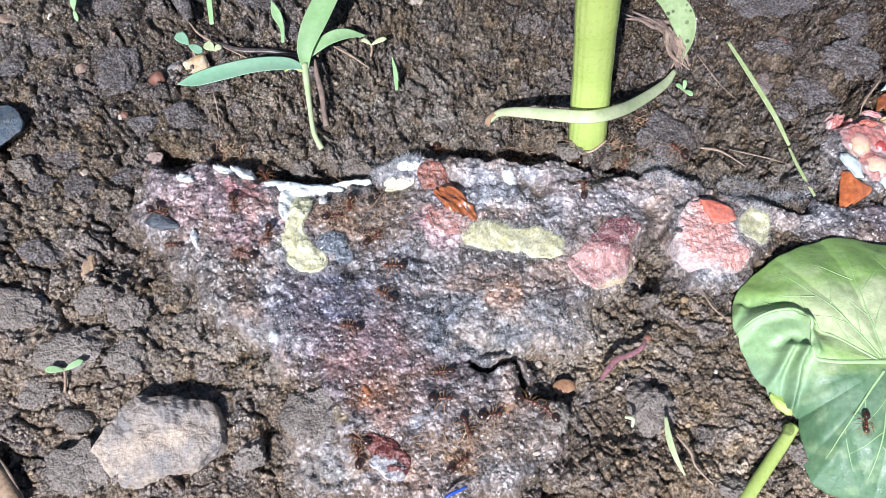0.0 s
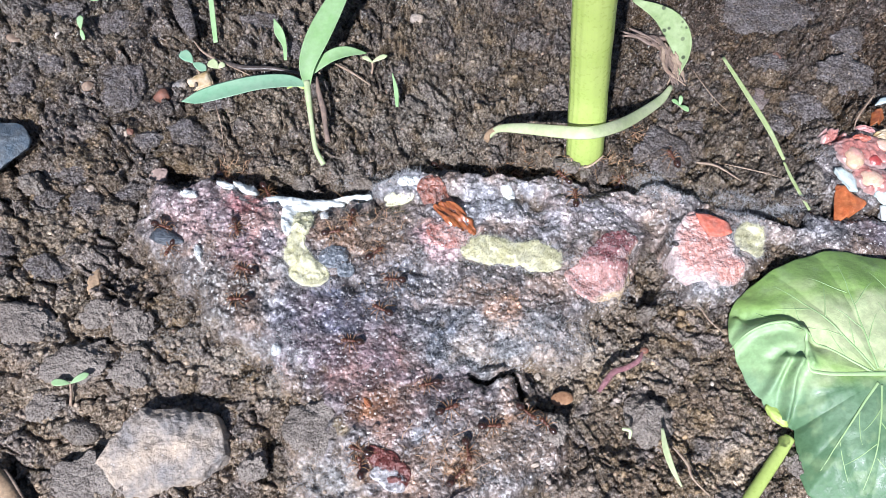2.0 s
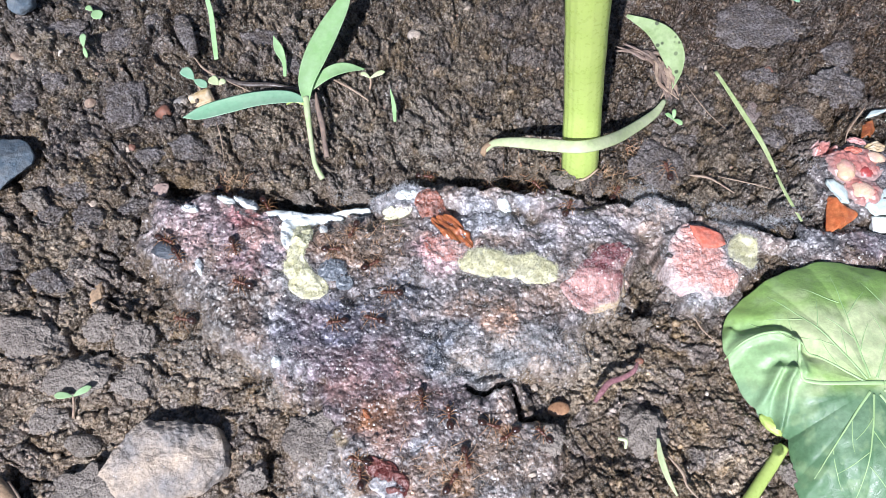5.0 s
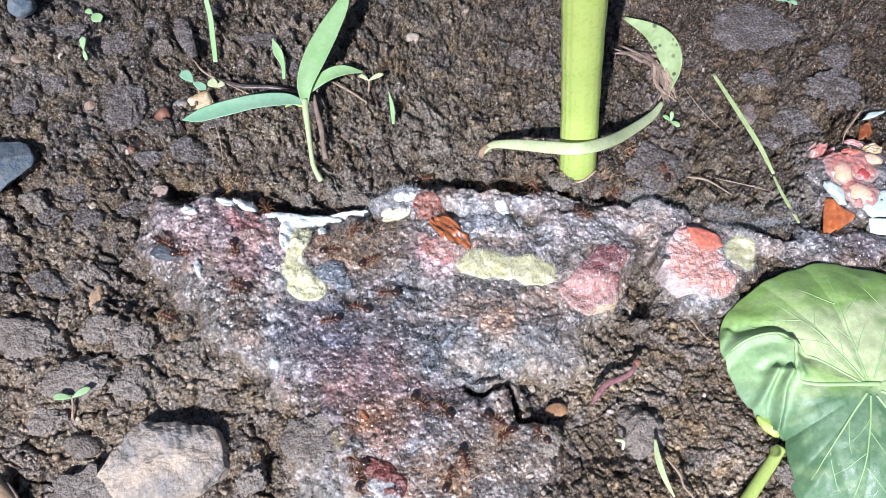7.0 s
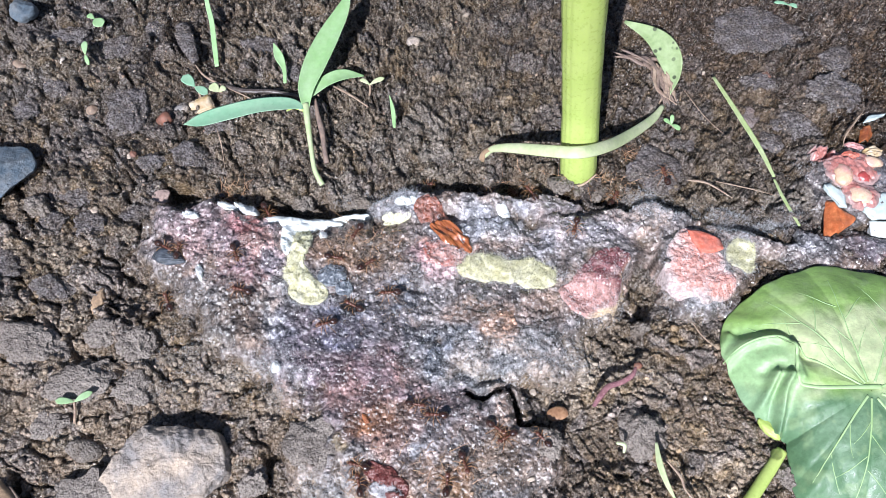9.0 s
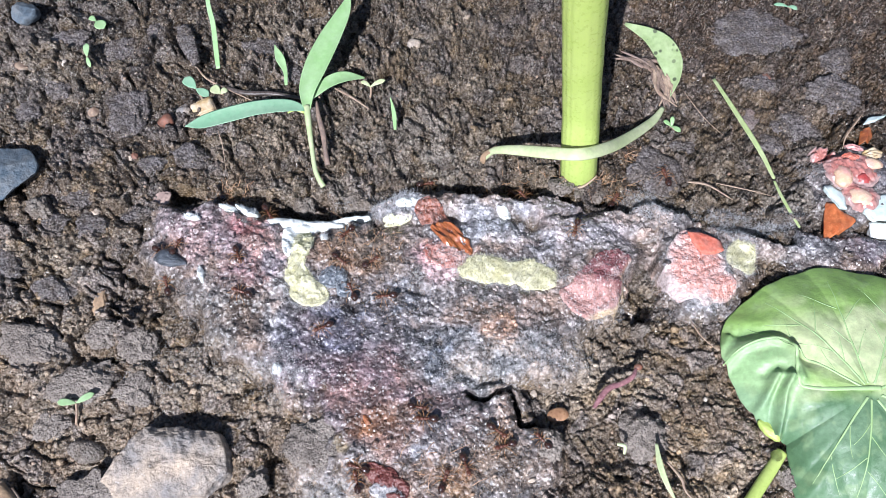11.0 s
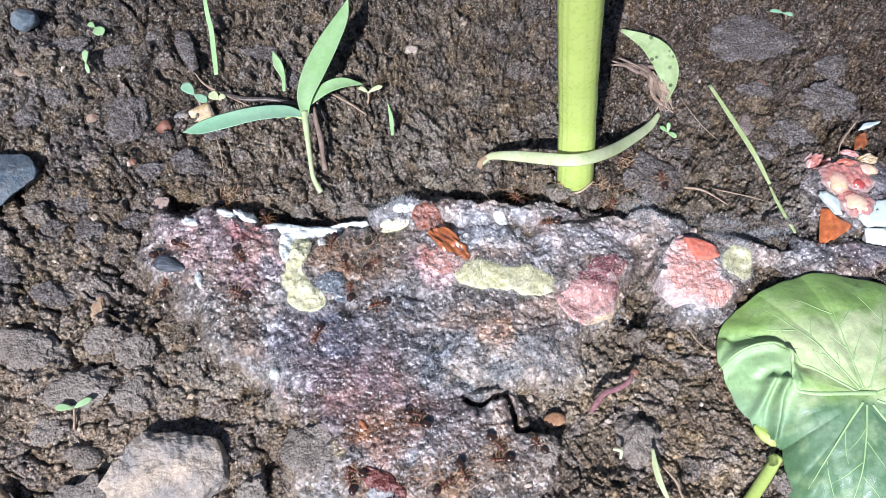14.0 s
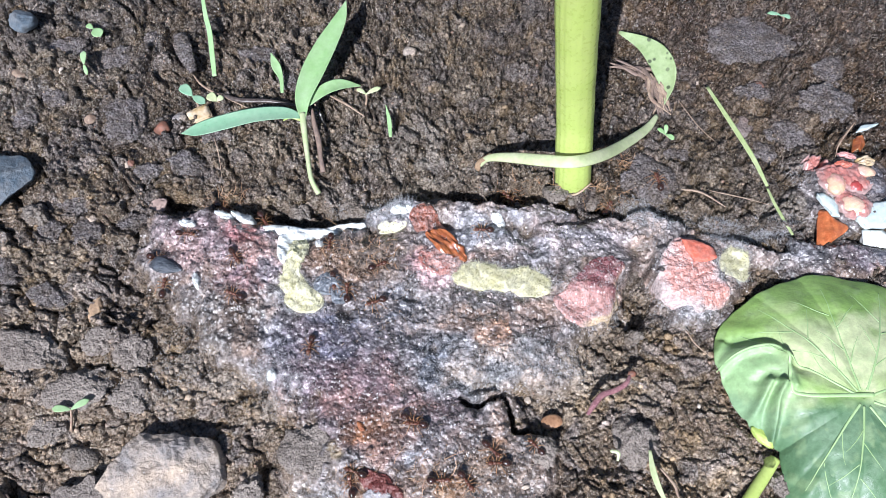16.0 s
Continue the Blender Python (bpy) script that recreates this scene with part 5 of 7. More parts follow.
def fruit_pieces():
    W_LABEL = "white mould hairs along the rim"
    # pale rind along the far edge, and small white patches
    cushion("rind", "strip of bright white fruit rind at the edge of the pulp",
            (((-35.0, 14.8), 5.8, 1.4, -6), ((-28.0, 14.4), 6.0, 1.1, -2), ((-20.7, 15.9), 5.0, 0.7, 8), ((-31.6, 13.2), 3.0, 1.9, 0)), 1.1, RIND, WHITE_HAIR, W_LABEL, 900, 0.4, 3.1, 0.2, seed=1, of=rotten_fruit, follow=0.1)
    cushion("rind", "white rind running into the pulp", (((-34.8, 8.8), 1.5, 4.2, 6), ((-34.0, 12.3), 2.2, 1.8, 0)), 0.6, RIND, WHITE_HAIR, W_LABEL, 500, 0.4, 0.9, 0.15, seed=18, of=rotten_fruit)
    for k, (xy, rx, ry, turn) in enumerate((((-45.6, 18.7), 3.2, 1.5, -35), ((-49.7, 18.4), 2.2, 0.9, -10), ((-57.8, 15.7), 2.0, 0.9, -15), ((-7.7, 19.4), 2.5, 1.1, 15), ((15.5, 16.5), 1.8, 1.1, -30),
                                            ((-53.9, 1.0), 0.7, 1.8, 15), ((-35.1, -21.4), 1.2, 1.0, 0), ((-26.4, 9.9), 0.9, 0.8, 0))):
        cushion("white_mould", "small bright white patch of mould on the pulp", ((xy, rx, ry, turn),), 0.7, RIND, WHITE_HAIR, "white hairs", 260, 0.5, 1.5 if k == 0 else 0.4, 0.2, seed=10 + k)
    # yellow-green cushions
    Y = "fuzzy yellow-green cushion of mould on the pulp"
    cushion("yellow_mould", Y, (((11.1, 1.7), 6.6, 3.2, -3), ((20.5, 0.1), 6.6, 3.2, -8)), 0.9, YELLOW, YELLOW_HAIR, "pale yellow fuzz", 8000, 0.8, 0.2, 0.12, seed=2)
    cushion("yellow_mould", Y, (((-29.4, -3.6), 4.4, 3.4, -25), ((-32.0, -0.2), 2.6, 3.4, 0), ((-32.1, 3.7), 1.9, 3.4, 0)), 0.7, YELLOW, YELLOW_HAIR, "pale yellow fuzz", 3200, 0.6, 0.2, 0.12, seed=3)
    cushion("yellow_mould", Y, (((-31.7, 8.5), 2.4, 4.4, 0),), 0.9, YELLOW, YELLOW_HAIR, "pale yellow fuzz", 900, 0.5, 0.4, 0.12, seed=4)
    cushion("yellow_mould", Y, (((70.2, 4.4), 3.6, 4.0, -15),), 0.8, YELLOW, YELLOW_HAIR, "pale yellow fuzz", 2800, 0.65, 0.2, 0.12, seed=5)
    cushion("yellow_mould", Y, (((-9.9, 15.4), 3.4, 0.9, 10), ((-11.8, 16.0), 1.6, 0.7, 0)), 0.4, YELLOW, WHITE_HAIR, "pale fuzz", 900, 0.6, 0.2, 0.35, seed=6)
    hairs("white_down", "white mould hairs round the yellow cushions", WHITE_HAIR, rim_roots((
        ((11.1, 1.7), (6.9, 3.5)), ((20.5, 0.1), (6.9, 3.5)), ((-29.4, -3.6), (4.7, 3.7)), ((70.2, 4.4), (3.9, 4.3)), ((59.3, 0.9), (7.0, 7.2)), ((35.6, -4.5), (7.0, 6.0)))), 6000, 0.7, 74, width=0.03)
    cushion("mould_patch", "wet blue-grey lump of mould in the pulp", (((-23.8, -0.2), 3.2, 2.8, 0), ((-21.1, -3.2), 2.0, 1.8, 0)), 1.1, BLUE_MOULD, WHITE_HAIR, "grey hairs", 300, 0.5, 0.2, 0.35, seed=21, of=rotten_fruit)
    # red flesh
    cushion("flesh", "chunk of salmon-red fruit flesh with a white mouldy rim", (((58.4, 0.9), 6.8, 7.4, 0), ((62.6, -2.6), 4.4, 3.8, 0), ((59.4, 7.6), 4.4, 3.6, 0)), 0.6, FLESH, WHITE_HAIR, "thin white mould film", 1400, 0.35, lift=0.2, roughness=0.12, of=rotten_fruit, seed=7, follow=0.8, tint=film((0.50, 0.25, 0.205), (0.47, 0.38, 0.355)))
    cushion("flesh", "sunken piece of dull red fruit flesh in the pulp", (((35.6, -3.6), 6.8, 5.6, 20), ((39.0, 2.6), 5.0, 3.4, 28), ((31.9, -4.9), 4.4, 3.0, 0)), 0.7, FLESH, WHITE_HAIR, "thin white mould film", 1800, 0.45, lift=0.15, roughness=0.2, of=rotten_fruit, seed=8, follow=0.7, tint=sunken)
    cushion("flesh", "pinkish shred of fruit flesh under the skin", (((1.1, 5.6), 5.0, 3.0, -30),), 0.6, DULL_FLESH, WHITE_HAIR, "thin white mould film", 700, 0.45, lift=0.1, roughness=0.15, of=rotten_fruit, seed=9)
    cushion("flesh", "torn pink fruit flesh beside the seeds", (((95.6, 31.6), 3.6, 2.4, -30), ((98.0, 27.2), 4.0, 5.2, 0), ((103.0, 27.0), 4.6, 4.6, 0), ((101.0, 19.6), 4.4, 3.4, -25)), 1.0, TORN_FLESH, WHITE_HAIR, "thin white mould film", 300, 0.4, lift=0.3, roughness=0.22, of=rotten_fruit, seed=15, tint=film((0.44, 0.175, 0.145), (0.40, 0.27, 0.245)))
    skins = (
        ("wrinkled glossy orange-brown fruit skin on the pulp", AMBER, (3.2, 10.0), (5.8, 2.5), -44, -4, 0.6, 0.15, 4),
        ("salmon-red shred of fruit flesh", RED_SKIN, (101.1, 30.3), (2.3, 1.5), -8, -8, 0.5, 0.6, 12),
        ("thin pink shred of fruit flesh", PINK_SHRED, (102.4, 33.4), (2.3, 1.0), -15, -12, 0.5, 0.8, 17),
        ("curled tan flake of fruit skin", TAN, (107.3, 32.2), (2.6, 1.7), 12, -10, 0.8, 0.7, 21),
        ("brown blister of fruit skin on the pulp", SKIN, (-15.4, -32.6), (0.6, 1.2), 35, 0, 0.4, 0.1, 14),
    )
    cushion("skin", "dull red-brown fruit skin breaking through the mould", (((-2.2, 17.6), 3.4, 3.4, 0), ((1.0, 14.6), 4.4, 2.4, -42)), 0.5, RUST_SKIN, WHITE_HAIR, "thin white mould film", 500, 0.4, lift=0.2, roughness=0.3, wrinkle=0.4, of=rotten_fruit, seed=23)
    cushion("skin", "dark maroon sunken fruit skin on the mouldy pulp", (((-11.2, -44.8), 4.6, 2.4, -38), ((-8.9, -47.0), 2.6, 2.8, 10)), 0.5, DARK_SKIN, lift=0.25, roughness=0.3, wrinkle=0.4, of=rotten_fruit, seed=22)
    shard("flush orange-red patch of fruit skin on the flesh", RED_SKIN, ((57.6, 10.2), (61.6, 9.8), (64.9, 7.6), (65.2, 5.0), (62.8, 4.2), (60.2, 4.4), (58.6, 7.2)), 1.1, 0.5, 2)
    folded("folded shard of translucent orange fruit skin beside the seeds", ORANGE_SKIN, ((92.7, 18.9), (91.2, 13.6), (90.0, 8.0)), ((94.0, 17.4), (94.0, 13.8), (92.6, 9.6)), ((95.4, 16.4), (98.7, 13.7), (93.8, 9.9)), 0.6, 1.3, 0.4, 5)
    folded("curled amber flake of fruit skin on the soil", AMBER, ((107.2, 40.8), (106.4, 38.4), (105.6, 36.0)), ((108.8, 40.6), (108.0, 38.4), (107.0, 36.4)), ((110.0, 40.4), (109.6, 38.4), (108.2, 36.6)), 1.2, 1.4, 0.6, 9)
    shard("pale strip along the curled flake", BLUE_RIND, ((107.2, 41.2), (110.2, 43.9), (113.6, 43.6), (110.4, 41.9)), 2.0, 0.5, 3, "rind")
    shard("strip of pale bluish-white rind beside the seeds", BLUE_RIND, ((92.6, 22.4), (94.4, 22.7), (97.2, 20.8), (96.6, 16.2), (95.2, 16.8), (93.8, 19.6)), 0.9, 0.9, 7, "rind")
    shard("smooth slab of pale bluish rind", BLUE_RIND, ((100.6, 15.6), (104.0, 20.0), (110.4, 20.6), (113.4, 16.4), (107.0, 13.2), (102.4, 13.4)), 0.5, 1.2, 9, "rind")
    shard("broken block of white rind", RIND, ((101.9, 13.3), (106.6, 13.0), (109.4, 9.2), (104.6, 8.4), (101.4, 9.5)), 2.0, 2.0, 11, "rind")
    for label, m, c, r, turn in (("glossy red jelly between the seeds", JELLY, (102.4, 24.7), (2.0, 2.1, 1.3), 20), ("wet dark purplish pulp beside the seeds", WET_PULP, (107.6, 25.8), (3.4, 2.6, 1.4), -20), ("wet dark purplish pulp beside the seeds", WET_PULP, (103.6, 6.0), (5.4, 2.2, 1.2), -8)):
        bm = bmesh.new()
        lump(bm, on(c, 0.2), r, 0.2, 0.8, 61, subdiv=4, turn=turn, crumbly=0.4)
        part("flesh", bm, m, rotten_fruit, label)
    for label, m, xy, half, turn, tilt, arch, lift, seed in skins:
        bm = bmesh.new()
        flake(bm, on(xy, lift), half, turn, tilt, arch, seed)
        part("skin", bm, m, rotten_fruit, label)
    cushion("white_mould", "greyish mould filling the dark skin", (((-10.3, -48.1), 3.2, 2.0, -30), ((-12.5, -46.8), 1.8, 1.4, 0)), 0.4, MOULD_BEAD, WHITE_HAIR, "grey hairs", 700, 0.6, 0.6, 0.4, seed=17)
    for xy, r, turn in (((97.5, 24.9), (2.3, 3.0, 1.6), -12), ((100.8, 19.3), (3.3, 2.4, 1.8), -30), ((105.8, 28.8), (2.6, 1.5, 1.2), -14)):
        single("fruit_seed", "plump pinkish seed in torn fruit flesh", "seed", CREAM_SEED if r[0] < 2.5 else PINK_SEED, lambda bm: lump(bm, on(xy, 0.5), r, 0.12, 0.9, 3, subdiv=4, turn=turn), group="seeds in the flesh")

    def flat_seed(bm):
        lump(bm, on((25.4, -31.0), 1.8), (2.35, 1.6, 0.7), 0.05, 1.0, 9, subdiv=4, turn=12)
        for v in bm.verts:
            d = (v.co - Vector(on((25.4, -31.0), 1.8))).length
            if d < 1.5 and v.co.z > on((25.4, -31.0), 1.8)[2]:
                v.co.z -= 0.25 * (1 - d / 1.5)
    single("seed", "flat oval tan seed lying on damp soil", "seed", SEED, flat_seed)

    # grey and white down of mould
    hairs("white_down", "fine white mould hairs over pulp and soil", WHITE_HAIR, oval_roots((
        ((-14.5, 19.9), (7, 3.5), 3.0), ((72.1, 10.8), (10, 2.0), 2.0), ((11.7, -20.0), (18, 7), 3.0), ((-35.9, -22.3), (8, 7), 1.5), ((-61.0, -21.0), (12, 10), 1.6),
        ((53.5, 16.7), (9, 4), 1.8), ((58.1, -5.9), (9, 5), 1.6), ((-25.0, -47.3), (7, 5), 1.4), ((13.0, -45.8), (10, 7), 0.5), ((26.1, -19.4), (9, 4), 1.0),
        ((-55.0, -12.1), (9, 10), 1.0), ((51.9, -0.5), (2, 6), 0.7), ((15.5, -0.3), (12, 4.5), 0.8), ((80.7, 15.2), (9, 3), 1.0), ((91.4, 28.9), (5, 4), 0.8),
        ((-2.7, -8.4), (30, 12), 1.5), ((-9.6, -33.2), (25, 14), 0.5), ((-42.0, 5.4), (18, 12), 0.8), ((-2.7, -0.3), (5, 4), 0.6))), 17000, 0.7, 71, width=0.03)
    hairs("white_down", "dense short white mould hairs on clods and pulp", WHITE_HAIR, oval_roots((
        ((-18.5, 20.5), (7, 3.6), 2.4), ((51.6, 17.5), (8, 3.5), 1.6), ((10.5, -20.0), (16, 6), 2.6), ((25.1, -16.3), (9, 5), 1.0), ((-10.6, 19.9), (4, 2.5), 1.0), ((-34.9, -21.1), (5, 7), 0.8), ((-23.8, -47.8), (7, 4), 1.0))), 14000, 0.5, 76, width=0.028, up=1.0)
    hairs("white_down", "longer white mould hairs standing at the rim", WHITE_HAIR, oval_roots((
        ((76.4, 13.0), (8, 1.6), 2.0), ((68.9, 15.2), (6, 1.8), 1.0), ((-10.6, 22.1), (6, 2.0), 1.2), ((50.0, 21.2), (6, 2.0), 1.0), ((-18.4, 17.6), (6, 1.2), 0.6))), 6500, 1.3, 72, width=0.025)
    hairs("dry_fibres", "short tan plant fibres scattered on soil", ROOT, oval_roots((
        ((-0.2, -1.7), (110, 60), 1.0), ((-11.4, -4.3), (14, 8), 0.35), ((8.7, -40.2), (16, 8), 0.4), ((-54.3, 2.6), (12, 8), 0.2), ((-18.0, 6.0), (11, 7), 1.0), ((1.8, -44.6), (12, 7), 0.5))), 2900, 1.6, 73, width=0.045, up=0.25)
    hairs("rusty_fibres", "rusty brown root fibres on the soil", RUST_FIBRE, oval_roots((
        ((48.7, 32.9), (5, 3), 1.0), ((21.3, 26.7), (6, 2), 0.7), ((-51.0, 24.8), (4, 2.4), 0.8), ((-16.2, -43.5), (4, 4), 0.6), ((42.4, 24.3), (4, 2), 0.5), ((34.1, 24.0), (6, 2), 0.8), ((-16.8, 8.2), (9, 5), 0.8), ((-0.4, -43.5), (10, 6), 0.8))), 520, 3.2, 75, width=0.08, up=0.3)


stones()
loose_soil()
fruit_pieces()


# ---- plants ----
def stalk():
    ob = thing("green_stalk", "thick pale green plant stalk rising from the soil", "plant stalk", at=(34.3, 25.6, 0.0))
    bm = bmesh.new()
    sweep(bm, ((35.0, 27.6, -5.0), (33.6, 26.7, 6.0), (32.1, 30.6, 22.0), (29.7, 30.4, 40.0), (26.7, 28.2, 62.0), (23.2, 23.7, 88.0)), (4.0, 4.3, 4.2, 4.15, 4.15, 4.1), (4.0, 4.2, 4.1, 4.1, 4.1, 4.0), 50, 64, up=(0, -1, 0))
    rib_way = random.Random(12)
    ribs = [rib_way.uniform(-0.09, 0.07) for _ in range(64)]
    bm.verts.ensure_lookup_table()
    for ring in range(50):
        loop = [bm.verts[ring * 64 + a] for a in range(64)]
        mid = sum((v.co for v in loop), Vector()) / 64
        for a, v in enumerate(loop):
            v.co += (v.co - mid).normalized() * (ribs[a] + 0.05 * math.sin(ring * 0.9))
    part("stem", bm, STALK, ob)
    bm = bmesh.new()
    sweep(bm, ((29.0, 24.6, 3.0), (31.0, 22.4, 3.4), (34.4, 21.9, 4.6), (37.6, 23.6, 6.4)), (0.25, 0.35, 0.3, 0.2), 0.2, 22, 8)
    part("scar", bm, ROOT, ob, "brown ring of dried sheath")


def withered_leaf():
    ob = thing("withered_leaf", "withered pale green leaf bent round the stalk", "leaf", at=(56.8, 43.5, 0.0))
    bm = bmesh.new()
    sweep(bm, ((11.5, 32.2, 1.0), (13.7, 31.4, 6.0), (18.9, 28.2, 11.0), (25.5, 24.1, 16.0), (31.6, 22.0, 18.5), (38.2, 25.4, 15.5), (44.9, 31.7, 10.0), (53.3, 40.6, 4.0), (57.3, 46.2, 2.0)),
          (0.5, 0.9, 1.3, 1.45, 1.45, 1.45, 1.35, 1.1, 0.6), (0.35, 0.3, 0.25, 0.25, 0.25, 0.25, 0.25, 0.3, 0.3), 60, 12, fold=-0.15, up=(0, -0.35, 0.93))
    part("petiole", bm, FADED, ob)
    bm = bmesh.new()
    sweep(bm, ((11.0, 31.9, 0.0), (11.7, 32.4, 3.0), (14.1, 32.0, 6.0)), (0.9, 0.8, 0.9), 0.35, 10, 8)
    part("tip", bm, WOOD, ob, "dried brown tip")
    bm = bmesh.new()
    sweep(bm, ((49.8, 71.1, 5.0), (55.4, 66.6, 5.6), (58.7, 62.6, 5.4), (60.5, 58.2, 4.6), (60.8, 54.0, 3.0), (59.3, 49.4, 2.0)), (0.4, 1.9, 2.9, 2.9, 1.8, 0.3), 0.2, 30, 12, up=(-0.5, -0.2, 0.8), fold=0.3)
    part("blade", bm, SPOTTED, ob, "pale curled blade with dark spots")
    rng = random.Random(3)
    for k in range(12):
        bm = bmesh.new()
        line = [Vector(p) + Vector((rng.uniform(-2.4, 2.4), rng.uniform(-2.0, 2.0), rng.uniform(-0.6, 1.2))) for p in ((47.5, 61.9, 2.0), (52.8, 60.4, 2.4), (56.9, 57.6, 2.6), (58.4, 53.0, 2.2), (58.8, 47.7, 1.4))]
        first = rng.choice((0, 0, 1, 2))
        sweep(bm, [tuple(p) for p in line[first:]], (0.2, rng.uniform(0.3, 0.8), 0.5, 0.15), 0.16, 18, 8, wave=0.7, seed=k)
        part("shred", bm, (BARK, ROOT, BARK)[k % 3], ob, "brown dried shred at the base")


def seedling():
    ob = thing("seedling", "young seedling with narrow bluish-green leaves in soil", "seedling", at=(-28.5, 26.3, 0.0))
    bm = bmesh.new()
    sweep(bm, ((-28.1, 26.0, -1.0), (-30.0, 29.5, 0.5), (-31.1, 35.6, 2.2), (-32.0, 41.9, 4.3), (-32.5, 45.7, 5.4)), (0.7, 0.62, 0.62, 0.8, 0.9), (0.65, 0.6, 0.6, 0.75, 0.8), 26, 10)
    part("stem", bm, STEM, ob)
    bm = bmesh.new()
    sweep(bm, ((-32.9, 44.7, 5.4), (-37.1, 45.1, 6.1), (-44.2, 44.2, 6.5), (-52.2, 42.5, 5.8), (-58.3, 41.4, 4.7), (-62.6, 40.9, 4.0)), (0.75, 1.85, 2.2, 2.35, 1.9, 0.1), 0.16, 40, 12, fold=0.22)
    part("leaf", bm, BLUE_LEAF, ob, "narrow bluish leaf held level")
    bm = bmesh.new()
    sweep(bm, ((-32.3, 43.9, 5.0), (-32.3, 49.6, 6.1), (-30.2, 56.3, 7.2), (-27.1, 64.0, 8.3), (-23.9, 71.9, 9.4), (-22.4, 78.5, 10.1)), (0.65, 2.1, 3.0, 2.85, 1.8, 0.1), 0.16, 40, 12, fold=0.42)
    part("leaf", bm, LEAF, ob, "long pale green upright leaf")
    bm = bmesh.new()
    sweep(bm, ((-31.5, 47.7, 5.4), (-27.6, 51.8, 6.1), (-23.3, 53.8, 6.1), (-18.3, 54.4, 5.0)), (0.4, 1.7, 1.7, 0.2), 0.16, 26, 12, fold=0.25)
    part("leaf", bm, LEAF, ob)
    bm = bmesh.new()
    sweep(bm, ((-32.7, 44.0, 5.0), (-35.2, 44.7, 5.4), (-37.1, 43.5, 5.4)), (0.5, 0.6, 0.1), 0.2, 12, 8)
    part("leaf", bm, STALK, ob)
    dead = thing("dead_stem", "withered grey-brown stem beside the seedling", "stem", at=(-27.6, 32.2, 0.0))
    bm = bmesh.new()
    sweep(bm, ((-27.3, 31.9, -0.5), (-28.0, 35.7, 0.7), (-28.6, 39.8, 1.8), (-29.8, 44.2, 3.2), (-30.4, 48.1, 4.0)), (0.75, 0.6, 0.75, 0.6, 0.3), (0.55, 0.5, 0.55, 0.5, 0.3), 24, 8)
    part("stem", bm, BARK, dead)


def sprout(label, base, top, leaves, material=LEAF, group="sprouts"):
    """A tiny plant: a thread of a stem and leaves given as (tip, half width)."""
    ob = thing("sprout", label, "sprout", at=base, group=group)
    bm = bmesh.new()
    mid = ((base[0] + top[0]) / 2 + 0.3, (base[1] + top[1]) / 2, (base[2] + top[2]) / 2)
    sweep(bm, ((base[0], base[1], base[2] - 0.8), mid, top), (0.32, 0.28, 0.26), 0.28, 12, 8)
    part("stem", bm, STEM if top[2] > 3 else ROOT, ob)
    for tip, w in leaves:
        bm = bmesh.new()
        m1 = tuple(top[i] * 0.62 + tip[i] * 0.38 + (0.3 if i == 2 else 0) for i in range(3))
        m2 = tuple(top[i] * 0.22 + tip[i] * 0.78 + (0.2 if i == 2 else 0) for i in range(3))
        sweep(bm, (top, m1, m2, tip), (0.15, w * 0.9, w, 0.12), 0.13, 16, 10, fold=0.15)
        part("leaf", bm, material, ob)


def blade(label, pts, widths, material=LEAF, fold=0.3, name="grass_blade"):
    single(name, label, "grass blade" if "grass" in name else "stem", material, lambda bm: sweep(bm, pts, widths, 0.14, 30, 10, fold=fold), group="blades of grass" if "grass" in name else "")


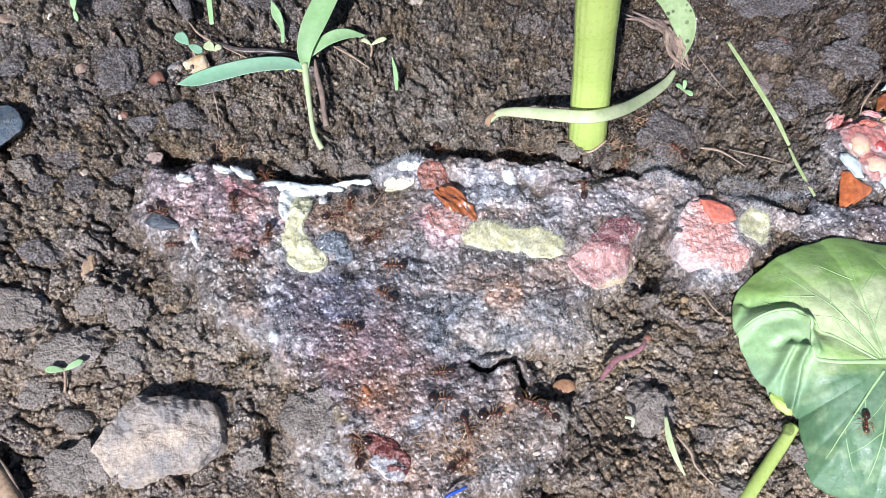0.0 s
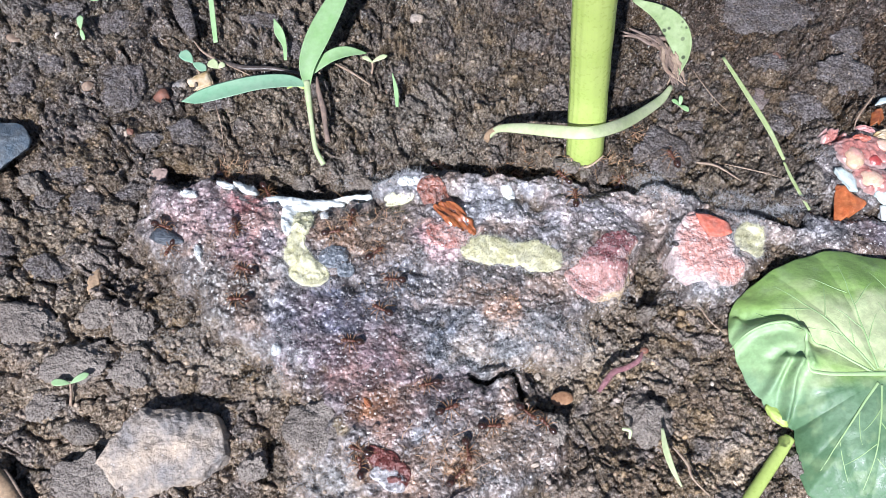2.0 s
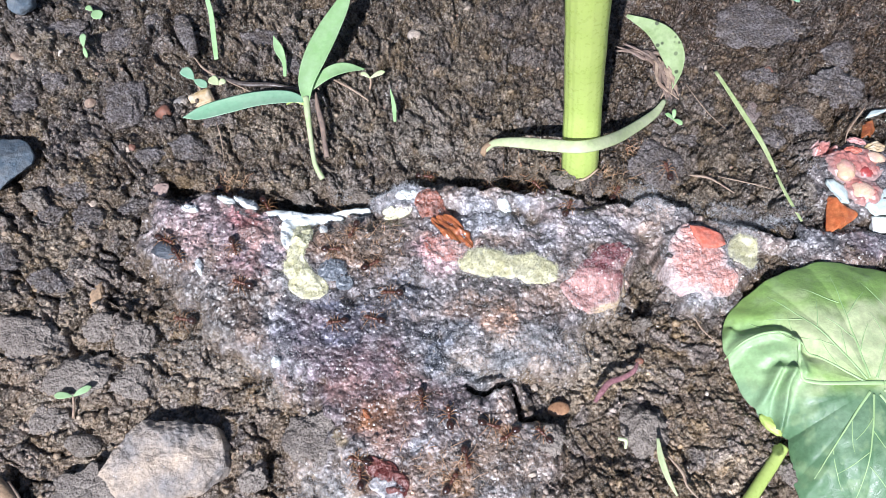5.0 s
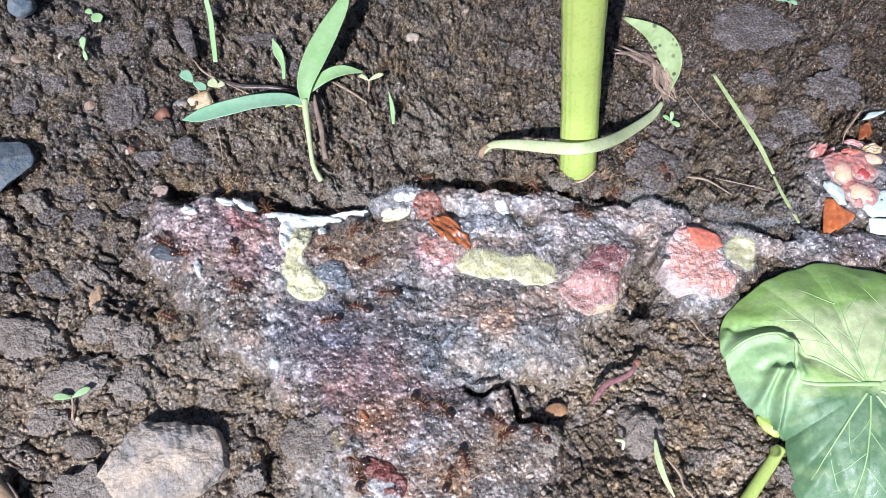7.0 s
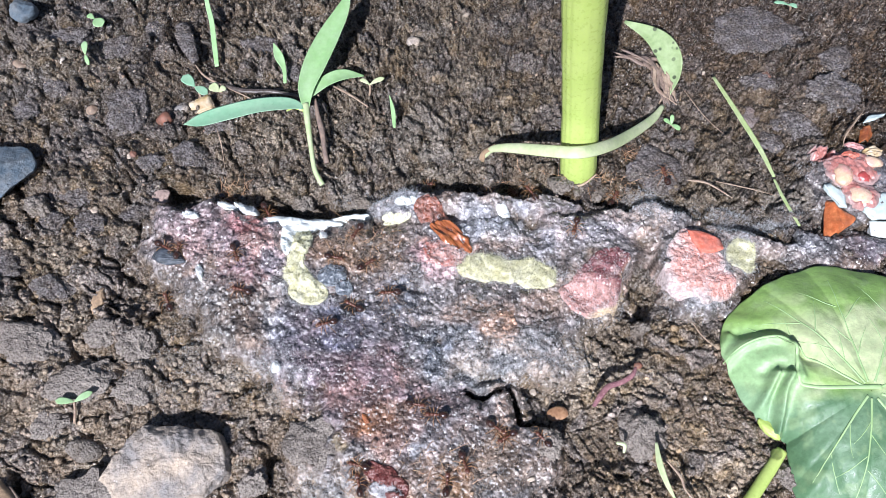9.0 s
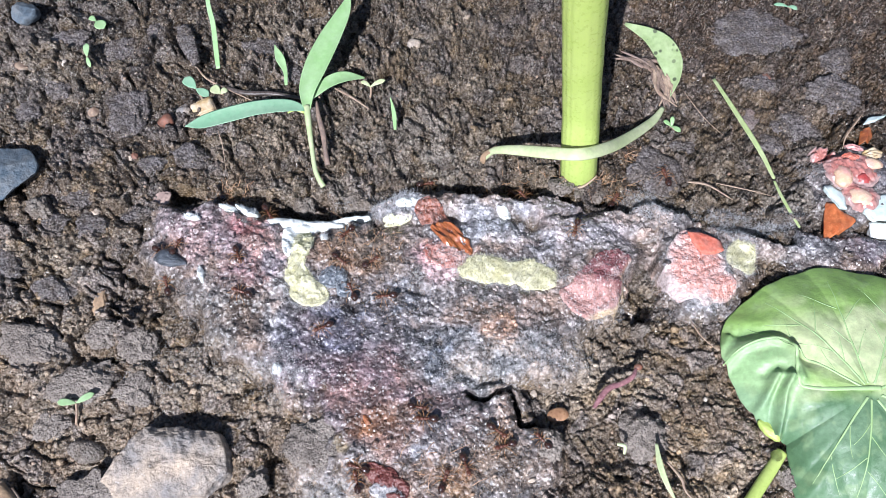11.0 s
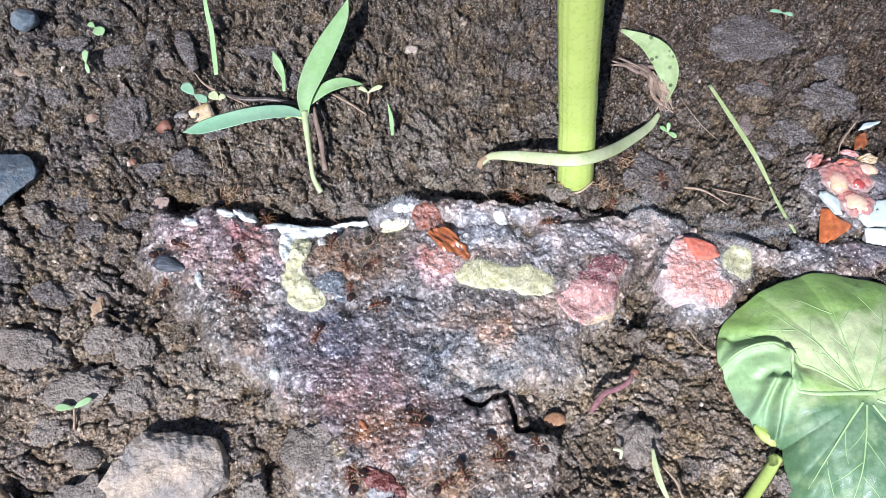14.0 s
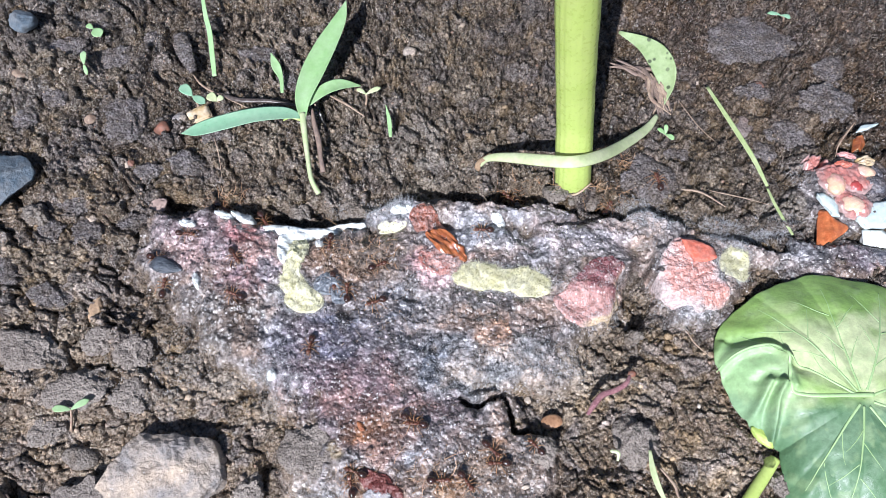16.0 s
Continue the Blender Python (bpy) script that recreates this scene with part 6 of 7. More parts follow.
def small_plants():
    sprout("tiny sprout with two oval green seed leaves", (-79.1, -31.3, -3.1), (-78.4, -27.5, -0.5), (((-82.3, -27.4, -0.1), 0.75), ((-74.6, -25.6, 0.1), 0.75)), LEAF)
    sprout("tiny sprout with two round bluish seed leaves", (-60.9, 52.1, 0.0), (-61.9, 53.6, 2.5), (((-65.2, 56.7, 3.0), 1.4), ((-58.3, 51.1, 2.6), 1.1)), BLUE_LEAF)
    sprout("tiny bright green sprout among dry shreds", (59.6, 39.9, 0.0), (58.6, 40.4, 2.0), (((56.5, 41.4, 3.0), 0.6), ((60.4, 38.5, 2.4), 0.7), ((58.9, 42.7, 3.0), 0.5)), LEAF)
    sprout("small pale sprout beside the seedling", (-17.5, 52.1, 0.0), (-17.0, 53.2, 3.0), (((-13.2, 54.4, 4.0), 0.7), ((-19.4, 54.4, 3.6), 0.6)), FADED)
    sprout("tiny green sprout in cracked soil", (-92.6, 62.7, 0.0), (-92.3, 64.9, 2.0), (((-92.9, 68.8, 2.6), 0.8), ((-91.4, 62.4, 0.8), 0.5)), LEAF)
    sprout("curled yellow-green seed leaf on soil", (-55.4, 53.0, 0.0), (-55.7, 52.7, 1.5), (((-58.2, 54.2, 2.2), 1.3), ((-54.1, 53.8, 1.8), 0.9)), FADED)
    sprout("tiny bluish sprout at the edge of a clod", (97.2, 79.5, 0.0), (95.5, 79.1, 2.0), (((91.7, 79.5, 2.4), 0.6), ((97.7, 77.8, 2.2), 0.7)), BLUE_LEAF)
    sprout("tiny green sprout in cracked soil", (-92.4, 77.0, -0.6), (-92.4, 77.6, 1.4), (((-94.3, 78.6, 1.8), 0.8), ((-89.6, 74.6, 1.8), 1.5)), LEAF)
    blade("narrow green grass blade growing from soil", ((-57.8, 62.0, 0.0), (-58.5, 66.7, 1.5), (-59.6, 73.9, 3.6), (-60.9, 78.6, 5.0), (-62.6, 86.5, 6.6)), (0.55, 0.66, 0.66, 0.6, 0.4), LEAF)
    blade("short green grass blade on soil", ((-39.4, 56.3, 0.0), (-39.8, 60.1, 0.9), (-41.3, 63.7, 1.8), (-42.8, 67.4, 2.7)), (0.4, 0.6, 1.2, 0.1), LEAF)
    blade("thin short green grass blade in soil", ((-10.7, 41.9, 0.0), (-11.0, 46.0, 1.2), (-11.9, 50.1, 2.5)), (0.35, 0.55, 0.1), LEAF)
    blade("long pale cut grass blade lying on soil", ((71.0, 54.2, 3.0), (75.0, 42.8, 3.2), (78.9, 32.7, 2.6), (81.4, 25.1, 1.6)), (0.45, 0.66, 0.66, 0.4), BLADE)
    blade("broken end of the cut grass blade", ((81.4, 24.6, 1.4), (82.3, 19.4, 1.8), (85.0, 11.9, 1.2)), (0.3, 0.42, 0.35), BLADE)
    blade("pale withering grass blade on damp soil", ((44.5, -38.4, 2.6), (44.6, -42.6, 2.8), (45.6, -46.4, 2.4), (47.3, -49.6, 1.2)), (0.3, 0.65, 0.55, 0.2), FADED)
    fibres = (  # label, line, half width
        ("thin whitish root lying on soil", ((60.6, 24.6, 1.5), (64.9, 23.4, 2.0), (70.6, 19.7, 1.2)), 0.35),
        ("fine brown root across the soil", ((-63.3, 62.0, 0.8), (-59.7, 57.4, 1.6), (-53.1, 53.6, 1.4), (-47.3, 50.6, 1.0)), 0.32),
        ("fine pale thread hanging over the soil", ((-53.9, 38.8, 5.0), (-52.8, 35.0, 3.0), (-52.2, 30.4, 0.5)), 0.14),
        ("thin brown twig beside the seedling", ((-26.6, 54.4, 1.0), (-22.2, 51.2, 1.6), (-17.3, 47.6, 1.0)), 0.4),
        ("thin brown root by the grass blade", ((46.6, -41.7, 1.0), (48.9, -45.2, 1.6), (49.7, -47.9, 1.2), (52.8, -51.3, 0.6)), 0.34),
        ("thin pale root under the pulp", ((67.6, 24.7, 0.6), (74.9, 22.3, 1.2), (81.6, 20.6, 0.4)), 0.2),
        ("thin dry stem on the soil", ((107.3, 43.7, 2.0), (101.4, 36.8, 2.4), (100.3, 33.8, 1.0)), 0.25),
        ("fine brown root across the soil", ((63.5, 52.1, 1.0), (67.7, 42.1, 2.0), (73.3, 36.2, 1.0)), 0.16),
        ("fine pale root on the clod", ((56.4, -11.6, 1.0), (57.8, -15.0, 1.6), (61.0, -17.9, 0.8)), 0.2),
        ("fine brown root on damp soil", ((-88.6, -45.1, -1.1), (-85.0, -49.0, -0.6), (-81.6, -53.3, -1.1)), 0.5),
    )
    for label, pts, w in fibres:
        single("root", label, "root", ROOT, lambda bm: sweep(bm, pts, (w * 0.6, w, w * 0.7, w * 0.4), (w * 0.5, w * 0.4), 22, 7), group="roots and threads")
    single("twig", "short weathered brown piece of twig on soil", "twig", WOOD,
           lambda bm: lump(bm, on((-78.7, -2.8), 0.4), (1.7, 3.6, 0.9), 0.25, 0.6, 31, cuts=8, subdiv=4, turn=-12))
    single("twig", "dark brown twig end lying on soil", "twig", WOOD,
           lambda bm: sweep(bm, ((-91.6, -45.2, -1.0), (-87.2, -49.4, -0.8), (-82.8, -54.6, -0.8)), (1.7, 1.9, 1.7), (1.2, 1.2), 24, 12))

    def chip(bm):
        made = bmesh.ops.create_cube(bm, size=1.0)["verts"]
        spin = Matrix.Translation(on((-60.2, 49.4), 1.9)) @ pose(0, 0, 0, 8, -6, 24) @ Matrix.Diagonal((5.8, 4.2, 1.8, 1))
        bmesh.ops.transform(bm, matrix=spin, verts=made)
        bmesh.ops.bevel(bm, geom=list(bm.edges), offset=0.3, segments=2, affect="EDGES")
        bmesh.ops.subdivide_edges(bm, edges=bm.edges, cuts=4, use_grid_fill=True)
        for v in bm.verts:
            v.co += Vector((noise.noise(v.co), noise.noise(v.co + Vector((5, 0, 0))), noise.noise(v.co * 2))) * 0.22
    single("wood_chip", "pale tan chip of wood on soil", "wood chip", TAN, chip)
    # the seedling leaf's shadow is put into this root's dark colour
    single("twig", "damp root along the soil, darkened by painted shade", "root", WET_SHADED_ROOT, lambda bm: sweep(bm, ((-55.6, 55.3, 1.0), (-49.6, 52.8, 1.6), (-42.4, 52.6, 1.4), (-34.4, 51.2, 0.8)), (0.5, 0.7, 0.6, 0.4), (0.5, 0.5), 24, 8))
    single("twig", "dark splinter of wood standing in soil", "twig", GREY_CLOD, lambda bm: sweep(bm, ((-68.7, 75.9, 0.6), (-66.9, 70.5, 1.2), (-63.7, 63.6, 0.2)), (1.6, 2.4, 1.2), (0.9, 0.8), 18, 10, wave=0.4))
    single("bark_chip", "pale pinkish chip at the end of the pulp", "bark chip", PINK_CHIP,
           lambda bm: lump(bm, on((-68.4, 23.8), 0.9), (2.0, 3.0, 0.8), 0.3, 0.7, 22, cuts=8, subdiv=4, turn=-25, top=0.5))
    single("bark_chip", "grey-brown upright flake at the edge of pulp", "bark chip", CLOD,
           lambda bm: lump(bm, on((29.0, 23.1), 1.6), (2.6, 2.8, 1.0), 0.25, 0.7, 23, cuts=5, subdiv=3, turn=20))
    single("plastic_scrap", "tiny scrap of blue plastic in the pulp", "plastic scrap", BLUE,
           lambda bm: sweep(bm, ((0.1, -54.2, 4.0), (1.6, -53.2, 4.4), (4.5, -51.9, 4.2)), (0.25, 0.35, 0.2), 0.15, 10, 6))


def earthworm():
    ob = thing("earthworm", "small pinkish glossy earthworm on damp soil", "earthworm", at=(38.4, -26.6, 1.0))
    pts = ((32.6, -30.4, 1.2), (34.3, -28.2, 1.6), (36.1, -26.3, 1.7), (39.0, -25.3, 1.6), (41.4, -23.9, 1.8), (42.5, -22.1, 1.4))
    line = curve(pts, 60)
    bm = bmesh.new()
    sweep(bm, pts, (0.4, 0.66, 0.66, 0.6, 0.56, 0.35), (0.4, 0.6, 0.6, 0.56, 0.52, 0.3), 90, 12)
    mid = [Vector(p) for p in line]
    for k, v in enumerate(bm.verts):
        ring = k // 12
        c = mid[min(int(ring / 89 * 59), 59)]
        v.co = c + (v.co - c) * (1 + (0.05 if ring % 3 == 0 else -0.02))
    part("body", bm, WORM, ob)
    bm = bmesh.new()
    lump(bm, (43.1, -21.5, 1.2), (1.0, 0.8, 0.7), 0.1, 0.8, 5, subdiv=2)
    part("head", bm, RUSTY, ob, "orange-brown end")


# ---- the broad leaf ----
LEAF_MID = Vector((87.7, -29.9, 9.0))
LEAF_RIM = (  # bearing in degrees round the middle, reach in mm
    (0, 34), (30, 33), (55, 31.5), (74, 30.4), (93, 30.8), (114, 29.9), (127, 30.0), (138, 30.4), (149, 29.5), (158, 28.4), (164, 26.2), (171, 24.4),
    (183, 22.4), (195, 19.6), (209, 17.8), (220, 20.9), (228, 23.9), (234, 26.0), (241, 26.6), (256, 25.4), (275, 26), (300, 30), (330, 33),
)
VEINS = ((146, 0.92, 0.30), (120, 0.9, 0.26), (98, 0.85, 0.24), (227, 0.86, 0.30), (259, 0.85, 0.26), (60, 0.9, 0.3), (20, 0.9, 0.3), (300, 0.9, 0.3), (340, 0.9, 0.3))
# the midrib, which curls over on itself in the crumpled tip
MIDRIB = ((89.9, -29.1), (81.2, -29.1), (76.0, -28.5), (74.1, -27.1), (74.4, -23.1), (74.4, -19.7), (72.7, -17.6), (68.7, -17.3), (64.5, -18.8), (61.4, -21.5))
# ridges and furrows of the crumple: line, height, half width
CREASES = (
    (((61.3, -22.0), (64.5, -18.8), (68.7, -17.3), (72.9, -17.6), (74.6, -19.9)), 1.7, 1.3), (((74.6, -19.9), (74.5, -23.8), (74.7, -26.6)), 1.2, 0.8),
    (((66.2, -14.6), (69.3, -14.9), (72.9, -16.1), (75.6, -19.2), (77.0, -22.6)), -1.1, 1.5), (((63.7, -14.8), (61.3, -18.6), (60.2, -23.0)), 0.9, 0.8),
    (((68.7, -24.6), (71.2, -23.1), (73.7, -24.4)), -0.9, 1.2), (((70.4, -25.3), (68.3, -29.2), (66.8, -32.1)), 1.7, 0.9), (((72.9, -25.8), (71.1, -29.2), (70.5, -34.5), (70.0, -39.1)), 1.9, 0.8),
    (((71.2, -26.2), (69.5, -30.4), (69.2, -36.2)), -1.0, 0.8), (((73.4, -29.2), (72.0, -33.9), (70.8, -40.8)), -0.8, 1.1), (((66.7, -32.7), (67.9, -37.3)), -0.9, 0.7),
    (((69.8, -41.9), (69.5, -47.4), (69.5, -52.7)), 0.8, 1.2), (((76.3, -35.1), (74.0, -40.8), (74.8, -47.4)), 0.5, 1.6), (((79.4, -42.0), (80.3, -47.5)), -0.5, 1.5),
    (((79.8, -7.8), (80.0, -18.2)), 0.4, 2.5), (((86.6, -10.5), (87.2, -23.3)), -0.35, 2.0),
)


def leaf_reach(deg):
    a, r = zip(*LEAF_RIM)
    return np.interp(deg % 360, list(a) + [360], list(r) + [r[0]]) + 0.12 * np.sin(np.radians(deg * 13)) + 0.08 * np.sin(np.radians(deg * 31))


def leaf_point(deg, s):
    """A place on the leaf: bearing and share of the reach. Arrays."""
    r = leaf_reach(deg) * s
    x, y = LEAF_MID.x + r * np.cos(np.radians(deg)), LEAF_MID.y + r * np.sin(np.radians(deg))
    z = LEAF_MID.z - (7.0 + 2.4 * ramp(deg % 360, 112, 135) * (1 - ramp(deg % 360, 240, 275))) * s ** 2.8 + 0.45 * layers(x, y, 9, 400, 2) + 0.10 * grain(x, y, 2.2, 404)
    near = from_line(x, y, MIDRIB)
    for v, _, _ in VEINS:
        a = (deg - v + 180) % 360 - 180
        near = np.minimum(near, np.abs(r * np.sin(np.radians(np.clip(a, -89, 89)))) + np.where(np.abs(a) > 89, 99, 0))
    z = z + 0.55 * (1 - np.exp(-near / 1.6)) * ramp(r, 1, 5)
    for pts, h, w in CREASES:
        z = z + h * np.exp(-(from_line(x, y, pts) / w) ** 2)
    return x, y, z


def leaf_top(x, y):
    """Height of the leaf at one place."""
    deg = np.degrees(np.arctan2(y - LEAF_MID.y, x - LEAF_MID.x)) % 360
    reach = math.hypot(x - LEAF_MID.x, y - LEAF_MID.y) / float(leaf_reach(deg))
    return float(leaf_point(np.array([deg]), np.array([min(reach, 1.0)]))[2][0])


def broad_leaf():
    ob = thing("broad_leaf", "broad glossy green leaf with pale veins, crumpled towards its stalk", "leaf", at=LEAF_MID)
    nd, ns = 560, 110
    deg, s = np.meshgrid(np.linspace(0, 360, nd, endpoint=False), np.linspace(0.004, 1, ns))
    x, y, z = leaf_point(deg, s)
    top = np.stack([x, y, z], -1).reshape(-1, 3)
    low = np.stack([x, y, z - 0.28 * (1 - 0.7 * s)], -1).reshape(-1, 3)
    i = np.arange(nd * ns).reshape(ns, nd)
    j = np.roll(i, -1, 1)
    f = np.stack([i[:-1], j[:-1], j[1:], i[1:]], -1).reshape(-1, 4)
    rim = np.stack([i[-1], j[-1], j[-1] + nd * ns, i[-1] + nd * ns], -1)
    # yellow-green above the midrib, darker and bluer below it, paler here and there
    crumple = (1 - ramp(oval(x, y, (67.5, -24.5), 8.5, 11.0, 15), 0.7, 1.15))[..., None]
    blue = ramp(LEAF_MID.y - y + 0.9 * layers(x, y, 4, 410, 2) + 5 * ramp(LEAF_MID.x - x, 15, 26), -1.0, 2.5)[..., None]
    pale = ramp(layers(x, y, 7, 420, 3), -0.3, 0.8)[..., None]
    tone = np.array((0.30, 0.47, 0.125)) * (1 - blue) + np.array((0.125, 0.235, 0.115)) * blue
    # the sun's sheen on the upper half is painted in as a pale oval
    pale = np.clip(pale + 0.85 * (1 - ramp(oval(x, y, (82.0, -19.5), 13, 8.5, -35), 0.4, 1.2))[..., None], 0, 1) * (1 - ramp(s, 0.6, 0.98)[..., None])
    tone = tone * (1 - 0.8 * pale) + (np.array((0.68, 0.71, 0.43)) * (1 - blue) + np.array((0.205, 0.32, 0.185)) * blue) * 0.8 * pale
    tone = tone * (1 - 0.7 * crumple) + np.array((0.36, 0.53, 0.29)) * 0.7 * crumple
    worn = (ramp(layers(x, y, 2.2, 430, 3), 0.2, 1.0) * 0.35)[..., None]
    tone = tone * (1 - worn) + np.array((0.40, 0.52, 0.26)) * worn
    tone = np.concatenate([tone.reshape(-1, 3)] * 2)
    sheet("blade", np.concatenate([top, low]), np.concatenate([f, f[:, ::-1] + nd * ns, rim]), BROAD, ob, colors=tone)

    def rib(pts, w):
        bm = bmesh.new()
        sweep(bm, [(a, b, leaf_top(a, b) + 0.02) for a, b in pts], w, tuple(q * 0.55 for q in w), 6 * len(pts), 8)
        part("vein", bm, VEIN, ob)

    rib([tuple(p) for p in curve(MIDRIB, 26)], (0.5, 0.46, 0.4, 0.34, 0.26, 0.1))
    for k, (v, far, w) in enumerate(VEINS):
        n = 12
        bow = 5 if k % 2 else -5
        line = [(v + bow * q / (n - 1), 0.06 + (far - 0.06) * q / (n - 1)) for q in range(n)]
        rib([(float(leaf_point(np.array([a]), np.array([s1]))[0][0]), float(leaf_point(np.array([a]), np.array([s1]))[1][0])) for a, s1 in line], (w, w * 0.8, w * 0.5, 0.07))
        for side in (-1, 1):
            for q in range(2):
                s0 = 0.3 + 0.27 * q + 0.05 * side
                line = [(v + bow * s0 + side * (1 + 15 * t ** 0.8), s0 + 0.2 * t) for t in (0, 0.25, 0.5, 0.75, 1)]
                if 155 < line[-1][0] % 360 < 215:
                    continue
                rib([(float(leaf_point(np.array([a]), np.array([s1]))[0][0]), float(leaf_point(np.array([a]), np.array([s1]))[1][0])) for a, s1 in line], (0.11, 0.09, 0.04))
    stem = thing("petiole", "bright yellow-green leaf stalk lying on soil", "leaf stalk", at=(64.7, -48.6, -1.5))
    bm = bmesh.new()
    sweep(bm, ((71.0, -39.9, 0.2), (68.3, -43.2, -0.2), (62.6, -49.9, -0.4), (55.5, -58.3, -0.6)), (1.15, 1.3, 1.35, 1.5), (1.0, 1.15, 1.2, 1.3), 26, 14)
    part("stalk", bm, STALK, stem)
    single("dewdrop", "clear dewdrop at the end of the stalk", "dewdrop", GLASS, lambda bm: lump(bm, (69.4, -40.8, 0.9), (1.2, 1.2, 1.0), 0.02, 1.0, 3, subdiv=3))
    single("bud", "small yellow-green bud under the broad leaf", "bud", STALK, lambda bm: lump(bm, (69.2, -35.4, 0.2), (3.0, 1.3, 1.0), 0.2, 0.7, 8, subdiv=4, turn=-48))
    single("bud", "tiny curled yellow shoot on damp soil", "bud", FADED, lambda bm: sweep(bm, ((36.6, -38.2, 1.6), (38.1, -38.7, 2.0), (37.9, -40.2, 1.4)), (0.3, 0.45, 0.25), 0.3, 10, 8))


stalk()
withered_leaf()
seedling()
small_plants()
earthworm()
broad_leaf()
single("husk", "slate-grey ribbed husk of a seed on the pulp", "seed husk", HUSK,
       lambda bm: sweep(bm, (on((-65.7, 5.7), 0.3), on((-63.5, 5.5), 1.0), on((-60.9, 4.6), 1.0), on((-57.6, 3.8), 0.2)), (0.5, 1.9, 1.7, 0.3), (0.4, 1.0, 0.9, 0.3), 26, 14))


# ---- the ants ----
def ant():
    """An ant of about seven millimetres with its head along x, standing on z = 0."""
    ob = thing("ant", "shiny red-brown ant with a dark round abdomen", "ant", group="ants on the rotting fruit")

    def ball(name, c, r, material, seed, label="", parent=ob):
        bm = bmesh.new()
        lump(bm, c, r, 0.04, 0.8, seed, subdiv=3)
        return part(name, bm, material, parent, label)

    def limb(name, pts, w, label=""):
        root = Vector(pts[0])
        bm = bmesh.new()
        sweep(bm, [tuple(Vector(p) - root) for p in pts], w, w, 4 * len(pts), 6)
        leg = part(name, bm, ANT_LEG, None, label)
        leg.parent = ob
        leg.location = root * MM
        return leg

    ball("gaster", (-1.98, 0, 1.32), (1.18, 0.9, 0.86), ANT_DARK, 3, "glossy blackish abdomen")
    ball("petiole", (-0.72, 0, 1.15), (0.28, 0.22, 0.34), ANT_BODY, 4)
    bm = bmesh.new()
    lump(bm, (0.0, 0, 1.25), (0.72, 0.36, 0.40), 0.08, 0.7, 5, subdiv=3)
    lump(bm, (0.72, 0, 1.38), (0.52, 0.42, 0.44), 0.08, 0.7, 6, subdiv=3)
    part("thorax", bm, ANT_BODY, ob)
    head = ball("head", (1.68, 0, 1.32), (0.68, 0.60, 0.46), ANT_BODY, 7)
    for side in (-1, 1):
        bm = bmesh.new()
        sweep(bm, ((2.2, 0.22 * side, 1.2), (2.52, 0.26 * side, 1.1), (2.72, 0.05 * side, 1.05)), (0.12, 0.11, 0.04), 0.1, 8, 6)
        part("mandible", bm, ANT_LEG, head)
        ball("eye", (1.75, 0.5 * side, 1.48), (0.13, 0.1, 0.13), ANT_DARK, 8, parent=head)
        limb("antenna", ((2.0, 0.3 * side, 1.5), (2.35, 0.95 * side, 1.95), (2.9, 1.15 * side, 1.5), (3.5, 0.95 * side, 1.0)), (0.06, 0.055, 0.06, 0.07))
        limb("leg", ((0.75, 0.3 * side, 1.1), (1.25, 1.25 * side, 1.85), (1.75, 2.0 * side, 0.75), (2.1, 2.4 * side, 0.05)), (0.09, 0.09, 0.055, 0.03))
        limb("leg", ((0.3, 0.3 * side, 1.05), (0.35, 1.35 * side, 1.9), (0.25, 2.3 * side, 0.8), (0.1, 2.8 * side, 0.05)), (0.09, 0.09, 0.055, 0.03))
        limb("leg", ((-0.15, 0.3 * side, 1.05), (-0.75, 1.3 * side, 2.0), (-1.5, 2.1 * side, 0.9), (-2.1, 2.7 * side, 0.05)), (0.09, 0.09, 0.055, 0.03))
    return ob


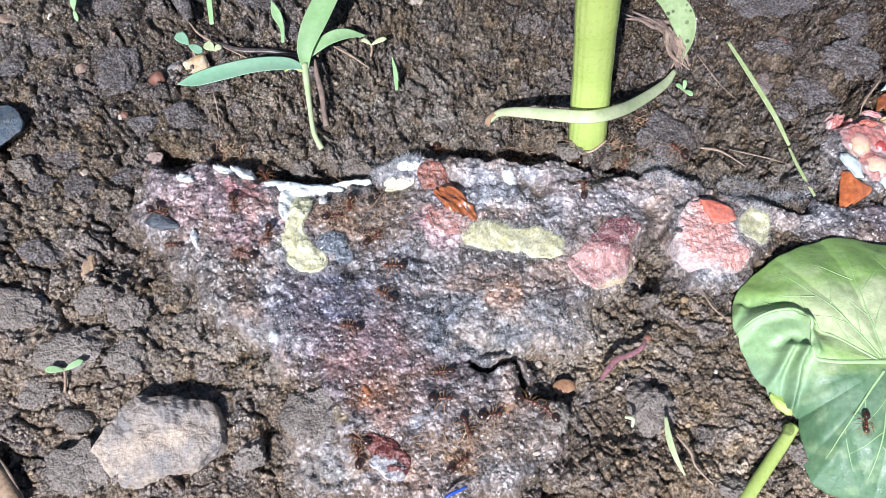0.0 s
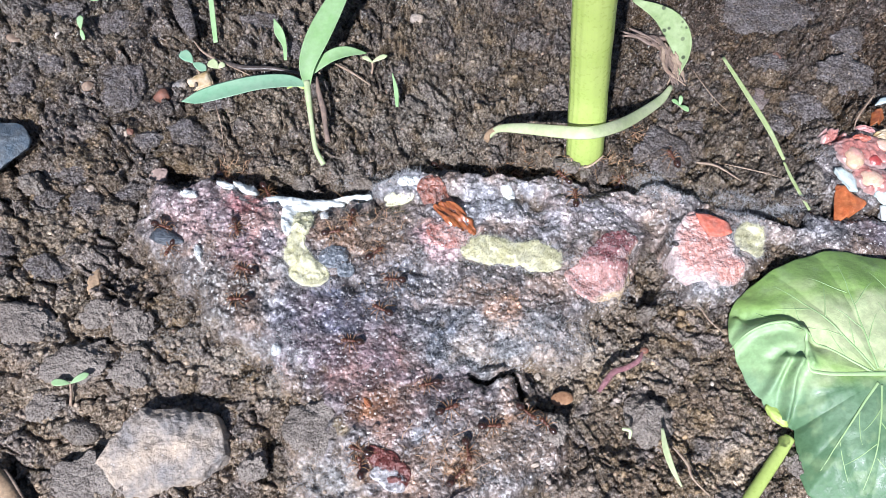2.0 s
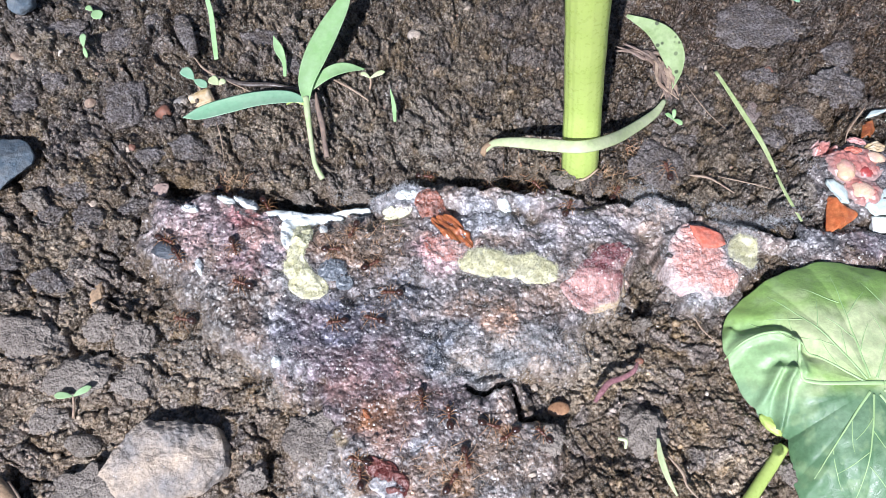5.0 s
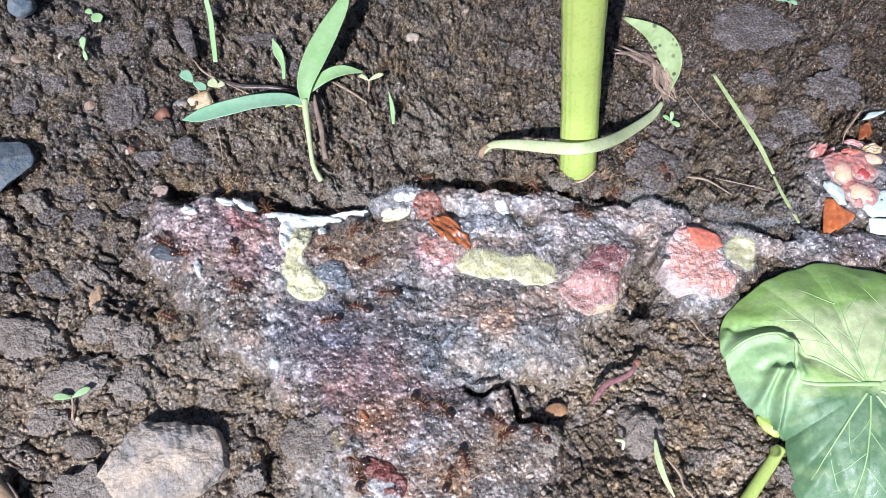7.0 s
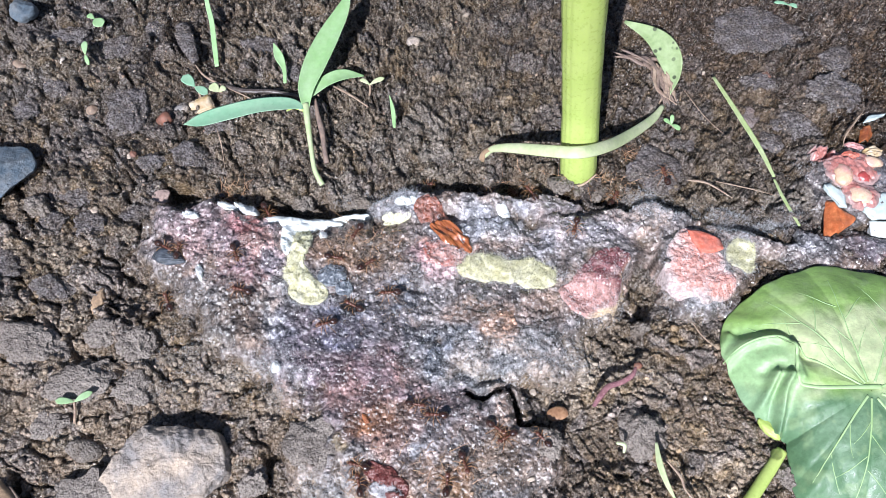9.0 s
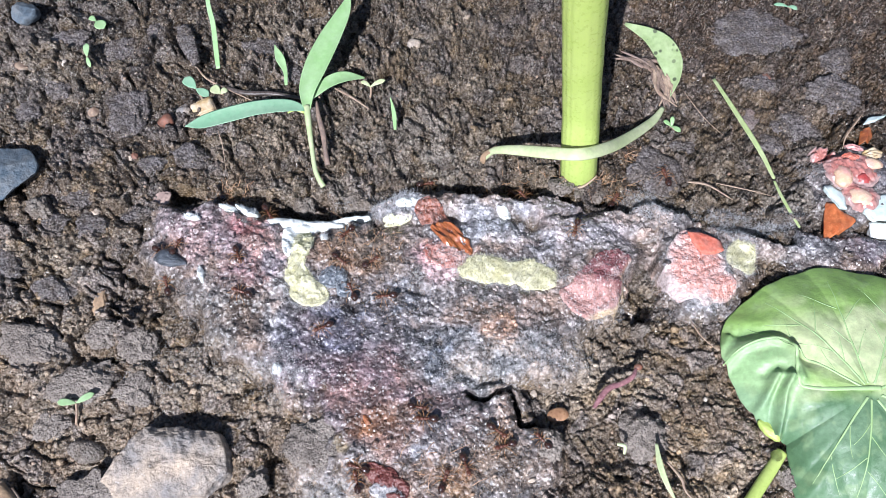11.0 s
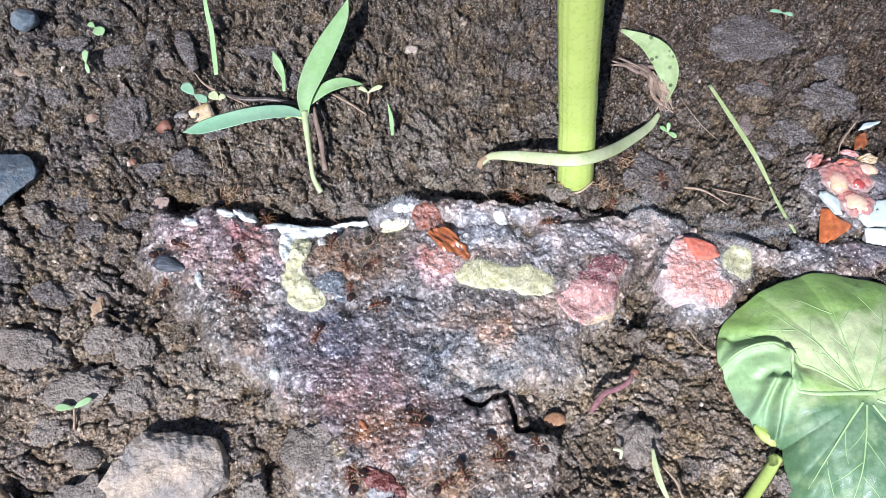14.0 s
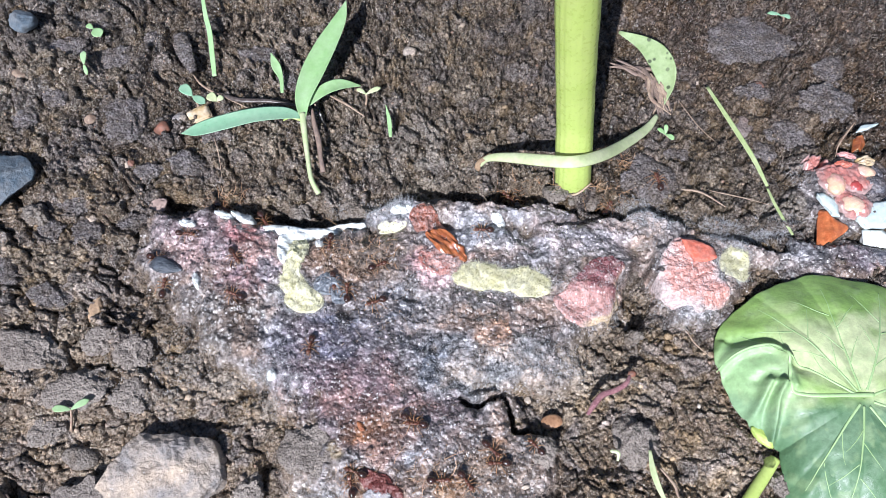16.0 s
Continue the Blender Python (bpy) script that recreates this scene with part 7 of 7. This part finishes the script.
# each ant: rows of seconds, the place of its abdomen, and the way it heads in degrees
ANT_ROWS = (
    ((0, -46.5, 10.7, -76), (0.5, -46.4, 10.6, -76), (1, -46.3, 9.3, -74), (2, -46.3, 8.4, -74), (3, -47.0, 7.6, -68), (4, -47.0, 6.8, -71), (6.5, -46.6, 6.8, -71), (8, -46.4, 6.9, -71), (9, -46.7, 6.8, -68), (11.5, -46.4, 6.7, -67), (14.5, -46.1, 7.8, -58), (16, -46.3, 7.9, -58)),
    ((0, -37.4, 2.8, -94), (0.6, -36.5, -1.0, -81), (1, -35.4, -7.6, -104), (1.5, -36.5, -9.5, -147), (2, -41.9, -10.2, -178), (3, -46.3, -9.1, -175), (3.5, -47.6, -9.0, -172), (4, -51.7, -10.2, -175), (6.5, -57.4, -10.9, -205), (7, -59.1, -9.5, -205), (8, -59.8, -9.0, -240), (9, -61.3, -5.4, -244), (11.3, -62.2, -1.6, -253), (13, -62.4, -1.3, -266), (14.5, -62.5, -1.5, -271), (16, -62.0, -1.2, -271)),
    ((0, -40.5, -3.9, 164), (1, -40.9, -4.6, 164), (2, -41.1, -4.4, 161), (3, -40.9, -4.6, 164), (4, -41.2, -4.5, 164), (6.5, -42.1, -4.6, 159), (8, -42.1, -4.6, 164), (9, -42.0, -4.7, 164), (11.5, -42.2, -4.9, 159), (13, -42.4, -4.3, 159), (14.5, -42.6, -4.1, 154), (16, -42.9, -3.8, 157)),
    ((0, -64.4, 7.9, -21), (2, -64.4, 8.2, -21), (4, -63.9, 8.3, -26), (6.5, -64.0, 8.2, -26), (9, -64.2, 8.4, -31), (11.5, -65.6, 7.7, -26), (14.5, -65.6, 7.8, -22), (16, -65.7, 7.7, -21)),
    ((0, -57.1, -0.2, 178), (1, -58.0, -0.1, 185), (2, -59.9, 3.8, 249), (3, -59.7, 4.1, 278), (4, -59.9, 5.0, 295), (6.5, -59.8, 4.2, 329), (7.2, -59.6, 4.5, 382), (8, -59.4, 4.3, 444), (9.2, -59.6, 5.1, 444), (11.5, -61.4, 7.1, 418), (13, -61.0, 9.5, 371), (14.5, -60.5, 10.6, 329), (16, -59.2, 12.8, 354)),
    ((0, -25.5, 5.3, 5), (1, -25.9, 5.1, 5), (2, -25.9, 5.0, 9), (3, -25.8, 4.5, 5), (4, -25.7, 4.5, -1), (6.5, -25.7, 4.6, -1), (8, -25.5, 4.7, -1), (9.2, -24.8, 4.4, -17), (11.5, -23.1, 5.0, -47), (13, -21.8, 5.2, -61), (14, -21.1, 5.3, -74), (14.5, -21.4, 4.0, -78), (16, -22.8, 1.9, -83)),
    ((0, -20.2, 10.8, -97), (1, -20.6, 10.8, -97), (2, -19.9, 10.8, -101), (3, -19.5, 11.4, -101), (4, -19.5, 11.0, -106), (6.5, -17.9, 12.0, -120), (8, -18.0, 12.2, -120), (9.2, -17.8, 12.1, -121), (11.3, -20.6, 11.7, -136), (12, -22.1, 12.2, -125), (13, -22.8, 12.2, -115), (14.5, -23.8, 11.3, -105), (16, -23.8, 11.7, -96)),
    ((0, -16.3, -0.2, 38), (1, -16.1, -0.1, 38), (2, -16.0, -0.3, 38), (3, -15.9, -0.1, 38), (4, -16.3, -0.4, 32), (6.5, -16.9, 1.7, 27), (8, -17.2, 1.6, 33), (9.2, -17.5, 1.6, 32), (12.8, -15.8, 3.7, 38), (14.5, -15.8, 3.5, 38), (16, -14.1, 4.0, 22)),
    ((0, -8.5, -5.6, 180), (1, -8.6, -5.6, 180), (2, -8.6, -5.6, 178), (3, -8.6, -5.5, 180), (4, -8.7, -5.6, 179), (6.5, -8.9, -5.6, 182), (8, -9.5, -4.7, 184), (9.2, -9.0, -4.5, 184), (11.5, -10.5, -4.8, 190), (13.2, -11.3, -4.9, 196), (14.5, -11.1, -5.0, 196), (16, -11.3, -4.1, 201)),
    ((0, -10.6, -13.4, 149), (1, -11.3, -13.1, 149), (2, -11.2, -13.4, 154), (3, -11.5, -12.5, 159), (4, -12.0, -12.6, 164), (6.5, -14.3, -10.5, 164), (8, -16.9, -8.2, 158), (9.2, -17.4, -8.0, 148), (11.3, -19.1, -4.7, 110), (13, -19.1, -4.1, 97), (14.5, -19.2, -4.2, 92), (16, -19.4, -4.0, 92)),
    ((0, -17.4, -19.6, 169), (1, -17.3, -19.8, 169), (2, -17.3, -19.8, 174), (3, -19.0, -17.6, 180), (4, -20.0, -13.8, 185), (6.5, -21.6, -11.8, 190), (8, -22.2, -11.6, 190), (9.2, -23.1, -11.3, 195), (11.3, -24.2, -11.6, 206), (13, -24.9, -11.5, 223), (14.5, -25.7, -11.3, 254), (16, -26.6, -13.3, 259)),
    ((0, -52.8, 23.9, -37), (1, -52.9, 23.9, -37), (2, -52.8, 23.8, -37), (4, -52.9, 23.8, -37), (8, -52.7, 23.7, -37), (16, -52.8, 23.7, -37)),
    ((0, -41.6, 19.7, -60), (2, -41.7, 19.4, -59), (4, -41.6, 19.5, -60), (8, -41.5, 19.3, -60), (16, -41.5, 19.4, -59)),
    ((0, 31.7, 10.6, 90), (1, 30.9, 11.5, 90), (2, 30.7, 12.5, 90), (2.5, 30.3, 13.5, 93), (3.5, 30.1, 14.1, 90), (4.2, 29.6, 13.8, 81), (6.5, 31.1, 14.3, -1), (7.2, 33.3, 15.1, -57), (8, 33.7, 14.1, -104), (9, 32.4, 12.5, -108), (12.5, 32.4, 12.6, -112), (13.5, 30.4, 13.6, -159), (14.5, 25.9, 14.7, -181), (15.2, 20.0, 13.8, -186), (16, 13.5, 13.2, -181)),
    ((0, 10.5, 23.3, 11), (2, 10.5, 23.3, 11), (4, 10.3, 23.4, 11), (8, 10.4, 23.3, 11), (16, 10.1, 24.0, 11)),
    ((0, 56.4, 22.0, 132), (1, 56.5, 23.0, 126), (1.5, 56.3, 23.3, 121), (2, 55.6, 23.7, 115), (3, 55.1, 23.5, 105), (4, 55.2, 23.6, 100), (8, 55.4, 23.7, 100), (9, 55.2, 23.8, 100), (11.5, 55.5, 24.0, 102), (14, 55.7, 24.4, 100), (16, 55.2, 24.8, 100)),
    ((0, 41.9, 20.1, 59), (2, 41.8, 20.1, 59), (4, 41.9, 20.2, 59), (8, 42.0, 20.1, 59), (16, 41.9, 20.1, 59)),
    ((0, 21.0, 23.6, 145), (2, 21.1, 24.4, 145), (4, 21.1, 24.6, 145), (8, 21.1, 24.8, 145), (11.5, 21.0, 25.2, 147), (16, 20.7, 25.6, 145)),
    ((0, 31.8, 20.1, 103), (1, 31.0, 19.6, 113), (2.5, 29.2, 18.0, 145), (3.5, 27.8, 17.6, 162), (4, 25.3, 19.2, 145), (6.5, 24.4, 19.3, 123), (8, 24.4, 19.6, 123), (9.2, 22.9, 19.2, 124), (11.5, 21.8, 20.8, 129), (14.5, 21.1, 22.0, 134), (16, 20.7, 22.6, 134)),
    ((0, -1.1, 29.3, -45), (1, -1.8, 28.9, -45), (2, -1.6, 28.1, -34), (4, -4.0, 28.6, -24), (6.5, -4.8, 27.2, 11), (8, -4.5, 27.0, 11), (9, -4.4, 26.9, 11), (11.6, -4.6, 26.7, 5), (13, -5.4, 25.5, -1), (14.5, -6.8, 25.2, -1), (16, -6.0, 25.0, -1)),
    ((0, -2.0, -34.8, -0), (0.5, -1.4, -34.4, -0), (1, -0.6, -34.5, 5), (2, -0.5, -34.8, 20), (2.5, -0.3, -36.2, 45), (3, 1.7, -36.2, 84), (4, 1.9, -35.8, 94), (6.5, 2.5, -34.1, 109), (7.2, 2.3, -32.7, 149), (8, 2.0, -32.6, 174), (9, 1.0, -32.3, 177), (11.5, -1.5, -32.9, 179), (14.4, -2.5, -33.3, 177), (15, -3.3, -33.5, 177), (16, -2.1, -32.7, 174)),
    ((0, 7.9, -38.0, 5), (1, 8.1, -37.5, 5), (2, 8.1, -37.6, -0), (3, 8.5, -36.7, -5), (4, 8.0, -36.3, -11), (6.3, 10.0, -33.0, -31), (8, 10.5, -33.7, -36), (9, 10.6, -34.0, -36), (12, 10.8, -34.5, -41), (13, 10.6, -35.0, -46), (14, 11.1, -35.7, -46), (14.5, 10.7, -36.6, -46), (16, 10.8, -36.5, -46)),
    ((0, 1.8, -28.8, -175), (1, 1.0, -28.4, -175), (1.5, 0.1, -28.5, -170), (2.5, -1.7, -28.7, -160), (3, -0.9, -28.7, -145), (4, -3.7, -28.3, -105), (6.5, -4.3, -28.6, -61), (7.3, -5.2, -29.8, -26), (8, -5.2, -30.7, -11), (9, -6.3, -29.7, -11), (11.5, -5.9, -30.0, -11), (13, -5.7, -30.0, -11), (14.5, -6.3, -30.4, -16), (16, -6.1, -30.8, -26)),
    ((0, 4.2, -38.5, -71), (1, 4.2, -38.5, -71), (1.5, 4.9, -40.7, -76), (2, 4.8, -40.8, -79), (3, 5.7, -40.2, -81), (4, 5.1, -40.2, -79), (6.5, 4.9, -40.5, -76), (8, 4.9, -40.5, -73), (9, 4.7, -40.5, -73), (11.5, 4.8, -40.7, -71), (14.5, 4.7, -41.3, -66), (15, 4.9, -42.2, -61), (16, 5.6, -42.7, -55)),
    ((0, 15.5, -34.1, -21), (0.6, 15.6, -34.0, -21), (2, 16.0, -33.6, -42), (3, 16.3, -34.9, -83), (3.8, 15.9, -35.9, -132), (4.2, 15.6, -36.3, -142), (6.5, 15.6, -36.0, -146), (8, 15.6, -36.0, -146), (9.2, 15.4, -36.1, -151), (11.3, 15.0, -38.4, -166), (13, 15.1, -40.0, -176), (14.5, 14.9, -40.1, -179), (16, 14.9, -40.6, -179)),
    ((0, 22.6, -38.6, 133), (2, 22.5, -38.6, 133), (4, 22.4, -38.5, 133), (8, 22.4, -38.4, 133), (11.5, 22.3, -38.4, 133), (16, 22.3, -38.3, 133)),
    ((0, 1.6, -48.4, 34), (1, 1.3, -48.2, 39), (2, 1.6, -48.8, 44), (3, 1.6, -49.1, 48), (4, 1.0, -48.7, 53), (6.5, 1.4, -47.7, 69), (8, 1.4, -47.7, 84), (9, 1.3, -47.8, 84), (12, -0.2, -46.3, 59), (14.5, -0.2, -46.3, 29), (15.2, -0.3, -45.3, 14), (16, -0.6, -43.9, -1)),
    ((0, -15.1, -43.1, 160), (2, -15.0, -42.8, 160), (4, -15.0, -42.7, 162), (8, -15.0, -42.6, 165), (11.5, -15.4, -42.9, 160), (16, -14.8, -42.6, 160)),
    ((0, -16.4, -47.4, 102), (1, -16.3, -47.4, 100), (2, -16.3, -47.2, 97), (3, -16.1, -47.5, 97), (4, -16.1, -47.3, 97), (6.5, -16.0, -47.2, 97), (8, -15.9, -47.4, 100), (9.2, -16.0, -47.5, 102), (11.3, -16.9, -46.6, 102), (14.5, -17.3, -46.1, 108), (16, -16.7, -46.2, 103)),
    ((0, 81.4, -39.5, -102), (0.3, 80.4, -43.7, -104), (0.5, 79.5, -46.9, -97), (1, 80.5, -47.2, -33), (1.5, 85.6, -45.7, -0), (2, 92.1, -43.4, 4), (3, 97.3, -41.3, 4), (16, 100.0, -39.4, 4)),
)
first_ant = ant()
ants = [first_ant] + [copy_thing(first_ant, Matrix()) for _ in ANT_ROWS[1:]]


def motions():
    """Every ant walks on what lies under it, its legs and feelers swinging."""
    rng = random.Random(7)
    for k, (ob, rows) in enumerate(zip(ants, ANT_ROWS)):
        size = 0.80 + 0.14 * rng.random()
        on_leaf = rows[0][1] > LEAF_MID.x - 28 and rows[0][2] < LEAF_MID.y + 12
        keys, gone = [], 0.0
        for t, x, y, way in rows:
            a = radians(way)
            cx, cy = x + 2.0 * size * math.cos(a), y + 2.0 * size * math.sin(a)
            if on_leaf:
                z = leaf_top(cx, cy)
            else:
                z = max(top_z(cx, cy), top_z(x, y) - 0.6, top_z(cx + 1.4 * math.cos(a), cy + 1.4 * math.sin(a)) - 0.6)
            for c, r, turn, top in REST:
                if float(oval(cx, cy, c, r[0], r[1], turn)) < 1.0:
                    z = max(z, top)
            keys.append((t, pose(cx * MM, cy * MM, (z - 0.1) * MM, rng.uniform(-6, 6), 0, way)))
        ob.scale = (size,) * 3
        walk(ob, keys)
        for limb in ob.children:
            if not limb.name.startswith(("leg", "antenna")):
                continue
            swing = 16 if limb.name.startswith("antenna") else 11
            home = limb.location.copy()
            times = [q * 0.8 for q in range(21)]
            walk(limb, [(t, Matrix.Translation(home) @ pose(0, 0, 0, rng.uniform(-6, 6), 0, rng.uniform(-swing, swing))) for t in times])


motions()
